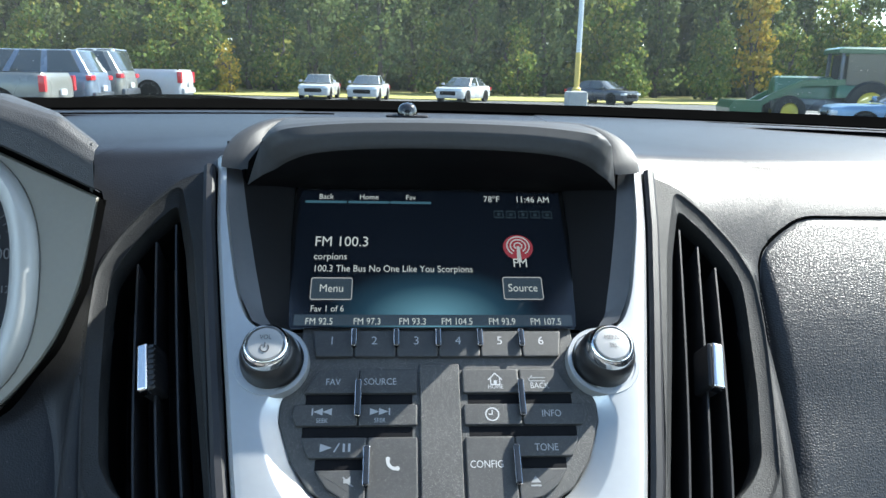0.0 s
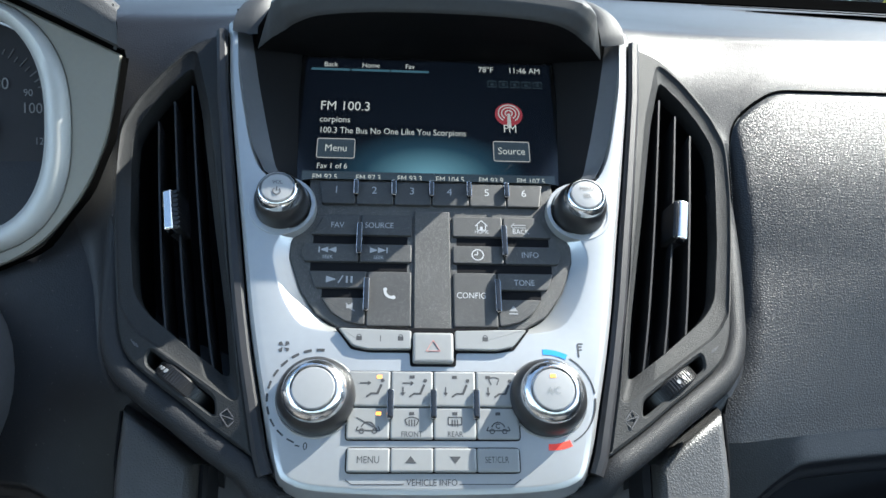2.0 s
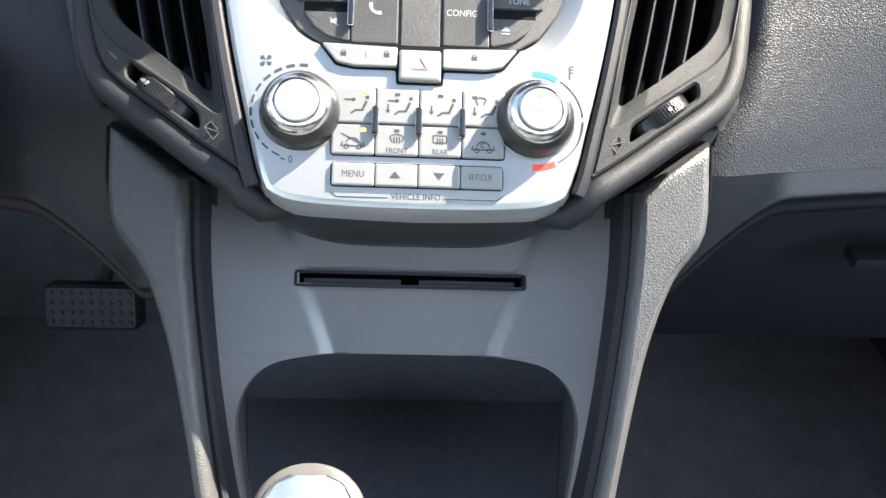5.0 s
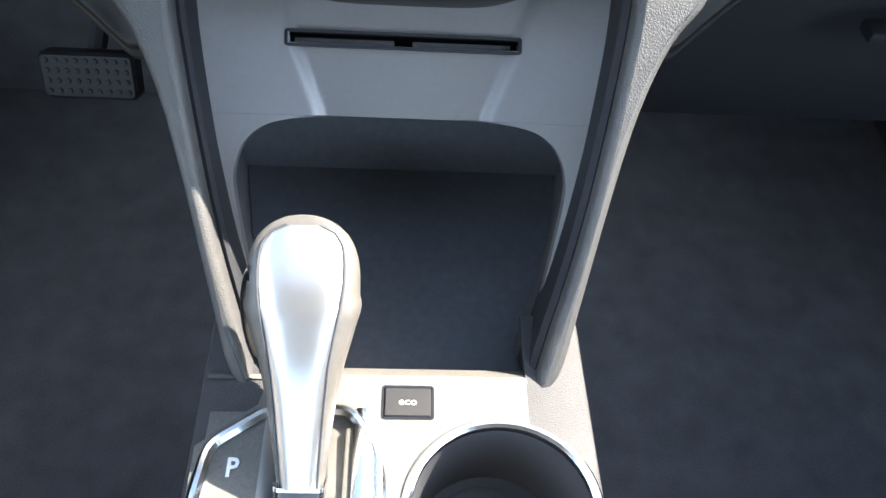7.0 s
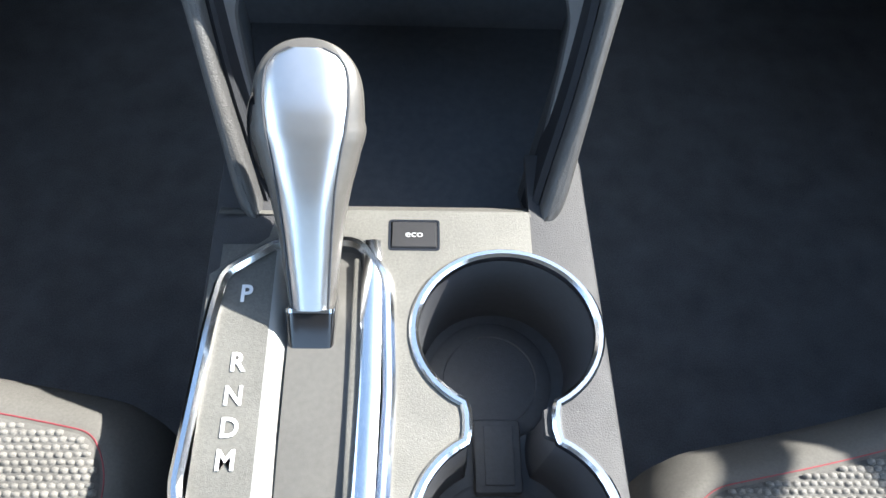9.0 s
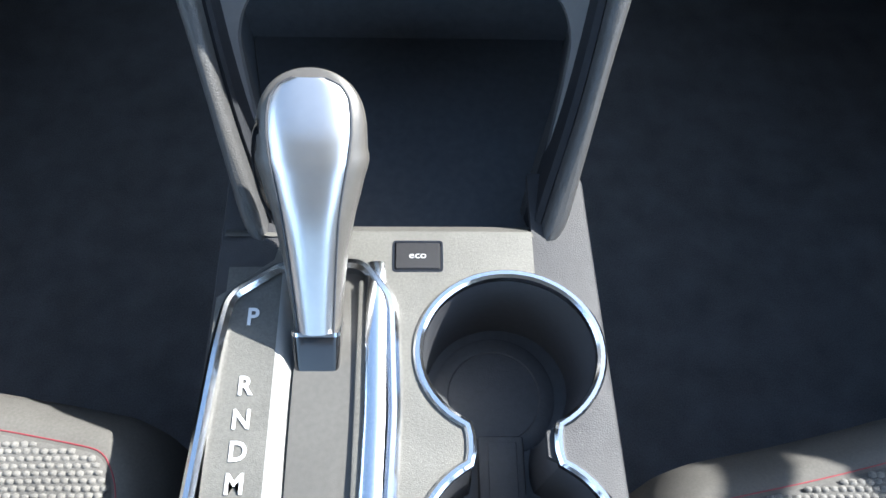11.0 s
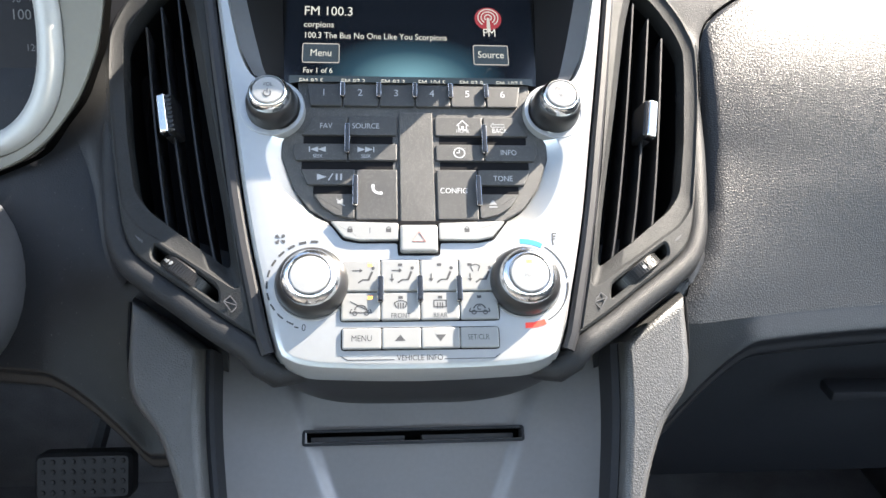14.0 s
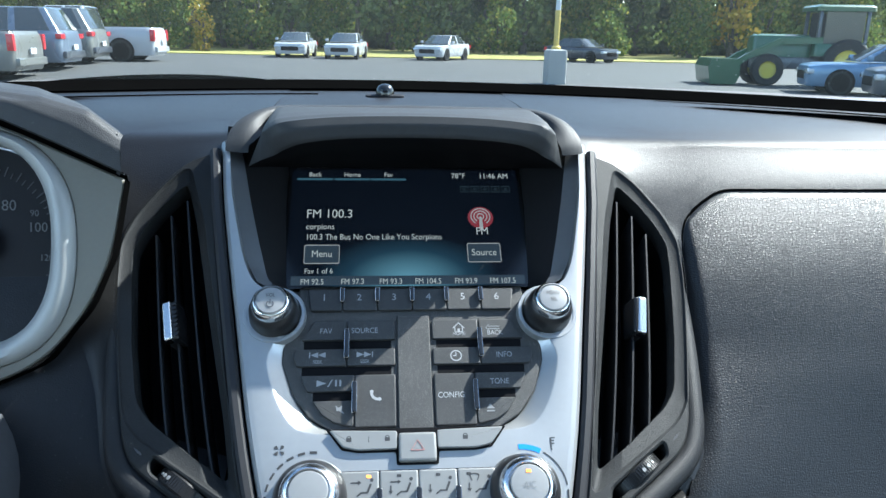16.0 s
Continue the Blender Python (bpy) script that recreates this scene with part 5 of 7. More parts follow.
console = thing("centre_console", "grained charcoal centre console with a pewter plate and open bin", "console")
for sgn in (-1, 1):
    o = [Vector((sgn * p[0], p[1])) for p in [q.to_2d() for q in curve(LEG_OUT, False, 4)] + [q.to_2d() for q in curve(LEG_IN, False, 4)]]
    part("upright", loft(o, [(-0.004, -0.060), (-0.0015, -0.012), (0.0002, -0.004), (0.0018, -0.0009), (0.0045, 0.0)]), UPRIGHT, console, m=LEGS, angle=45)
    part("inner_edge", sweep([(sgn * (p.x - 0.0022), p.y, -0.0075 - 0.002) for p in [q.to_2d() for q in curve(LEG_IN, False, 4)]], [(-0.0026, -0.030), (0.0026, -0.030), (0.0026, 0.0), (0.0008, 0.0022), (-0.0026, 0.0)]), FINE, console, m=LEGS)
part("seam", sweep([(0.1498, 0.004, -0.0015), (0.1490, -0.02, -0.002), (0.1472, -0.040, -0.006)], circle(0.0009, 6)), BLACK, console, m=LEGS)
part("seam", sweep([(-0.1498, 0.004, -0.0015), (-0.1490, -0.02, -0.002), (-0.1472, -0.040, -0.006)], circle(0.0009, 6)), BLACK, console, m=LEGS)



def crease(v):
    return 0.066 + (0.043 - 0.066) * min(1.2, max(-0.6, (-0.0466 - v) / 0.0604))


def panel_n(u, v):
    c = crease(v)
    a = abs(u)
    k = max(0.0, a - c + 0.003)
    # a steep narrow flank, then a gentle one
    return -0.0445 + 0.62 * min(k, 0.0075) * min(1.0, k / 0.003) + 0.22 * max(0.0, k - 0.0075)


PANEL = [(0.0, 0.012), (0.060, 0.012), (0.1185, 0.012), (0.1170, -0.0300), (0.1090, -0.0850), (0.1005, -0.1300), (0.0915, -0.1800), (0.0800, -0.2350), (0.0775, -0.2450), (0.0735, -0.2440), (0.0755, -0.2300), (0.0835, -0.1830), (0.0885, -0.1500), (0.0890, -0.1380), (0.0855, -0.1250), (0.0780, -0.1155), (0.0660, -0.1100), (0.0430, -0.1072), (0.0, -0.1068)]


ARCH = [tuple(q.to_2d()) for q in curve(PANEL[9:], False, 8)]


def panel_row(v):
    """Half width of the panel, and of the opening in it, at the height v."""
    def at(P):
        for a, b in zip(P, P[1:]):
            if (a[1] - v) * (b[1] - v) <= 0 and a[1] != b[1]:
                return a[0] + (b[0] - a[0]) * (v - a[1]) / (b[1] - a[1])
        return 0.0
    return at(PANEL[2:9]), at(ARCH)


VS = sorted({*np.round(np.linspace(0.012, -0.0625, 12), 5), -0.0634, -0.0690, *np.round(np.linspace(-0.0695, -0.1067, 8), 5)}, reverse=True)
US = np.linspace(-1, 1, 181)
bm, rows = bmesh.new(), []
for v in VS:
    w = panel_row(v)[0]
    rows.append([bm.verts.new((w * u, v, panel_n(w * u, v))) for u in US])
for v0, r, t in zip(VS, rows, rows[1:]):
    for j in range(len(US) - 1):
        x = (r[j].co.x + r[j + 1].co.x) / 2
        if v0 == -0.0634 and abs(x) < 0.0605:
            continue
        bm.faces.new((r[j], r[j + 1], t[j + 1], t[j]))
part("card_panel", bm, SATIN, console, "satin pewter panel", LEGS, 50)
# lower edge that arches over the bin, and the two side rails
for sgn in (-1, 1):
    bm, rows = bmesh.new(), []
    for f in np.linspace(0, 1, 48):
        v = -0.1068 - 0.1372 * f ** 2.4
        a, b = panel_row(v)
        rows.append([bm.verts.new((sgn * (a + (b - a) * f), v, panel_n(a + (b - a) * f, v) )) for f in np.linspace(0, 1, 9)])
        rows[-1].append(bm.verts.new((sgn * max(0.0, b - 0.0005), v + 0.0004, panel_n(b, v) - 0.005)))
    for r, t in zip(rows, rows[1:]):
        for j in range(9):
            bm.faces.new((r[j], r[j + 1], t[j + 1], t[j]))
    part("side_rail", bm, SATIN, console, m=LEGS, angle=50)
part("slot_lip", sweep([(p.x, p.y, panel_n(p.x, p.y) + 0.0005) for p in rounded(rect(-0.0625, 0.0615, -0.0702, -0.0628), 0.001, 3)], [(-0.0008, -0.010), (0.0008, -0.010), (0.0008, 0.0003), (-0.0008, 0.0003)], True), FINE, console, m=LEGS)
part("slot_back", box(-0.064, 0.063, -0.074, -0.058, -0.068, -0.062), BLACK, console, m=LEGS)
part("slot_ledge", merge(box(-0.059, -0.006, -0.0688, -0.0662, -0.062, -0.0475), box(0.004, 0.057, -0.0688, -0.0662, -0.062, -0.0475)), DARK, console, m=LEGS)

# open bin between the uprights
bin_ = thing("storage_bin", "dark open storage bin with a round power socket", "storage bin")
part("floor", sheet(lambda u, v: Vector(((-1 + 2 * u) * (0.080 + 0.036 * v), 0.139 + 0.20 * v, 0.872 + 0.004 * v)), 4, 4, 0.006), BIN, bin_)
part("back_wall", sheet(lambda u, v: Vector((-0.118 + 0.236 * u, 0.335 + 0.012 * v, 0.870 + 0.215 * v)), 4, 4, 0.006, (0, 1, 0)), BIN, bin_)
for sgn in (-1, 1):
    part("side_wall", sheet(lambda u, v, sgn=sgn: Vector((sgn * (0.079 + 0.040 * u + 0.003 * v), 0.139 + 0.21 * u, 0.870 + (0.060 + 0.14 * u) * v)), 6, 4, 0.004, (sgn, 0, 0)), BIN, bin_)
part("front_wall", sheet(lambda u, v: Vector((-0.080 + 0.160 * u, 0.139, 0.870 + 0.062 * v)), 2, 2, 0.004, (0, -1, 0)), BIN, bin_)
part("socket", moved(lathe([(0.017, 0.0), (0.017, 0.006), (0.0145, 0.008), (0.0135, 0.008), (0.013, 0.004), (0.0, 0.004)], 32), pose(0.0, 0.332, 1.00, 90)), FINE, bin_)

# ---- console top ----


def console_x(y, sgn=1):
    return 0.1035 + (0.030 * max(0.0, 0.17 - y) if sgn > 0 else -0.006 * max(0.0, 0.17 - y))


CUP, CUP2, CR = (0.0535, 0.0685), (0.0535, -0.0245), 0.0468


def inner_x(y, sgn):
    """Inner edge of the grained shoulder beside the plate: it yields to the cups, and to the selector gate."""
    if sgn < 0:
        return 0.066 if y > 0.122 else (0.0965 if y < 0.098 else 0.0965 - (y - 0.098) / 0.024 * 0.0305)
    x = 0.0692
    for c in (CUP, CUP2):
        d = (y - c[1]) / (CR * 0.915)
        if abs(d) < 1:
            x = max(x, c[0] + CR * math.sqrt(1 - d * d))
    return x


for sgn in (-1, 1):
    part("side", sheet(lambda u, v, sgn=sgn: Vector((sgn * (console_x(0.176 - 0.54 * u, sgn) - 0.003 * max(0, 1 - v * 40) + 0.018 * v * v), 0.176 - 0.54 * u, 0.9345 - 0.001 * (v == 0) - 0.34 * v)), 20, 40), GRAIN_MATT, console)
    part("shoulder", sheet(lambda u, v, sgn=sgn: Vector((sgn * (inner_x(0.176 - 0.54 * u, sgn) * (1 - v) + v * (console_x(0.176 - 0.54 * u, sgn) - 0.003)), 0.176 - 0.54 * u, 0.9375 - 0.003 * v * v)), 270, 4, 0.006), GRAIN_MATT, console)
part("front_lip", sheet(lambda u, v: Vector((-0.098 + 0.168 * u, 0.146 - 0.012 * v, 0.928 + 0.0105 * math.sin(v * 1.5))), 8, 6), PEWTER, console)
# pewter plate with the openings for selector, switch and cups
def cup_outline(r, neck):
    """Two round wells joined by a neck."""
    pts = [Vector((CUP[0] + r * math.cos(a), CUP[1] + 0.915 * r * math.sin(a))) for a in np.linspace(-math.pi / 2 + neck, 1.5 * math.pi - neck, 44)]
    low = [Vector((CUP2[0] + r * math.cos(a), CUP2[1] + 0.915 * r * math.sin(a))) for a in np.linspace(math.pi / 2 + neck, 2.5 * math.pi - neck, 44)]
    return pts + [pts[-1].lerp(low[0], 0.30) + Vector((0.0012, 0)), pts[-1].lerp(low[0], 0.70) + Vector((0.0012, 0))] + low + [low[-1].lerp(pts[0], 0.30) - Vector((0.0012, 0)), low[-1].lerp(pts[0], 0.70) - Vector((0.0012, 0))]


cups = cup_outline(CR, 0.50)
GATE = rounded([(-0.0640, 0.1165), (-0.0225, 0.1175), (-0.0070, 0.0960), (-0.0045, 0.0370), (-0.0075, -0.0450), (-0.0400, -0.0560), (-0.0850, -0.0480), (-0.0985, -0.0080), (-0.0940, 0.0700), (-0.0905, 0.0980)], 0.007, 4)
SWITCH = rounded(rect(-0.0068, 0.0198, 0.1132, 0.1310), 0.0015, 3)
# the cups cut the plate's right edge, so their left arcs are part of its outline
bowl = [(CUP[0] + CR * math.cos(a), CUP[1] + 0.915 * CR * math.sin(a)) for a in np.linspace(math.acos((0.0692 - CUP[0]) / CR), 1.5 * math.pi - 0.50, 40)]
bowl2 = [(CUP2[0] + CR * math.cos(a), CUP2[1] + 0.915 * CR * math.sin(a)) for a in np.linspace(math.pi / 2 + 0.50, 2 * math.pi - math.acos((0.0692 - CUP2[0]) / CR), 40)]
edge = [(-0.098, -0.36), (0.0692, -0.36)] + list(reversed(bowl2)) + list(reversed(bowl)) + [(0.0692, 0.1375), (-0.066, 0.1375), (-0.070, 0.120), (-0.098, 0.098)]
plate = part("plate", moved(holed(edge, [GATE, SWITCH], 0.010, None, 0.0004), pose(0, 0, 0.9385)), PEWTER, console, "speckled pewter plate", angle=30)
# cup wells extend past the plate over the grained shoulder
def ring_path(o, z):
    return [(p.x, p.y, z) for p in o]


holder = thing("cup_holder", "two round cup wells joined by a neck, chrome rim", "cup holder")
part("rim", sweep(ring_path(cups, 0.9395), [(-0.0026, -0.004), (0.0022, -0.012), (0.0024, 0.0002), (0.0012, 0.0016), (-0.0008, 0.0016), (-0.0024, 0.0004)], True), CHROME, holder, "bright chrome rim")
part("well", loft([Vector(p) for p in cups], [(0.0016, 0.936), (0.0024, 0.905), (0.0034, 0.872), (0.0050, 0.8665)], top=True), DARK, holder)
for c in (CUP, CUP2):
    part("well_floor", moved(lathe([(0.036, 0.0), (0.036, 0.0012), (0.0345, 0.0018), (0.0275, 0.0018), (0.0268, 0.0010), (0.0, 0.0010)], 40), pose(c[0] - 0.002, c[1] - 0.004, 0.8668)), RUBBER, holder, "round rubber mat")
part("divider", merge(box(0.0405, 0.0665, 0.000, 0.040, 0.866, 0.876, 0.002), box(0.046, 0.062, 0.004, 0.036, 0.876, 0.8775, 0.0005)), RUBBER, holder)

# eco switch
eco = thing("eco_switch", "black rocker switch with white lettering in a grey plate", "switch", pose(0.0065, 0.1221, 0.9365))
part("rocker", loft(rounded(rect(-0.0122, 0.0122, -0.0080, 0.0080), 0.0012, 3), [(0, -0.008), (0, 0.0022), (0.0007, 0.0030)]), BEZEL, eco)
part("bevel", sweep([(p.x, p.y, 0.0018) for p in rounded(rect(-0.0131, 0.0131, -0.0088, 0.0088), 0.0016, 3)], [(-0.0006, -0.004), (0.0006, -0.004), (0.0006, 0.0004), (-0.0006, 0.0004)], True), GLOSS, eco)
words("switch_text", "eco", 0.0040, INK, eco, 0, 0, 0.0032, "CENTER", 1.15)

# ---- gear selector ----
gate = thing("selector_gate", "pewter gear selector gate in a chrome surround", "gear gate")
part("surround", sweep(ring_path(GATE, 0.9395), [(-0.0034, -0.006), (0.0028, -0.010), (0.0030, 0.0004), (0.0010, 0.0030), (-0.0014, 0.0026), (-0.0034, 0.0004)], True), CHROME, gate, "chrome surround")
part("gate_plate", sheet(lambda u, v: Vector((-0.0935 + 0.0285 * u, -0.050 + 0.166 * v, 0.9375 + 0.0006 * u)), 4, 12, 0.004), PEWTER, gate, "speckled pewter letter plate")
part("gate_step", sheet(lambda u, v: Vector((-0.0650 + 0.0100 * u, -0.050 + 0.166 * v, 0.9381 - 0.007 * u * u)), 5, 12, 0.004), SILVER_KEY, gate)
part("shutter", sheet(lambda u, v: Vector((-0.0555 + 0.0340 * u, -0.050 + 0.170 * v, 0.9315 + 0.004 * math.sin(v * 3))), 6, 12, 0.002), SHUTTER, gate, "satin grey sliding shutter")
part("slot_wall", box(-0.0245, -0.0165, -0.05, 0.108, 0.925, 0.9388, 0.0012), PEWTER, gate)
part("chrome_bar", sweep([(-0.0145, 0.1180, 0.9385), (-0.0135, 0.105, 0.9400), (-0.0130, 0.090, 0.9405), (-0.0122, 0.037, 0.9405), (-0.0140, -0.05, 0.9405)], [(-0.0042, -0.008), (0.0070, -0.008), (0.0070, 0.0006), (0.0048, 0.0020), (-0.0006, 0.0020), (-0.0034, 0.0004), (-0.0042, -0.0035)]), CHROME, gate)
for s, y in (("P", 0.0868), ("R", 0.0505), ("N", 0.0340), ("D", 0.0188), ("M", 0.0040)):
    words("gate_letter", s, 0.0092, LETTER, gate, -0.0780, y, 0.9386, "CENTER", 0.92, deep=0.00012, bold=0.00028)

lever = thing("gear_lever", "brushed metal and leather gear lever in park", "gear lever")
BASE, TOP = Vector((-0.0440, 0.0650, 0.927)), Vector((-0.0428, 0.1710, 1.0290))
AX = (TOP - BASE).normalized()
SIDE = Vector((1, 0, 0))
SIDE = (SIDE - AX * SIDE.dot(AX)).normalized()
FACE = SIDE.cross(AX) * -1.0
if FACE.z < 0:
    FACE = -FACE
LM = Matrix(((SIDE.x, FACE.x, AX.x, BASE.x), (SIDE.y, FACE.y, AX.y, BASE.y), (SIDE.z, FACE.z, AX.z, BASE.z), (0, 0, 0, 1)))
# stations along the lever: height, half width, front depth, back depth
STA = [(0.000, 0.0108, 0.0095, 0.0100), (0.020, 0.0113, 0.0102, 0.0110), (0.0416, 0.0137, 0.0118, 0.0130), (0.0615, 0.0162, 0.0134, 0.0150), (0.0808, 0.0199, 0.0148, 0.0175), (0.0960, 0.0238, 0.0145, 0.0192), (0.1120, 0.0259, 0.0132, 0.0200), (0.1490, 0.0, 0.0, 0.0)]


def station(h):
    """Half width, front and back depth of the lever at a height, smooth from station to station."""
    if h > 0.112:
        q = min(1.0, (h - 0.112) / 0.0370)
        f = (1 - q ** 3.2) ** 0.5
        return [0.0259 * f, 0.0132 * (1 - q ** 1.4), 0.0200 * f]
    i = max(j for j in range(len(STA)) if STA[j][0] <= h + 1e-9)
    i = min(i, len(STA) - 2)
    p, q, r, s = STA[max(i - 1, 0)], STA[i], STA[i + 1], STA[min(i + 2, len(STA) - 1)]
    f = (h - q[0]) / (r[0] - q[0])
    out = []
    for j in (1, 2, 3):
        m0 = (r[j] - p[j]) / max(1e-6, r[0] - p[0]) * (r[0] - q[0])
        m1 = (s[j] - q[j]) / max(1e-6, s[0] - q[0]) * (r[0] - q[0])
        out.append(max(0.0, (2 * f ** 3 - 3 * f ** 2 + 1) * q[j] + (f ** 3 - 2 * f ** 2 + f) * m0 + (-2 * f ** 3 + 3 * f ** 2) * r[j] + (f ** 3 - f ** 2) * m1))
    return out


def lever_point(u, v, grow=0.0):
    h = 0.022 + 0.1270 * math.sin(v * math.pi / 2)
    w, f, b = station(h)
    a = 2 * math.pi * u
    x, y = math.cos(a), math.sin(a)
    x, y = math.copysign(abs(x) ** 0.75, x), math.copysign(abs(y) ** 0.85, y)
    return Vector(((w + grow) * x, (f if y > 0 else b) * y + (grow if y > 0 else 0), h))


part("grip", sheet(lambda u, v: lever_point(u, v), 64, 64), LEATHER, lever, "grey-brown leather grip", LM, 50)


def face_point(u, v):
    h = 0.022 + (1 - (1 - v) ** 1.5) * 0.1228
    w, f, b = station(h)
    half = float(np.interp(h, (0.020, 0.0416, 0.0615, 0.0808, 0.095, 0.110, 0.1202, 0.130, 0.137, 0.142, 0.1448), (0.0083, 0.0097, 0.0111, 0.0128, 0.0150, 0.0178, 0.0189, 0.0188, 0.0174, 0.0135, 0.0070))) / w
    x = (-1 + 2 * u) * half
    y = max(0.0, 1 - abs(x) ** 2.6) ** 0.55
    return Vector((w * x, f * y + 0.0010 + 0.0012 * (1 - abs(-1 + 2 * u) ** 6), h))


part("face_plate", sheet(face_point, 24, 36), STEEL, lever, "brushed bright metal face", LM, 50)
for sgn in (-1, 1):
    part("edge_line", sweep([face_point(0.5 + sgn * 0.5, v) + Vector((sgn * 0.0004, 0.0002, 0)) for v in np.linspace(0, 1, 24)], circle(0.0006, 6), up=(0, 1, 0)), DARK, lever, m=LM)
part("button", moved(sheet(lambda u, v: Vector((-0.0075 * math.sin(math.pi * u) * math.sin(math.pi * min(1, v * 1.02)) ** 0.5 - 0.0185 - 0.0055 * v, -0.0095 + 0.016 * u, 0.076 + 0.050 * v)), 10, 16), Matrix()), GLOSS, lever, "black release button", LM)
part("collar", moved(merge(loft(rounded(rect(-0.0120, 0.0120, -0.0106, 0.0106), 0.004, 4), [(0.0015, -0.012), (0, 0.012), (0, 0.0215), (0.001, 0.0222)])), Matrix()), GLOSS, lever, "gloss black collar", LM)
part("collar_ring", moved(loft(rounded(rect(-0.0124, 0.0124, -0.0110, 0.0110), 0.0042, 4), [(0, 0.0205), (0, 0.0225), (0.0012, 0.0228)]), Matrix()), CHROME, lever, m=LM)

# ---- instrument cluster and steering column ----
cluster = thing("instrument_cluster", "round gauge in a satin silver ring under a grained hood", "instrument cluster", frame_of((-0.1766, 0.382, 1.239), (0, 0.30, 0.954), (0, -0.954, 0.30)))
CFW, CUPW = Vector((0, 0.30, -0.954)), Vector((0, 0.954, 0.30))


def squircle(a, b, cx, cy, e=2.5, seg=64):
    out = []
    for i in range(seg):
        t = 2 * math.pi * i / seg
        x, y = math.cos(t), math.sin(t)
        out.append(Vector((cx + a * math.copysign(abs(x) ** (2 / e), x), cy + b * math.copysign(abs(y) ** (2 / e), y))))
    return out


RO, RI = squircle(0.0660, 0.0690, -0.0790, -0.0010), squircle(0.0500, 0.0590, -0.0785, 0.0020)
bm, loops = bmesh.new(), []
for f, z in ((0.0, -0.012), (0.0, -0.002), (0.12, 0.003), (0.35, 0.0055), (0.65, 0.0045), (0.9, 0.0), (1.0, -0.006), (1.0, -0.024)):
    loops.append([bm.verts.new((*p.lerp(q, f), z)) for p, q in zip(RO, RI)])
for a, b in zip(loops, loops[1:]):
    for i in range(len(RO)):
        bm.faces.new((a[i - 1], a[i], b[i], b[i - 1]))
part("ring", bm, RING, cluster, "satin silver ring", angle=50)
dialf = part("gauge_face", loft(squircle(0.0505, 0.0595, -0.0785, 0.0020), [(0, -0.032), (0, -0.024)]), GAUGE, cluster, "black gauge face")
for s, u, v, h in (("80", -0.0610, 0.0250, 0.0070), ("90", -0.0465, 0.0205, 0.0042), ("100", -0.0445, 0.0120, 0.0062), ("60", -0.080, 0.0400, 0.0070), ("120", -0.0395, -0.0060, 0.0042), ("140", -0.0400, -0.0260, 0.0042)):
    words("gauge_text", s, h * 0.92, GAUGE_INK, dialf, u, v, -0.0232, "CENTER", 0.95)
part("tick_ring", merge(*[moved(flat([rect(0.0430, 0.0465 if i % 2 else 0.0490, -0.0003, 0.0003)]), pose(-0.0785, 0.002, -0.0235, 0, 0, a)) for i, a in enumerate(range(-40, 100, 5))]), FAINT, dialf)
part("needle", moved(box(0.010, 0.042, -0.0008, 0.0008, -0.0205, -0.0190, 0.0004), pose(-0.0785, 0.002, 0, 0, 0, 222)), REDINK, cluster, "red needle")
part("hub", moved(lathe([(0.012, -0.024), (0.012, -0.018), (0.010, -0.016), (0.0, -0.016)], 32), pose(-0.0785, 0.002, 0)), GLOSS, cluster)
part("rim_light", sweep([(p.x, p.y, -0.0225) for p in squircle(0.0490, 0.0580, -0.0785, 0.0020)], circle(0.0008, 6), True), STEEL, dialf)
part("fascia", holed(rounded([(0.0130, 0.0385), (0.0062, -0.004), (-0.0060, -0.034), (-0.0300, -0.0640), (-0.0620, -0.0790), (-0.20, -0.085), (-0.20, 0.112), (-0.0550, 0.0690)], [0.002, 0.03, 0.03, 0.03, 0.02, 0.0, 0.0, 0.02], 6), [squircle(0.0655, 0.0685, -0.0790, -0.0010)], 0.005, None, 0.0010), PUTTY, cluster, "warm grey satin fascia around the ring")
HB = [(0.0140, 0.0408), (-0.0200, 0.0568), (-0.0550, 0.0722), (-0.1100, 0.0920), (-0.2300, 0.1110)]
HT = [(0.0125, 0.0640), (-0.0060, 0.0775), (-0.0330, 0.0855), (-0.0900, 0.0925), (-0.2300, 0.1180)]


def along(P, f):
    k = f * (len(P) - 1)
    i = min(int(k), len(P) - 2)
    return Vector(P[i]).lerp(Vector(P[i + 1]), k - i)


def hood_c(u, v):
    """Grained hood over the gauges: a front band, then its crown back to the glass."""
    b, t = along(HB, u), along(HT, u)
    P = [b.to_3d() + Vector((0, 0, -0.004)), b.to_3d() + Vector((0, 0, 0.006)), b.to_3d() + Vector((0, 0.001, 0.0085)), b.lerp(t, 0.5).to_3d() + Vector((0, 0.001, 0.0085)), t.to_3d() + Vector((0, -0.004, 0.005)), t.to_3d() + Vector((0, -0.0005, 0.001)),
         t.to_3d() + CFW * 0.010 + CUPW * 0.0012, t.to_3d() + CFW * 0.06 + CUPW * 0.0005, t.to_3d() + CFW * 0.14 + CUPW * -0.012, t.to_3d() + CFW * 0.24 + CUPW * -0.030]
    for q, d in ((6, 0.010), (7, 0.06), (8, 0.14), (9, 0.24)):
        P[q].x -= 0.62 * d * (1 - 0.5 * u)
    k = v * (len(P) - 1)
    i = min(int(k), len(P) - 2)
    return P[i].lerp(P[i + 1], k - i)


part("hood", sheet(hood_c, 40, 36), BINNACLE, cluster, "grained hood", angle=50)
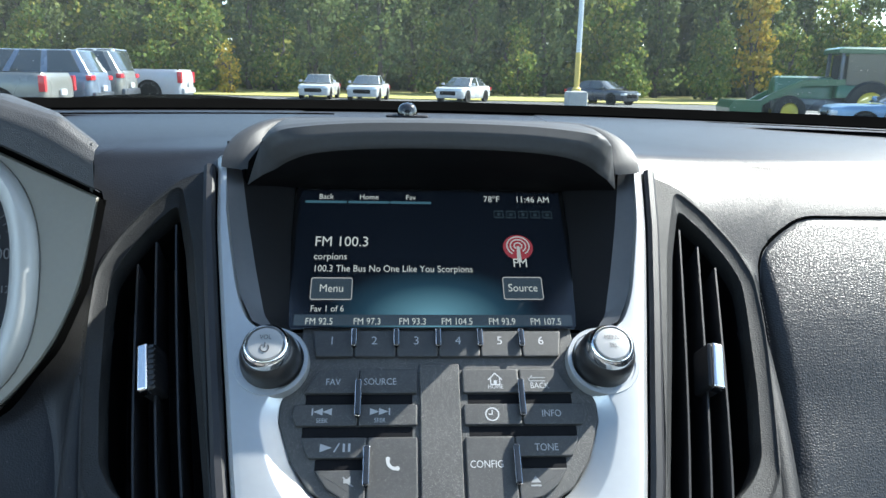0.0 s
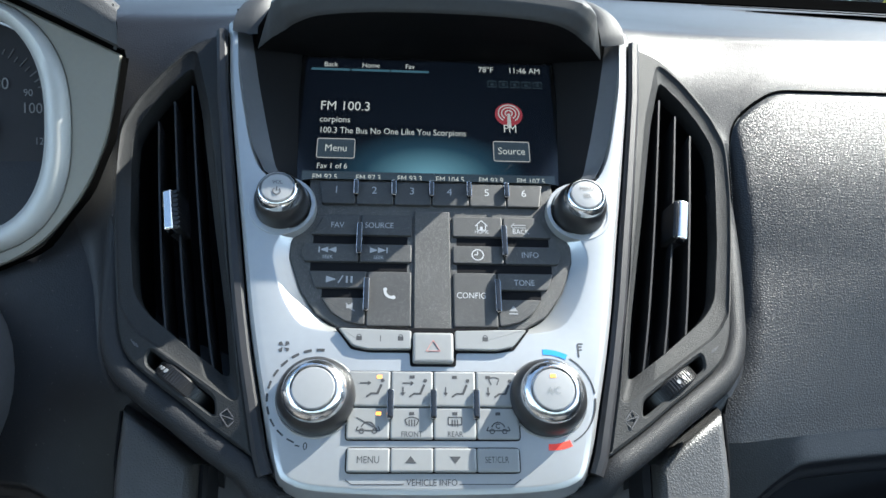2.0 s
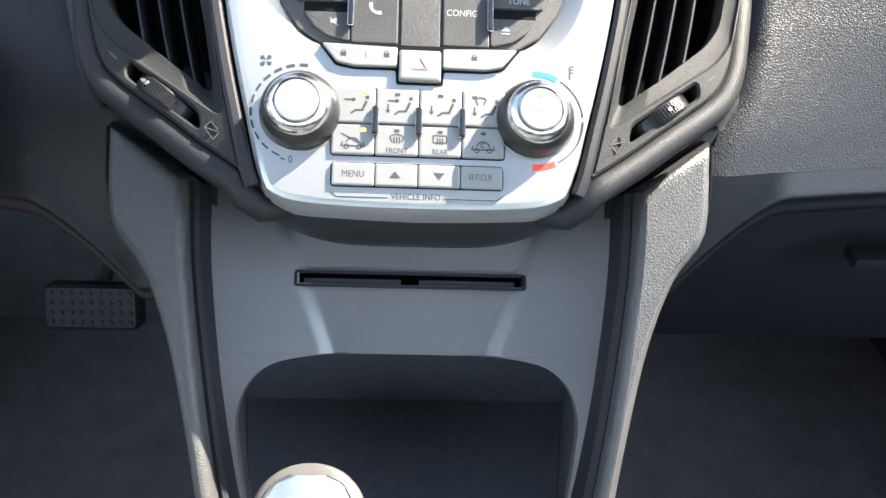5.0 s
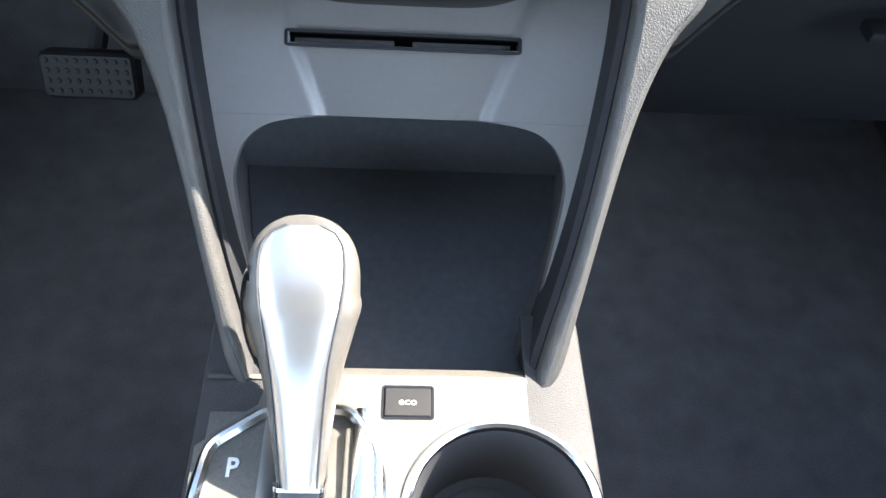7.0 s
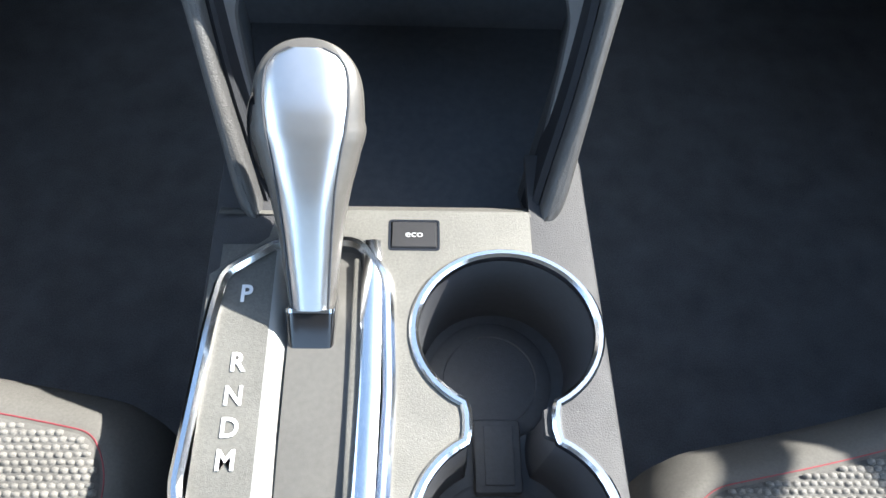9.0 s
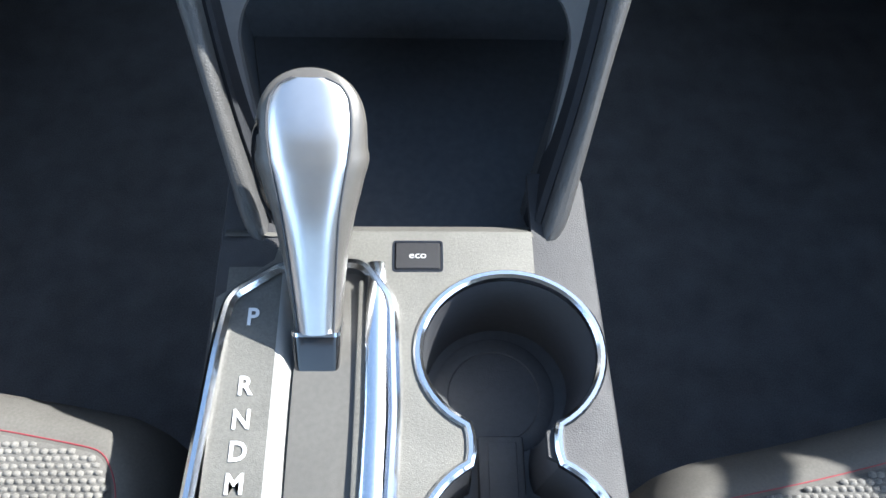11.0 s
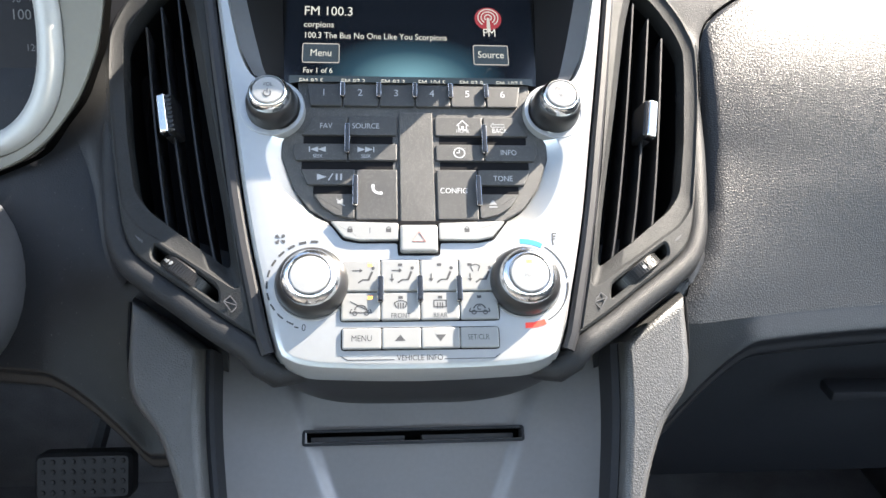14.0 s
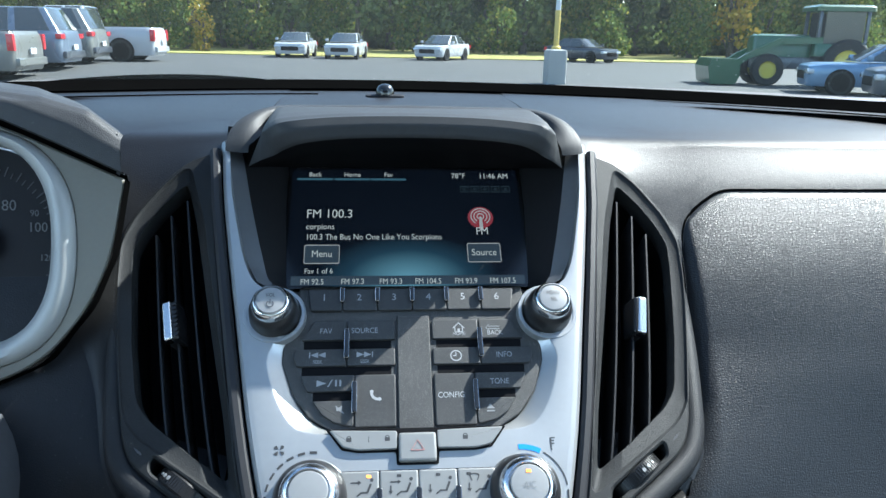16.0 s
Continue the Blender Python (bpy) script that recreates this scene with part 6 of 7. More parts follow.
part("hood_side", sheet(lambda u, v: along([(0.0140, 0.0400), (0.0145, 0.0520), (0.0125, 0.0640)], v).to_3d() + Vector((-0.0022, 0, 0.0040)) + CFW * 0.22 * u + CUPW * (-0.03 * u * v) - Vector((0.137 * u, 0, 0)), 12, 6), BINNACLE, cluster)
# black sheet over the fascia's side stands in for the shaded gap
part("shadow_gap", sheet(lambda u, v: along([(-0.2, -0.085), (-0.0620, -0.0790), (-0.0300, -0.064), (-0.0060, -0.034), (0.0062, -0.004), (0.0126, 0.0385)], u).to_3d() + Vector((0.0007 + 0.0009 * v, -0.0006 - 0.001 * v * (u < 0.5), 0.0004 - 0.007 * v)), 24, 3), COWL, cluster)
# black sheet paints the shade under the hood's front edge
part("hood_gap_shade", sheet(lambda u, v: along(HB, u).to_3d() + Vector((0, 0.0006 - 0.006 * v, -0.0012 - 0.004 * v)), 30, 2), COWL, cluster)
column = thing("steering_column", "dark moulded steering column shroud", "steering column")
part("shroud", moved(lathe([(0.070, -0.02), (0.074, 0.06), (0.072, 0.16), (0.064, 0.20), (0.05, 0.205)], 40, 1.1, 0.9), Matrix.Translation((-0.292, 0.375, 1.105)) @ pose(0, 0, 0, 78)), DARK, column)

# ---- seats ----
def seat(sgn, label):
    s = thing("front_seat", label, "car seat", group="front seats")
    front = [(-0.62, 0.094), (-0.300, 0.087), (-0.205, 0.0705), (-0.155, 0.060), (-0.1335, 0.022)] if sgn < 0 else [(0.62, 0.080), (0.340, 0.068), (0.255, 0.047), (0.162, 0.0300), (0.1335, 0.002)]
    o = rounded([(sgn * 0.131, -0.52), (sgn * 0.62, -0.52)] + front, [0.05, 0.05, 0.06, 0.08, 0.05, 0.022, 0.02], 8)
    part("cushion", loft(o, [(0.02, 0.62), (0.0, 0.72), (-0.002, 0.79), (0.0, 0.825), (0.006, 0.845), (0.016, 0.857), (0.024, 0.862), (0.032, 0.860)]), LEATHERETTE, s, "grey leatherette bolster", angle=60)
    ins = ccw([p.to_2d() for p in o])
    part("stitching", sweep([(p.x, p.y, 0.8612) for p in inset(ins, 0.027)], circle(0.0005, 5), True), STITCH, s, "red stitched seam")
    part("insert", loft(inset(ins, 0.028), [(0, 0.852), (0.001, 0.8605), (0.006, 0.8635)]), YARN_DARK, s, "dark woven cloth insert")
    clip = inset(ins, 0.031)
    bm = bmesh.new()
    step = 0.0050
    rnd = random.Random(5)
    for j in range(50):
        for i in range(96):
            x, y = sgn * (0.155 + i * step + (j % 2) * step * 0.5), 0.060 - j * step * 0.82
            inside = False
            for a, b in zip(clip, clip[1:] + clip[:1]):
                if (a.y > y) != (b.y > y) and x < (b.x - a.x) * (y - a.y) / (b.y - a.y) + a.x:
                    inside = not inside
            if not inside:
                continue
            x, y = x + rnd.uniform(-3e-4, 3e-4), y + rnd.uniform(-3e-4, 3e-4)
            w, d, h = 0.0024, 0.0019 + rnd.uniform(-3e-4, 3e-4), 0.0016 + rnd.uniform(-4e-4, 4e-4)
            vs = [bm.verts.new((x + a * w, y + b * d, 0.8632)) for a, b in ((-1, -0.6), (0, -1), (1, -0.6), (1, 0.6), (0, 1), (-1, 0.6))]
            tp = [bm.verts.new((x + a * w * 0.55, y + b * d * 0.55, 0.8632 + h)) for a, b in ((-1, -0.6), (0, -1), (1, -0.6), (1, 0.6), (0, 1), (-1, 0.6))]
            for q in range(6):
                bm.faces.new((vs[q - 1], vs[q], tp[q], tp[q - 1]))
            bm.faces.new(tp)
    tagged(part("weave", bm, YARN_LIGHT, s, "pale woven yarn", angle=80), kind="stuff")
    return s


seat(-1, "dark seat cushion with pale woven cloth and stitched bolster")
seat(1, "seat cushion with woven cloth insert and red seam, beside the console")

# ---- footwells and pedal ----
floor = tagged(part("floor", box(-0.80, 0.80, -1.9, 0.86, 0.44, 0.50), CARPET), "black carpet on the cabin floor", "floor", kind="structure")
pedal = thing("brake_pedal", "ribbed rubber brake pedal on a steel arm", "pedal", Matrix.Translation((-0.297, 0.50, 0.808)) @ pose(0, 0, 0, 62))
part("pad", loft(rounded(rect(-0.044, 0.044, -0.022, 0.022), 0.008), [(0, -0.012), (0, 0.004), (0.003, 0.007)]), BEZEL, pedal)
part("tread", merge(*[moved(lathe([(0.0028, 0), (0.0022, 0.0022), (0.0, 0.0026)], 8), pose(-0.036 + 0.009 * i, -0.014 + 0.0095 * j, 0.006)) for i in range(9) for j in range(4)]), BEZEL, pedal)
part("arm", sweep([(0.0, 0.0, -0.008), (0.0, 0.06, -0.06), (0.0, 0.20, -0.16), (0.0, 0.275, -0.215)], circle(0.009, 8)), DARK, pedal)

# ---- cabin shell, plain ----
def shell(name, bm, mat, label, cat):
    return tagged(part(name, bm, mat), label, cat, kind="structure")


shell("firewall", box(-0.80, 0.80, 0.80, 0.86, 0.50, 1.295), CARPET, "dark lined bulkhead behind the dashboard", "bulkhead")
for sgn, nm in ((-1, "left"), (1, "right")):
    shell("door_" + nm, box(min(sgn * 0.74, sgn * 0.80), max(sgn * 0.74, sgn * 0.80), -1.9, 0.80, 0.50, 1.16, 0.01), DARK, "dark door trim along the cabin", "door")
    shell("roof_rail_" + nm, box(min(sgn * 0.56, sgn * 0.66), max(sgn * 0.56, sgn * 0.66), -1.9, -0.10, 1.62, 1.70, 0.02), LINER, "pale roof rail above the door", "roof rail")
    # unseen pillars, set wide and thinned so the sun reaches the seat
    shell("pillar_" + nm, sweep([(sgn * 0.82, 0.52, 1.27), (sgn * 0.81, 0.37, 1.46), (sgn * 0.64, -0.04, 1.70)], circle(0.015, 10), up=(sgn, 0, 0)), LINER, "pale unseen windscreen pillar, set wide and thin to pass the sun", "pillar")
    shell("rear_pillar_" + nm, sweep([(sgn * 0.74, -0.55, 1.12), (sgn * 0.62, -0.60, 1.66)], circle(0.05, 10), up=(0, 1, 0)), DARK, "dark door pillar", "pillar")
shell("ceiling", box(-0.62, 0.62, -1.95, -0.12, 1.675, 1.71, 0.012), LINER, "pale cloth headliner", "ceiling")
shell("wall_rear", box(-0.80, 0.80, -1.96, -1.90, 0.50, 1.15), DARK, "dark tailgate trim", "wall")


def screen_point(u, v):
    x = (-1 + 2 * u) * (0.72 - 0.12 * v)
    y0 = base_y(x * 0.82) + 0.022
    return Vector((x, y0 + (-0.15 - 0.30 * x * x - y0) * v + 0.05 * math.sin(math.pi * v), 1.312 + (1.68 - 1.312) * v))


windscreen = part("window_1", sheet(screen_point, 24, 16), GLASS)
windscreen.data.flip_normals()
windscreen.visible_shadow = False
tagged(windscreen, "dusty windscreen with a painted haze above the dashboard", "windscreen", kind="structure")
# wiper and cowl edge just outside the glass
wiper = thing("wiper", "black wiper arm resting at the foot of the windscreen", "wiper")
part("blade", sweep([(x, base_y(x) + 0.075 - 0.02 * (x + 0.25) ** 2, 1.2900 + 0.019 * math.sin((x + 0.41) / 0.35 * math.pi) ** 0.8) for x in np.linspace(-0.409, -0.061, 26)], [(-0.010, -0.03), (0.010, -0.03), (0.008, 0.002), (0.0, 0.006), (-0.008, 0.002)]), COWL, wiper)
part("arm_tip", box(-0.085, -0.062, 0.796, 0.806, 1.290, 1.300, 0.001), FINE, wiper)
shell("cowl", sheet(lambda u, v: Vector((-0.78 + 1.56 * u, base_y((-0.78 + 1.56 * u) * 0.9) + (0.90 - base_y((-0.78 + 1.56 * u) * 0.9)) * v, 1.306 - 0.035 * v)), 24, 6, 0.01), COWL, "black cowl at the foot of the windscreen", "cowl")
shell("bonnet", sheet(lambda u, v: Vector((-0.75 + 1.5 * u, 0.80 + 1.0 * v, 1.255 - 0.02 * v - 0.20 * v * v - 0.03 * (2 * u - 1) ** 2)), 16, 12, 0.02), material("bonnet_paint", (0.02, 0.02, 0.022), 0.2, 0.0, 0.05, 20, coat=0.5), "dark bonnet of the car", "bonnet")

# ---- outside: car park, parked vehicles, wood ----
ASPHALT = material("asphalt", (0.066, 0.066, 0.066), 0.85, 0.0, 0.18, 1.2, 0.3, 40)
GRASS = material("grass", (0.30, 0.27, 0.075), 0.9, 0.0, 0.35, 3.0)
CONCRETE = material("concrete", (0.36, 0.355, 0.34), 0.85, 0.0, 0.15, 8, 0.3, 60)
POLE_Y = material("pole_yellow", (0.62, 0.45, 0.10), 0.5, 0.0, 0.1, 8)
POLE_S = material("pole_grey", (0.52, 0.55, 0.60), 0.4, 0.5, 0.05, 8)
TYRE = material("tyre", (0.018, 0.018, 0.019), 0.8, 0.0, 0.15, 20)
RIM = material("alloy_rim", (0.62, 0.63, 0.65), 0.4, 0.25, 0.05, 20)
CARGLASS = material("car_glass", (0.045, 0.055, 0.062), 0.08, 0.0, 0.05, 4, coat=0.5)
TAIL = material("tail_lamp", (0.55, 0.02, 0.03), 0.2, 0.0, 0.05, 8, coat=0.6)
HEAD = material("head_lamp", (0.55, 0.58, 0.62), 0.12, 0.3, 0.05, 8, coat=0.6)
BARK = material("bark", (0.09, 0.075, 0.06), 0.9, 0.0, 0.3, 6, 0.6, 30)
PLATE = material("number_plate", (0.55, 0.56, 0.58), 0.5, 0.0, 0.05, 8)


def paint(name, c, metal=0.0):
    return material(name, c, 0.28, metal, 0.04, 3, coat=0.5)


WHITE, BLUE_GREY, PEARL = paint("paint_white", (0.46, 0.47, 0.49)), paint("paint_silver_blue", (0.16, 0.20, 0.27), 0.3), paint("paint_silver", (0.20, 0.205, 0.20), 0.3)
NAVY, SKY_BLUE, GRAPHITE = paint("paint_dark", (0.045, 0.05, 0.065), 0.2), paint("paint_sky", (0.16, 0.27, 0.42), 0.3), paint("paint_graphite", (0.09, 0.10, 0.12), 0.3)
TRACTOR_GREEN, TRACTOR_YELLOW = paint("tractor_green", (0.022, 0.095, 0.045)), paint("tractor_yellow", (0.60, 0.48, 0.06))

def rise(x, y):
    """A swell of the car park under the row of vehicles beside the wood, shaped to fit the camera's view."""
    return 0.24 * step01(18, 26, y) * (1 - step01(33, 42, y)) * step01(0, 6, -x) * (1 - step01(25, 45, -x))


GX = [-400, -120, *np.linspace(-50, 4, 28), 60, 150, 400]
GY = [-300, -60, *np.linspace(8, 46, 24), 120, 300, 800]
bm = bmesh.new()
g = [[bm.verts.new((x, y, rise(x, y))) for y in GY] for x in GX]
for a, b in zip(g, g[1:]):
    for j in range(len(GY) - 1):
        bm.faces.new((a[j], b[j], b[j + 1], a[j + 1]))
ground = tagged(part("ground", bm, ASPHALT), "grey sunlit asphalt of the car park", "asphalt", kind="structure")
verge = tagged(part("verge", sheet(lambda u, v: Vector((-200 + 400 * u, 47.6 + 150 * v + 0.6 * math.sin(u * 60), 0.05 + 0.12 * min(1, v * 20))), 60, 20, 0.3), GRASS), "dry yellow-green grass strip before the wood", "grass", kind="structure")


def leaf_material(name, a, b, c):
    m = bpy.data.materials.new(name)
    m.use_nodes = True
    n, k = m.node_tree.nodes, m.node_tree.links.new
    bs = n["Principled BSDF"]
    geo, ramp = n.new("ShaderNodeNewGeometry"), n.new("ShaderNodeValToRGB")
    k(geo.outputs["Random Per Island"], ramp.inputs[0])
    ramp.color_ramp.elements[0].color, ramp.color_ramp.elements[1].color = (*a, 1), (*c, 1)
    e = ramp.color_ramp.elements.new(0.6)
    e.color = (*b, 1)
    k(ramp.outputs[0], bs.inputs["Base Color"])
    bs.inputs["Roughness"].default_value, bs.inputs["Specular IOR Level"].default_value = 0.85, 0.2
    tr, mx = n.new("ShaderNodeBsdfTranslucent"), n.new("ShaderNodeMixShader")
    k(ramp.outputs[0], tr.inputs[0])
    mx.inputs[0].default_value = 0.35
    k(bs.outputs[0], mx.inputs[1])
    k(tr.outputs[0], mx.inputs[2])
    k(mx.outputs[0], n["Material Output"].inputs[0])
    return m


LEAF = leaf_material("leaf_green", (0.085, 0.12, 0.05), (0.125, 0.165, 0.06), (0.20, 0.225, 0.08))
LEAF_GOLD = leaf_material("leaf_gold", (0.20, 0.19, 0.03), (0.36, 0.27, 0.04), (0.46, 0.30, 0.05))
LEAF_Y = leaf_material("leaf_yellow_green", (0.08, 0.13, 0.03), (0.16, 0.21, 0.05), (0.32, 0.28, 0.06))


def wheel(parent, x, y, r, w, name="wheel"):
    s = 1 if x > 0 else -1
    m = Matrix.Translation((x, y, r)) @ pose(0, 0, 0, 0, 90 * s)
    t = part(name, lathe([(r * 0.62, -w), (r * 0.93, -w), (r, -w * 0.75), (r, -w * 0.1), (r * 0.94, 0.0), (r * 0.64, -0.01)], 28, ring=True), TYRE, parent, m=m)
    part("rim", merge(lathe([(r * 0.64, -0.03), (r * 0.60, -0.02), (r * 0.56, -0.05), (r * 0.15, -0.04), (0.0, -0.02)], 28), *[moved(box(r * 0.1, r * 0.6, -r * 0.07, r * 0.07, -0.045, -0.012, 0.01), pose(0, 0, 0, 0, 0, a)) for a in range(0, 360, 60)]), RIM, t)
    return t


def pane(a, b, c, d, f=0.08, out=0.012):
    """A pane inset in the quad a, b, c, d and set a little proud of it."""
    P = [Vector(q) for q in (a, b, c, d)]
    mid = sum(P, Vector()) / 4
    nrm = (P[1] - P[0]).cross(P[3] - P[0]).normalized()
    if nrm.dot(mid - Vector((0, mid.y, 0.8))) < 0 and abs(nrm.x) > 0.4:
        nrm = -nrm
    bm = bmesh.new()
    vs = [bm.verts.new(p.lerp(mid, f) + nrm * out) for p in P]
    ws = [bm.verts.new(p.lerp(mid, f * 0.4) - nrm * out) for p in P]
    bm.faces.new(vs)
    for i in range(4):
        bm.faces.new((vs[i - 1], vs[i], ws[i], ws[i - 1]))
    return bm


def vehicle(name, label, m, L, W, H, belt, nose, cab, mat, kind="car", clear=0.22, group="parked vehicles"):
    """A parked vehicle that faces +y. nose: height of the bonnet; cab: (rear foot, rear top, front top, front foot) of the roof along y."""
    v = thing(name, label, "car" if kind != "pickup" else "pickup", m, group)
    hw = W / 2
    o = rounded(rect(-hw, hw, -L / 2, L / 2), [0.30, 0.30, 0.42, 0.42], 5)

    def shape(x, y):
        f = max(0.0, min(1.0, (y - cab[3] + 0.25) / (L / 2 - cab[3] + 0.25)))
        return f
    bm = loft(o, [(0.06, clear), (0.015, clear + 0.10), (0.0, 0.45 * belt + 0.1), (0.0, belt * 0.72), (0.025, belt * 0.90), (0.09, belt)])
    for q in bm.verts:
        f = shape(q.co.x, q.co.y)
        if q.co.z > belt * 0.8:
            q.co.z -= (belt - nose) * f ** 1.4 * (1 if q.co.z > belt * 0.95 else 0.55)
    body = part("body", bm, mat, v, angle=40)
    r0, r1, f1, f0 = cab
    w0, w1 = hw - 0.10, hw - 0.26
    B = [(-w0, r0, belt - 0.02), (w0, r0, belt - 0.02), (w0, f0, belt - 0.02), (-w0, f0, belt - 0.02)]
    T = [(-w1, r1, H - 0.03), (w1, r1, H - 0.03), (w1, f1, H - 0.05), (-w1, f1, H - 0.05)]
    bm = bmesh.new()
    bv, tv = [bm.verts.new(p) for p in B], [bm.verts.new(p) for p in T]
    for i in range(4):
        bm.faces.new((bv[i - 1], bv[i], tv[i], tv[i - 1]))
    bm.faces.new(tv)
    bmesh.ops.bevel(bm, geom=[e for e in bm.edges if all(q in tv for q in e.verts)] + [e for e in bm.edges if (e.verts[0] in tv) != (e.verts[1] in tv)], offset=0.06, segments=3, profile=0.5, affect="EDGES")
    part("cabin", bm, mat, v, angle=40)
    V = Vector
    part("windscreen", pane(B[2], B[3], T[3], T[2]), CARGLASS, v)
    part("rear_window", pane(B[0], B[1], T[1], T[0], 0.14), CARGLASS, v)
    for s in (0, 1):
        a, b, c, d = (V(B[1]), V(B[2]), V(T[2]), V(T[1])) if s else (V(B[0]), V(B[3]), V(T[3]), V(T[0]))
        cuts = (0.06, 0.36, 0.40, 0.68, 0.72, 0.95) if kind == "suv" else (0.06, 0.47, 0.51, 0.94)
        for i in range(0, len(cuts), 2):
            part("side_window", pane(a.lerp(b, cuts[i]), a.lerp(b, cuts[i + 1]), d.lerp(c, cuts[i + 1]), d.lerp(c, cuts[i]), 0.10), CARGLASS, v)
    rw = 0.33 if kind == "car" else 0.38
    for x in (-hw, hw):
        for y in (-L * 0.30, L * 0.31):
            part("wheel_arch", moved(lathe([(rw * 1.18, -0.10), (rw * 1.18, 0.012), (rw * 1.0, 0.014)], 24), Matrix.Translation((x, y, rw)) @ pose(0, 0, 0, 0, 90 if x > 0 else -90)), BLACK, v)
            wheel(v, x + math.copysign(0.02, x), y, rw, 0.22)
        sx = math.copysign(1, x)
        lw, z0, z1 = {"pickup": (0.13, 0.60, 0.94), "suv": (0.34, 0.80, 0.93), "car": (0.16, 0.70, 0.92)}[kind]
        part("tail_lamp", box(min(x - sx * lw, x + sx * 0.006), max(x - sx * lw, x + sx * 0.006), -L / 2 - 0.012, -L / 2 + 0.16, belt * z0, belt * z1, 0.02), TAIL, v)
        part("head_lamp", box(min(x - sx * 0.46, x - sx * 0.05), max(x - sx * 0.46, x - sx * 0.05), L / 2 - 0.22, L / 2 + 0.008, nose * 0.70, nose * 0.88, 0.03), HEAD, v)
        part("mirror", box(min(x + sx * 0.0, x + sx * 0.17), max(x + sx * 0.0, x + sx * 0.17), f0 - 0.32, f0 - 0.16, belt + 0.01, belt + 0.15, 0.03), mat, v)
    part("grille", box(-hw * 0.55, hw * 0.55, L / 2 - 0.10, L / 2 + 0.010, nose * 0.50, nose * 0.80, 0.03), BLACK, v)
    part("bumper", box(-hw * 0.86, hw * 0.86, -L / 2 - 0.06, -L / 2 + 0.1, clear + 0.12, clear + 0.32, 0.03), GRAPHITE if kind == "suv" else mat, v)
    part("number_plate", box(-0.17, 0.17, -L / 2 - 0.075, -L / 2 - 0.03, belt * 0.52, belt * 0.52 + 0.15, 0.004), PLATE, v)
    if kind == "pickup":
        # flat black plate stands in for the shaded hollow of the bed
        part("bed_shade_plate", box(-hw + 0.12, hw - 0.12, -L / 2 + 0.12, r0 - 0.14, belt - 0.02, belt + 0.012), BLACK, v)
    return v


def stand(x, y, turn):
    return pose(x, y, rise(x, y), 0, 0, turn)


SEDAN = dict(L=4.7, W=1.82, H=1.46, belt=0.95, nose=0.80, cab=(-1.75, -0.95, 0.30, 1.05))
SUV = dict(L=4.8, W=1.92, H=1.78, belt=1.10, nose=1.02, cab=(-2.32, -1.95, 0.35, 1.00))
PICK = dict(L=5.9, W=2.02, H=1.92, belt=1.20, nose=1.14, cab=(-0.70, -0.55, 0.75, 1.35))
vehicle("sedan", "white sedan parked nose out before the wood", stand(-4.75, 45.5, 176), mat=WHITE, **SEDAN)
vehicle("sedan", "white sedan parked beside another white car", stand(-1.75, 44.5, 172), mat=WHITE, **SEDAN)
vehicle("sedan", "white sedan turned slightly, parked by the grass", stand(3.95, 45.0, 152), mat=WHITE, **SEDAN)
vehicle("hatchback", "dark blue hatchback parked behind the lamp post", stand(12.9, 46.5, 215), mat=NAVY, **SEDAN)
vehicle("pickup", "silver pickup truck with a tall red tail lamp", stand(-12.0, 20.5, 92), mat=PEARL, kind="pickup", **PICK)
vehicle("suv", "pale blue suv parked beside a silver pickup", stand(-11.4, 23.2, 93), mat=BLUE_GREY, kind="suv", **SUV)
vehicle("suv", "grey suv parked between another and a pickup", stand(-11.5, 25.9, 92), mat=PEARL, kind="suv", **SUV)
vehicle("pickup", "white pickup truck with an open bed", stand(-10.9, 28.7, 92), mat=WHITE, kind="pickup", **PICK)
vehicle("hatchback", "sky blue hatchback parked beside the tractor", stand(14.8, 20.4, 70), mat=SKY_BLUE, **SEDAN)
vehicle("hatchback", "graphite car parked in front of a blue one", stand(14.6, 17.0, 68), mat=GRAPHITE, **SEDAN)

# lamp post on a concrete block
post = thing("lamp_post", "yellow and grey lamp post on a round-edged concrete block", "lamp post", pose(5.55, 23.0, 0))
part("block", loft(rounded(rect(-0.31, 0.31, -0.31, 0.31), 0.08, 4), [(0.0, 0.0), (0.0, 0.95), (0.02, 1.02), (0.10, 1.05)]), CONCRETE, post)
part("pole_foot", lathe([(0.14, 1.05), (0.14, 1.12), (0.085, 1.16), (0.085, 2.2), (0.083, 2.21)], 20), POLE_Y, post, "yellow painted foot")
part("pole", lathe([(0.080, 2.20), (0.065, 8.5), (0.0, 8.52)], 20), POLE_S, post)
part("lamp_head", box(-0.2, 0.2, -0.9, 0.0, 8.40, 8.55, 0.04), POLE_S, post)

# tractor with a front loader
tr = thing("tractor", "green farm tractor with a front loader bucket lowered", "tractor", stand(14.6, 24.2, 78))
part("chassis", box(-0.35, 0.35, -1.6, 1.9, 0.55, 1.0, 0.06), GRAPHITE, tr)
part("bonnet", loft(rounded(rect(-0.42, 0.42, 0.1, 2.0), 0.15, 4), [(0, 0.95), (0, 1.45), (0.06, 1.62), (0.16, 1.68)]), TRACTOR_GREEN, tr)
cabp = part("cab", loft(rounded(rect(-0.75, 0.75, -1.5, 0.15), 0.12, 3), [(0, 1.0), (0, 1.35), (0.03, 1.40)]), TRACTOR_GREEN, tr)
for x, y in ((-0.68, -1.4), (0.68, -1.4), (-0.62, 0.05), (0.62, 0.05)):
    part("post", box(x - 0.05, x + 0.05, y - 0.05, y + 0.05, 1.35, 2.45, 0.01), GRAPHITE, cabp)
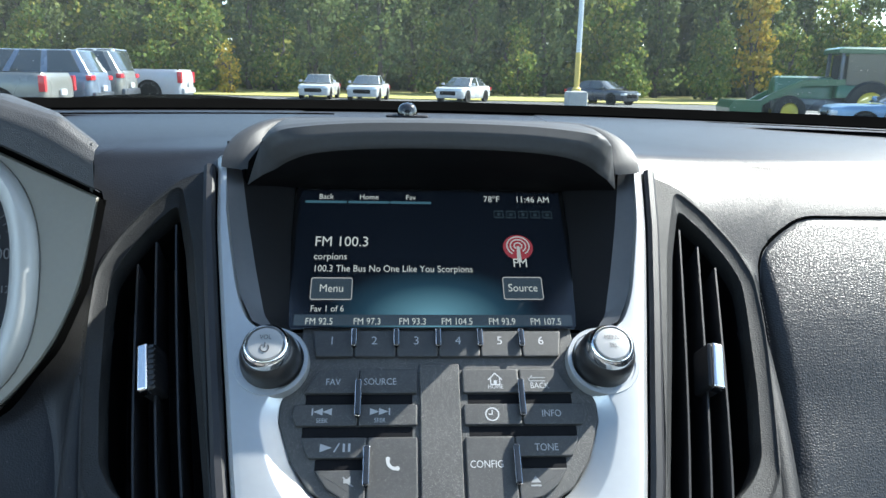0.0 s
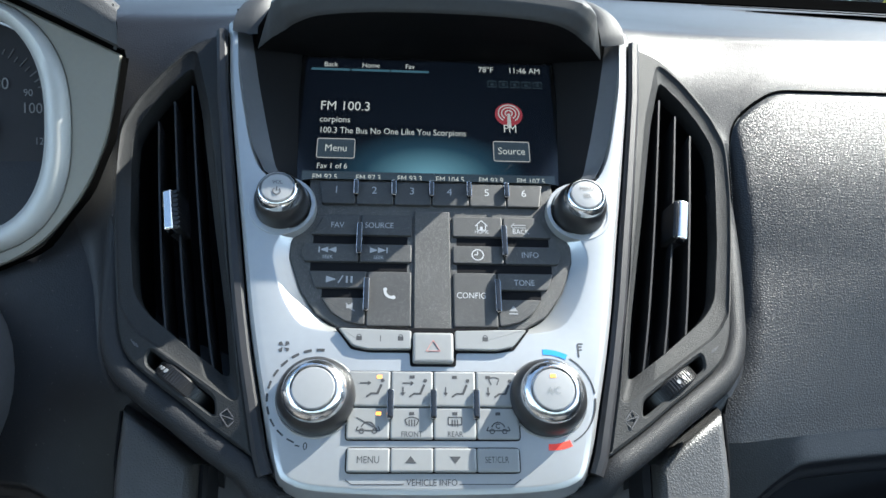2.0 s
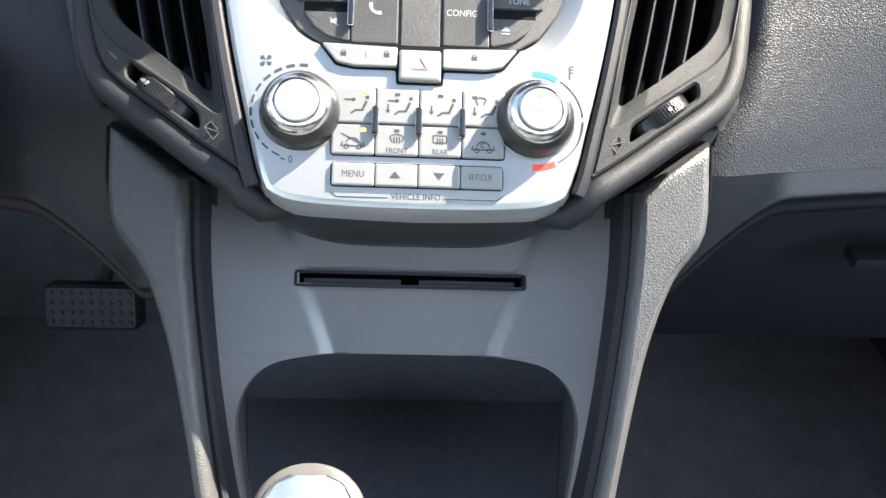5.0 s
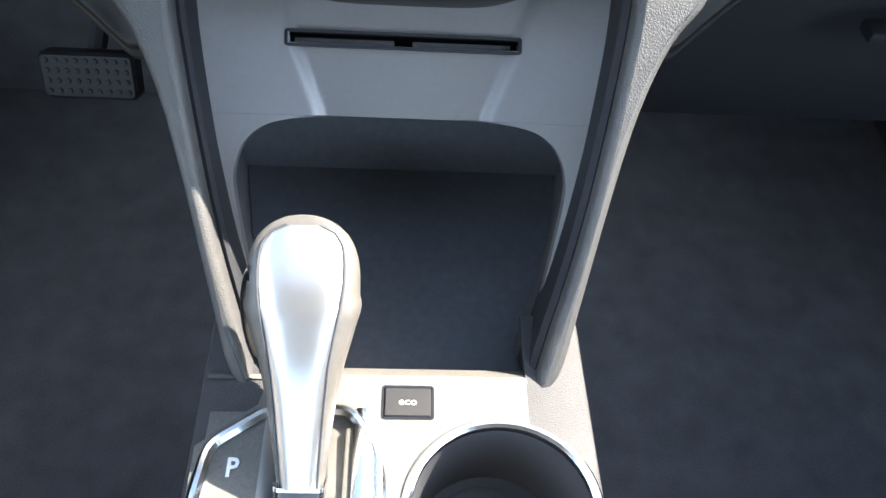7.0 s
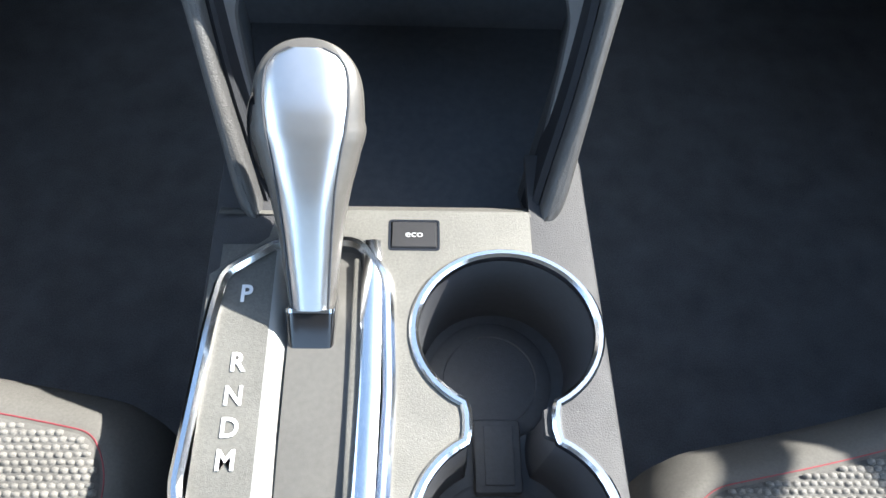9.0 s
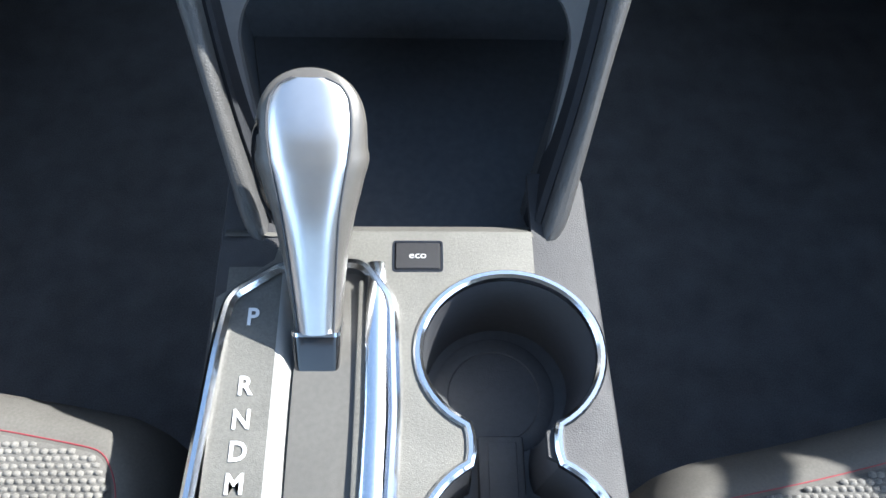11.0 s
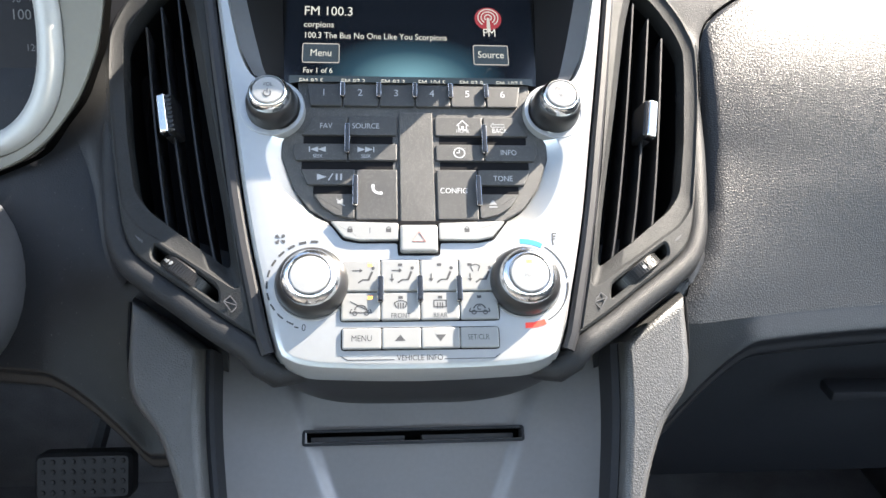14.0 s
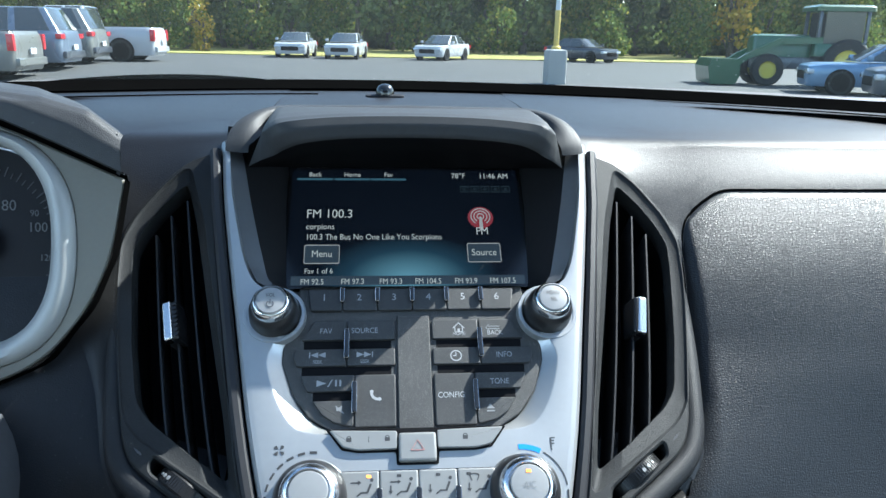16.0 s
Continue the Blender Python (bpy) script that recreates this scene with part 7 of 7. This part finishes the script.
part("roof", loft(rounded(rect(-0.80, 0.80, -1.6, 0.25), 0.18, 4), [(0, 2.42), (0, 2.55), (0.10, 2.62)]), TRACTOR_GREEN, tr)
for a in ((-0.70, -1.3, -0.1), (0.70, -1.3, -0.1)):
    part("cab_window", box(a[0] - 0.01, a[0] + 0.01, a[1], a[2], 1.42, 2.40), CARGLASS, tr)
for x in (-0.85, 0.85):
    for y, r, w in ((-0.9, 0.78, 0.42), (1.55, 0.52, 0.32)):
        s = 1 if x > 0 else -1
        t = part("wheel", lathe([(r * 0.55, -w), (r * 0.92, -w), (r, -w * 0.8), (r, -w * 0.2), (r * 0.92, 0), (r * 0.55, -0.02)], 28, ring=True), TYRE, tr, m=Matrix.Translation((x, y, r)) @ pose(0, 0, 0, 0, 90 * s))
        part("rim", lathe([(r * 0.56, -0.08), (r * 0.50, -0.05), (r * 0.3, -0.12), (0.0, -0.10)], 24), TRACTOR_YELLOW, t)
    part("loader_arm", sweep([(x * 0.75, -0.1, 1.5), (x * 0.75, 1.2, 1.45), (x * 0.75, 2.2, 0.95), (x * 0.75, 2.9, 0.45)], rect(-0.06, 0.06, -0.10, 0.10)), TRACTOR_GREEN, tr)
part("bucket", sweep([(-1.05, 3.0, 0.0), (1.05, 3.0, 0.0)], [(-0.40, 0.04), (0.40, 0.04), (0.52, 0.30), (0.50, 0.78), (0.40, 0.86), (-0.40, 0.86), (-0.52, 0.60)]), TRACTOR_GREEN, tr)

# ---- trees ----
def leaves(rnd, blobs, count, size):
    bm = bmesh.new()
    for i in range(count):
        c, r = rnd.choice(blobs)
        d = Vector((rnd.gauss(0, 1), rnd.gauss(0, 1), rnd.gauss(0, 1))).normalized() * rnd.uniform(0.55, 1.08)
        p = Vector(c) + Vector((d.x * r, d.y * r, d.z * r * 0.85))
        s = size * rnd.uniform(0.5, 1.3)
        e = Euler((rnd.uniform(0, 6.3), rnd.uniform(0, 6.3), rnd.uniform(0, 6.3))).to_matrix()
        q = [p + e @ Vector(v) * s for v in ((-0.5, -0.2, 0), (0.0, -0.42, 0.08), (0.5, -0.15, 0), (0.42, 0.25, -0.06), (0.0, 0.45, 0.05), (-0.45, 0.22, 0))]
        bm.faces.new([bm.verts.new(v) for v in q])
    return bm


def tree(seed, height, spread, low, mat, label, count=2600, size=0.34):
    rnd = random.Random(seed)
    t = thing("tree", label, "tree", group="trees of the wood")
    bend = [Vector((rnd.uniform(-0.2, 0.2) * i, rnd.uniform(-0.2, 0.2) * i, height * 0.8 * i / 5)) for i in range(6)]
    bm = bmesh.new()
    loops = [[bm.verts.new(p + Vector((math.cos(a), math.sin(a), 0)) * (0.24 * (1 - 0.8 * i / 5) + (0.08 if i == 0 else 0))) for a in np.linspace(0, 2 * math.pi, 9)[:-1]] for i, p in enumerate(bend)]
    for a, b in zip(loops, loops[1:]):
        for i in range(8):
            bm.faces.new((a[i - 1], a[i], b[i], b[i - 1]))
    part("trunk", bm, BARK, t)
    blobs = []
    for i in range(9):
        z = low + (height - low) * (0.04 + 0.9 * i / 8) + rnd.uniform(-0.4, 0.4)
        a, r = rnd.uniform(0, 6.28), spread * rnd.uniform(0.2, 0.65) * (1 - 0.45 * i / 8)
        c = Vector((math.cos(a) * r, math.sin(a) * r, z))
        blobs += [(c, spread * rnd.uniform(0.30, 0.52)), (Vector((-c.x * 0.7, -c.y * 0.9, z + rnd.uniform(-0.6, 0.6))), spread * rnd.uniform(0.24, 0.42))]
        foot = bend[min(4, i // 2)]
        part("limb", sweep([foot, foot.lerp(c, 0.5) + Vector((0, 0, 0.3)), c], circle(0.05, 6), up=(0.3, 0.9, 0.1)), BARK, t)
    part("crown", leaves(rnd, blobs, count, size), mat, t)
    return t


KINDS = [tree(11, 11.0, 3.4, 1.0, LEAF, "tall green broadleaf tree at the edge of the wood"), tree(12, 12.5, 3.0, 1.8, LEAF, "tall green broadleaf tree at the edge of the wood"),
         tree(13, 9.0, 3.6, 0.6, LEAF_Y, "yellowing broadleaf tree at the edge of the wood"), tree(14, 13.0, 3.2, 2.2, LEAF, "tall green broadleaf tree at the edge of the wood")]
BUSH = tree(15, 4.6, 2.6, 0.3, LEAF_Y, "rounded pale green bush before the wood", 2600, 0.24)
rnd = random.Random(3)
homes = []
for row, (y, step) in enumerate(((58.5, 4.6), (63.0, 4.2), (68.5, 4.8))):
    x = -62.0 + row * 1.7
    while x < 64 - row * 6:
        if not (row == 0 and rnd.random() < 0.25):
            homes.append((x + rnd.uniform(-1, 1), y + rnd.uniform(-1.5, 1.5) + 0.0015 * x * x * 0, rnd.uniform(0, 360), rnd.uniform(0.85, 1.2), rnd.choice((0, 0, 1, 1, 2, 3))))
        x += step * rnd.uniform(0.8, 1.25)
for i, (x, y, a, s, k) in enumerate(homes):
    m = pose(x, y, 0.1, 0, 0, a) @ Matrix.Scale(s * (0.6 if x > 40 else 1.0), 4)
    if i < 4:
        KINDS[i].matrix_basis = m
    else:
        copy_thing(KINDS[k], m)
BUSH.matrix_basis = pose(-13.2, 54.0, 0.1)
for x, y, a in ((-16.5, 51.5, 80), (-20.0, 52.5, 190), (-9.0, 53.0, 260), (-26.0, 52.0, 30), (9.0, 53.5, 120), (24.0, 53.0, 10), (30.0, 53.0, 200), (17.5, 54.0, 75), (3.0, 54.5, 310), (-3.5, 54.5, 20), (36.0, 52.0, 150), (43.0, 53.0, 280)):
    copy_thing(BUSH, pose(x, y + 3.0, 0.1, 0, 0, a))
gold = tree(16, 8.5, 2.6, 1.6, LEAF_GOLD, "small golden-leaved tree before the wood", 1800, 0.30)
gold.matrix_basis = pose(27.0, 55.5, 0.1)
shrub = tree(17, 2.6, 1.3, 0.2, LEAF_GOLD, "low yellow shrub at the end of a bush", 1200, 0.16)
shrub.matrix_basis = pose(-11.6, 51.5, 0.1)
wood = tagged(part("far_wood", merge(*[leaves(random.Random(40 + i), [(Vector((x, 72 + (i % 3), z)), 2.6) for x in np.linspace(-85 + 28 * i, -60 + 28 * i, 9) for z in ((1.5, 4.5, 7.5, 10.5) if x < 36 else (1.0, 2.0, 3.0, 4.0))], 6500, 1.0) for i in range(5)]), LEAF), "dense green foliage deeper in the wood", "woods", kind="stuff")
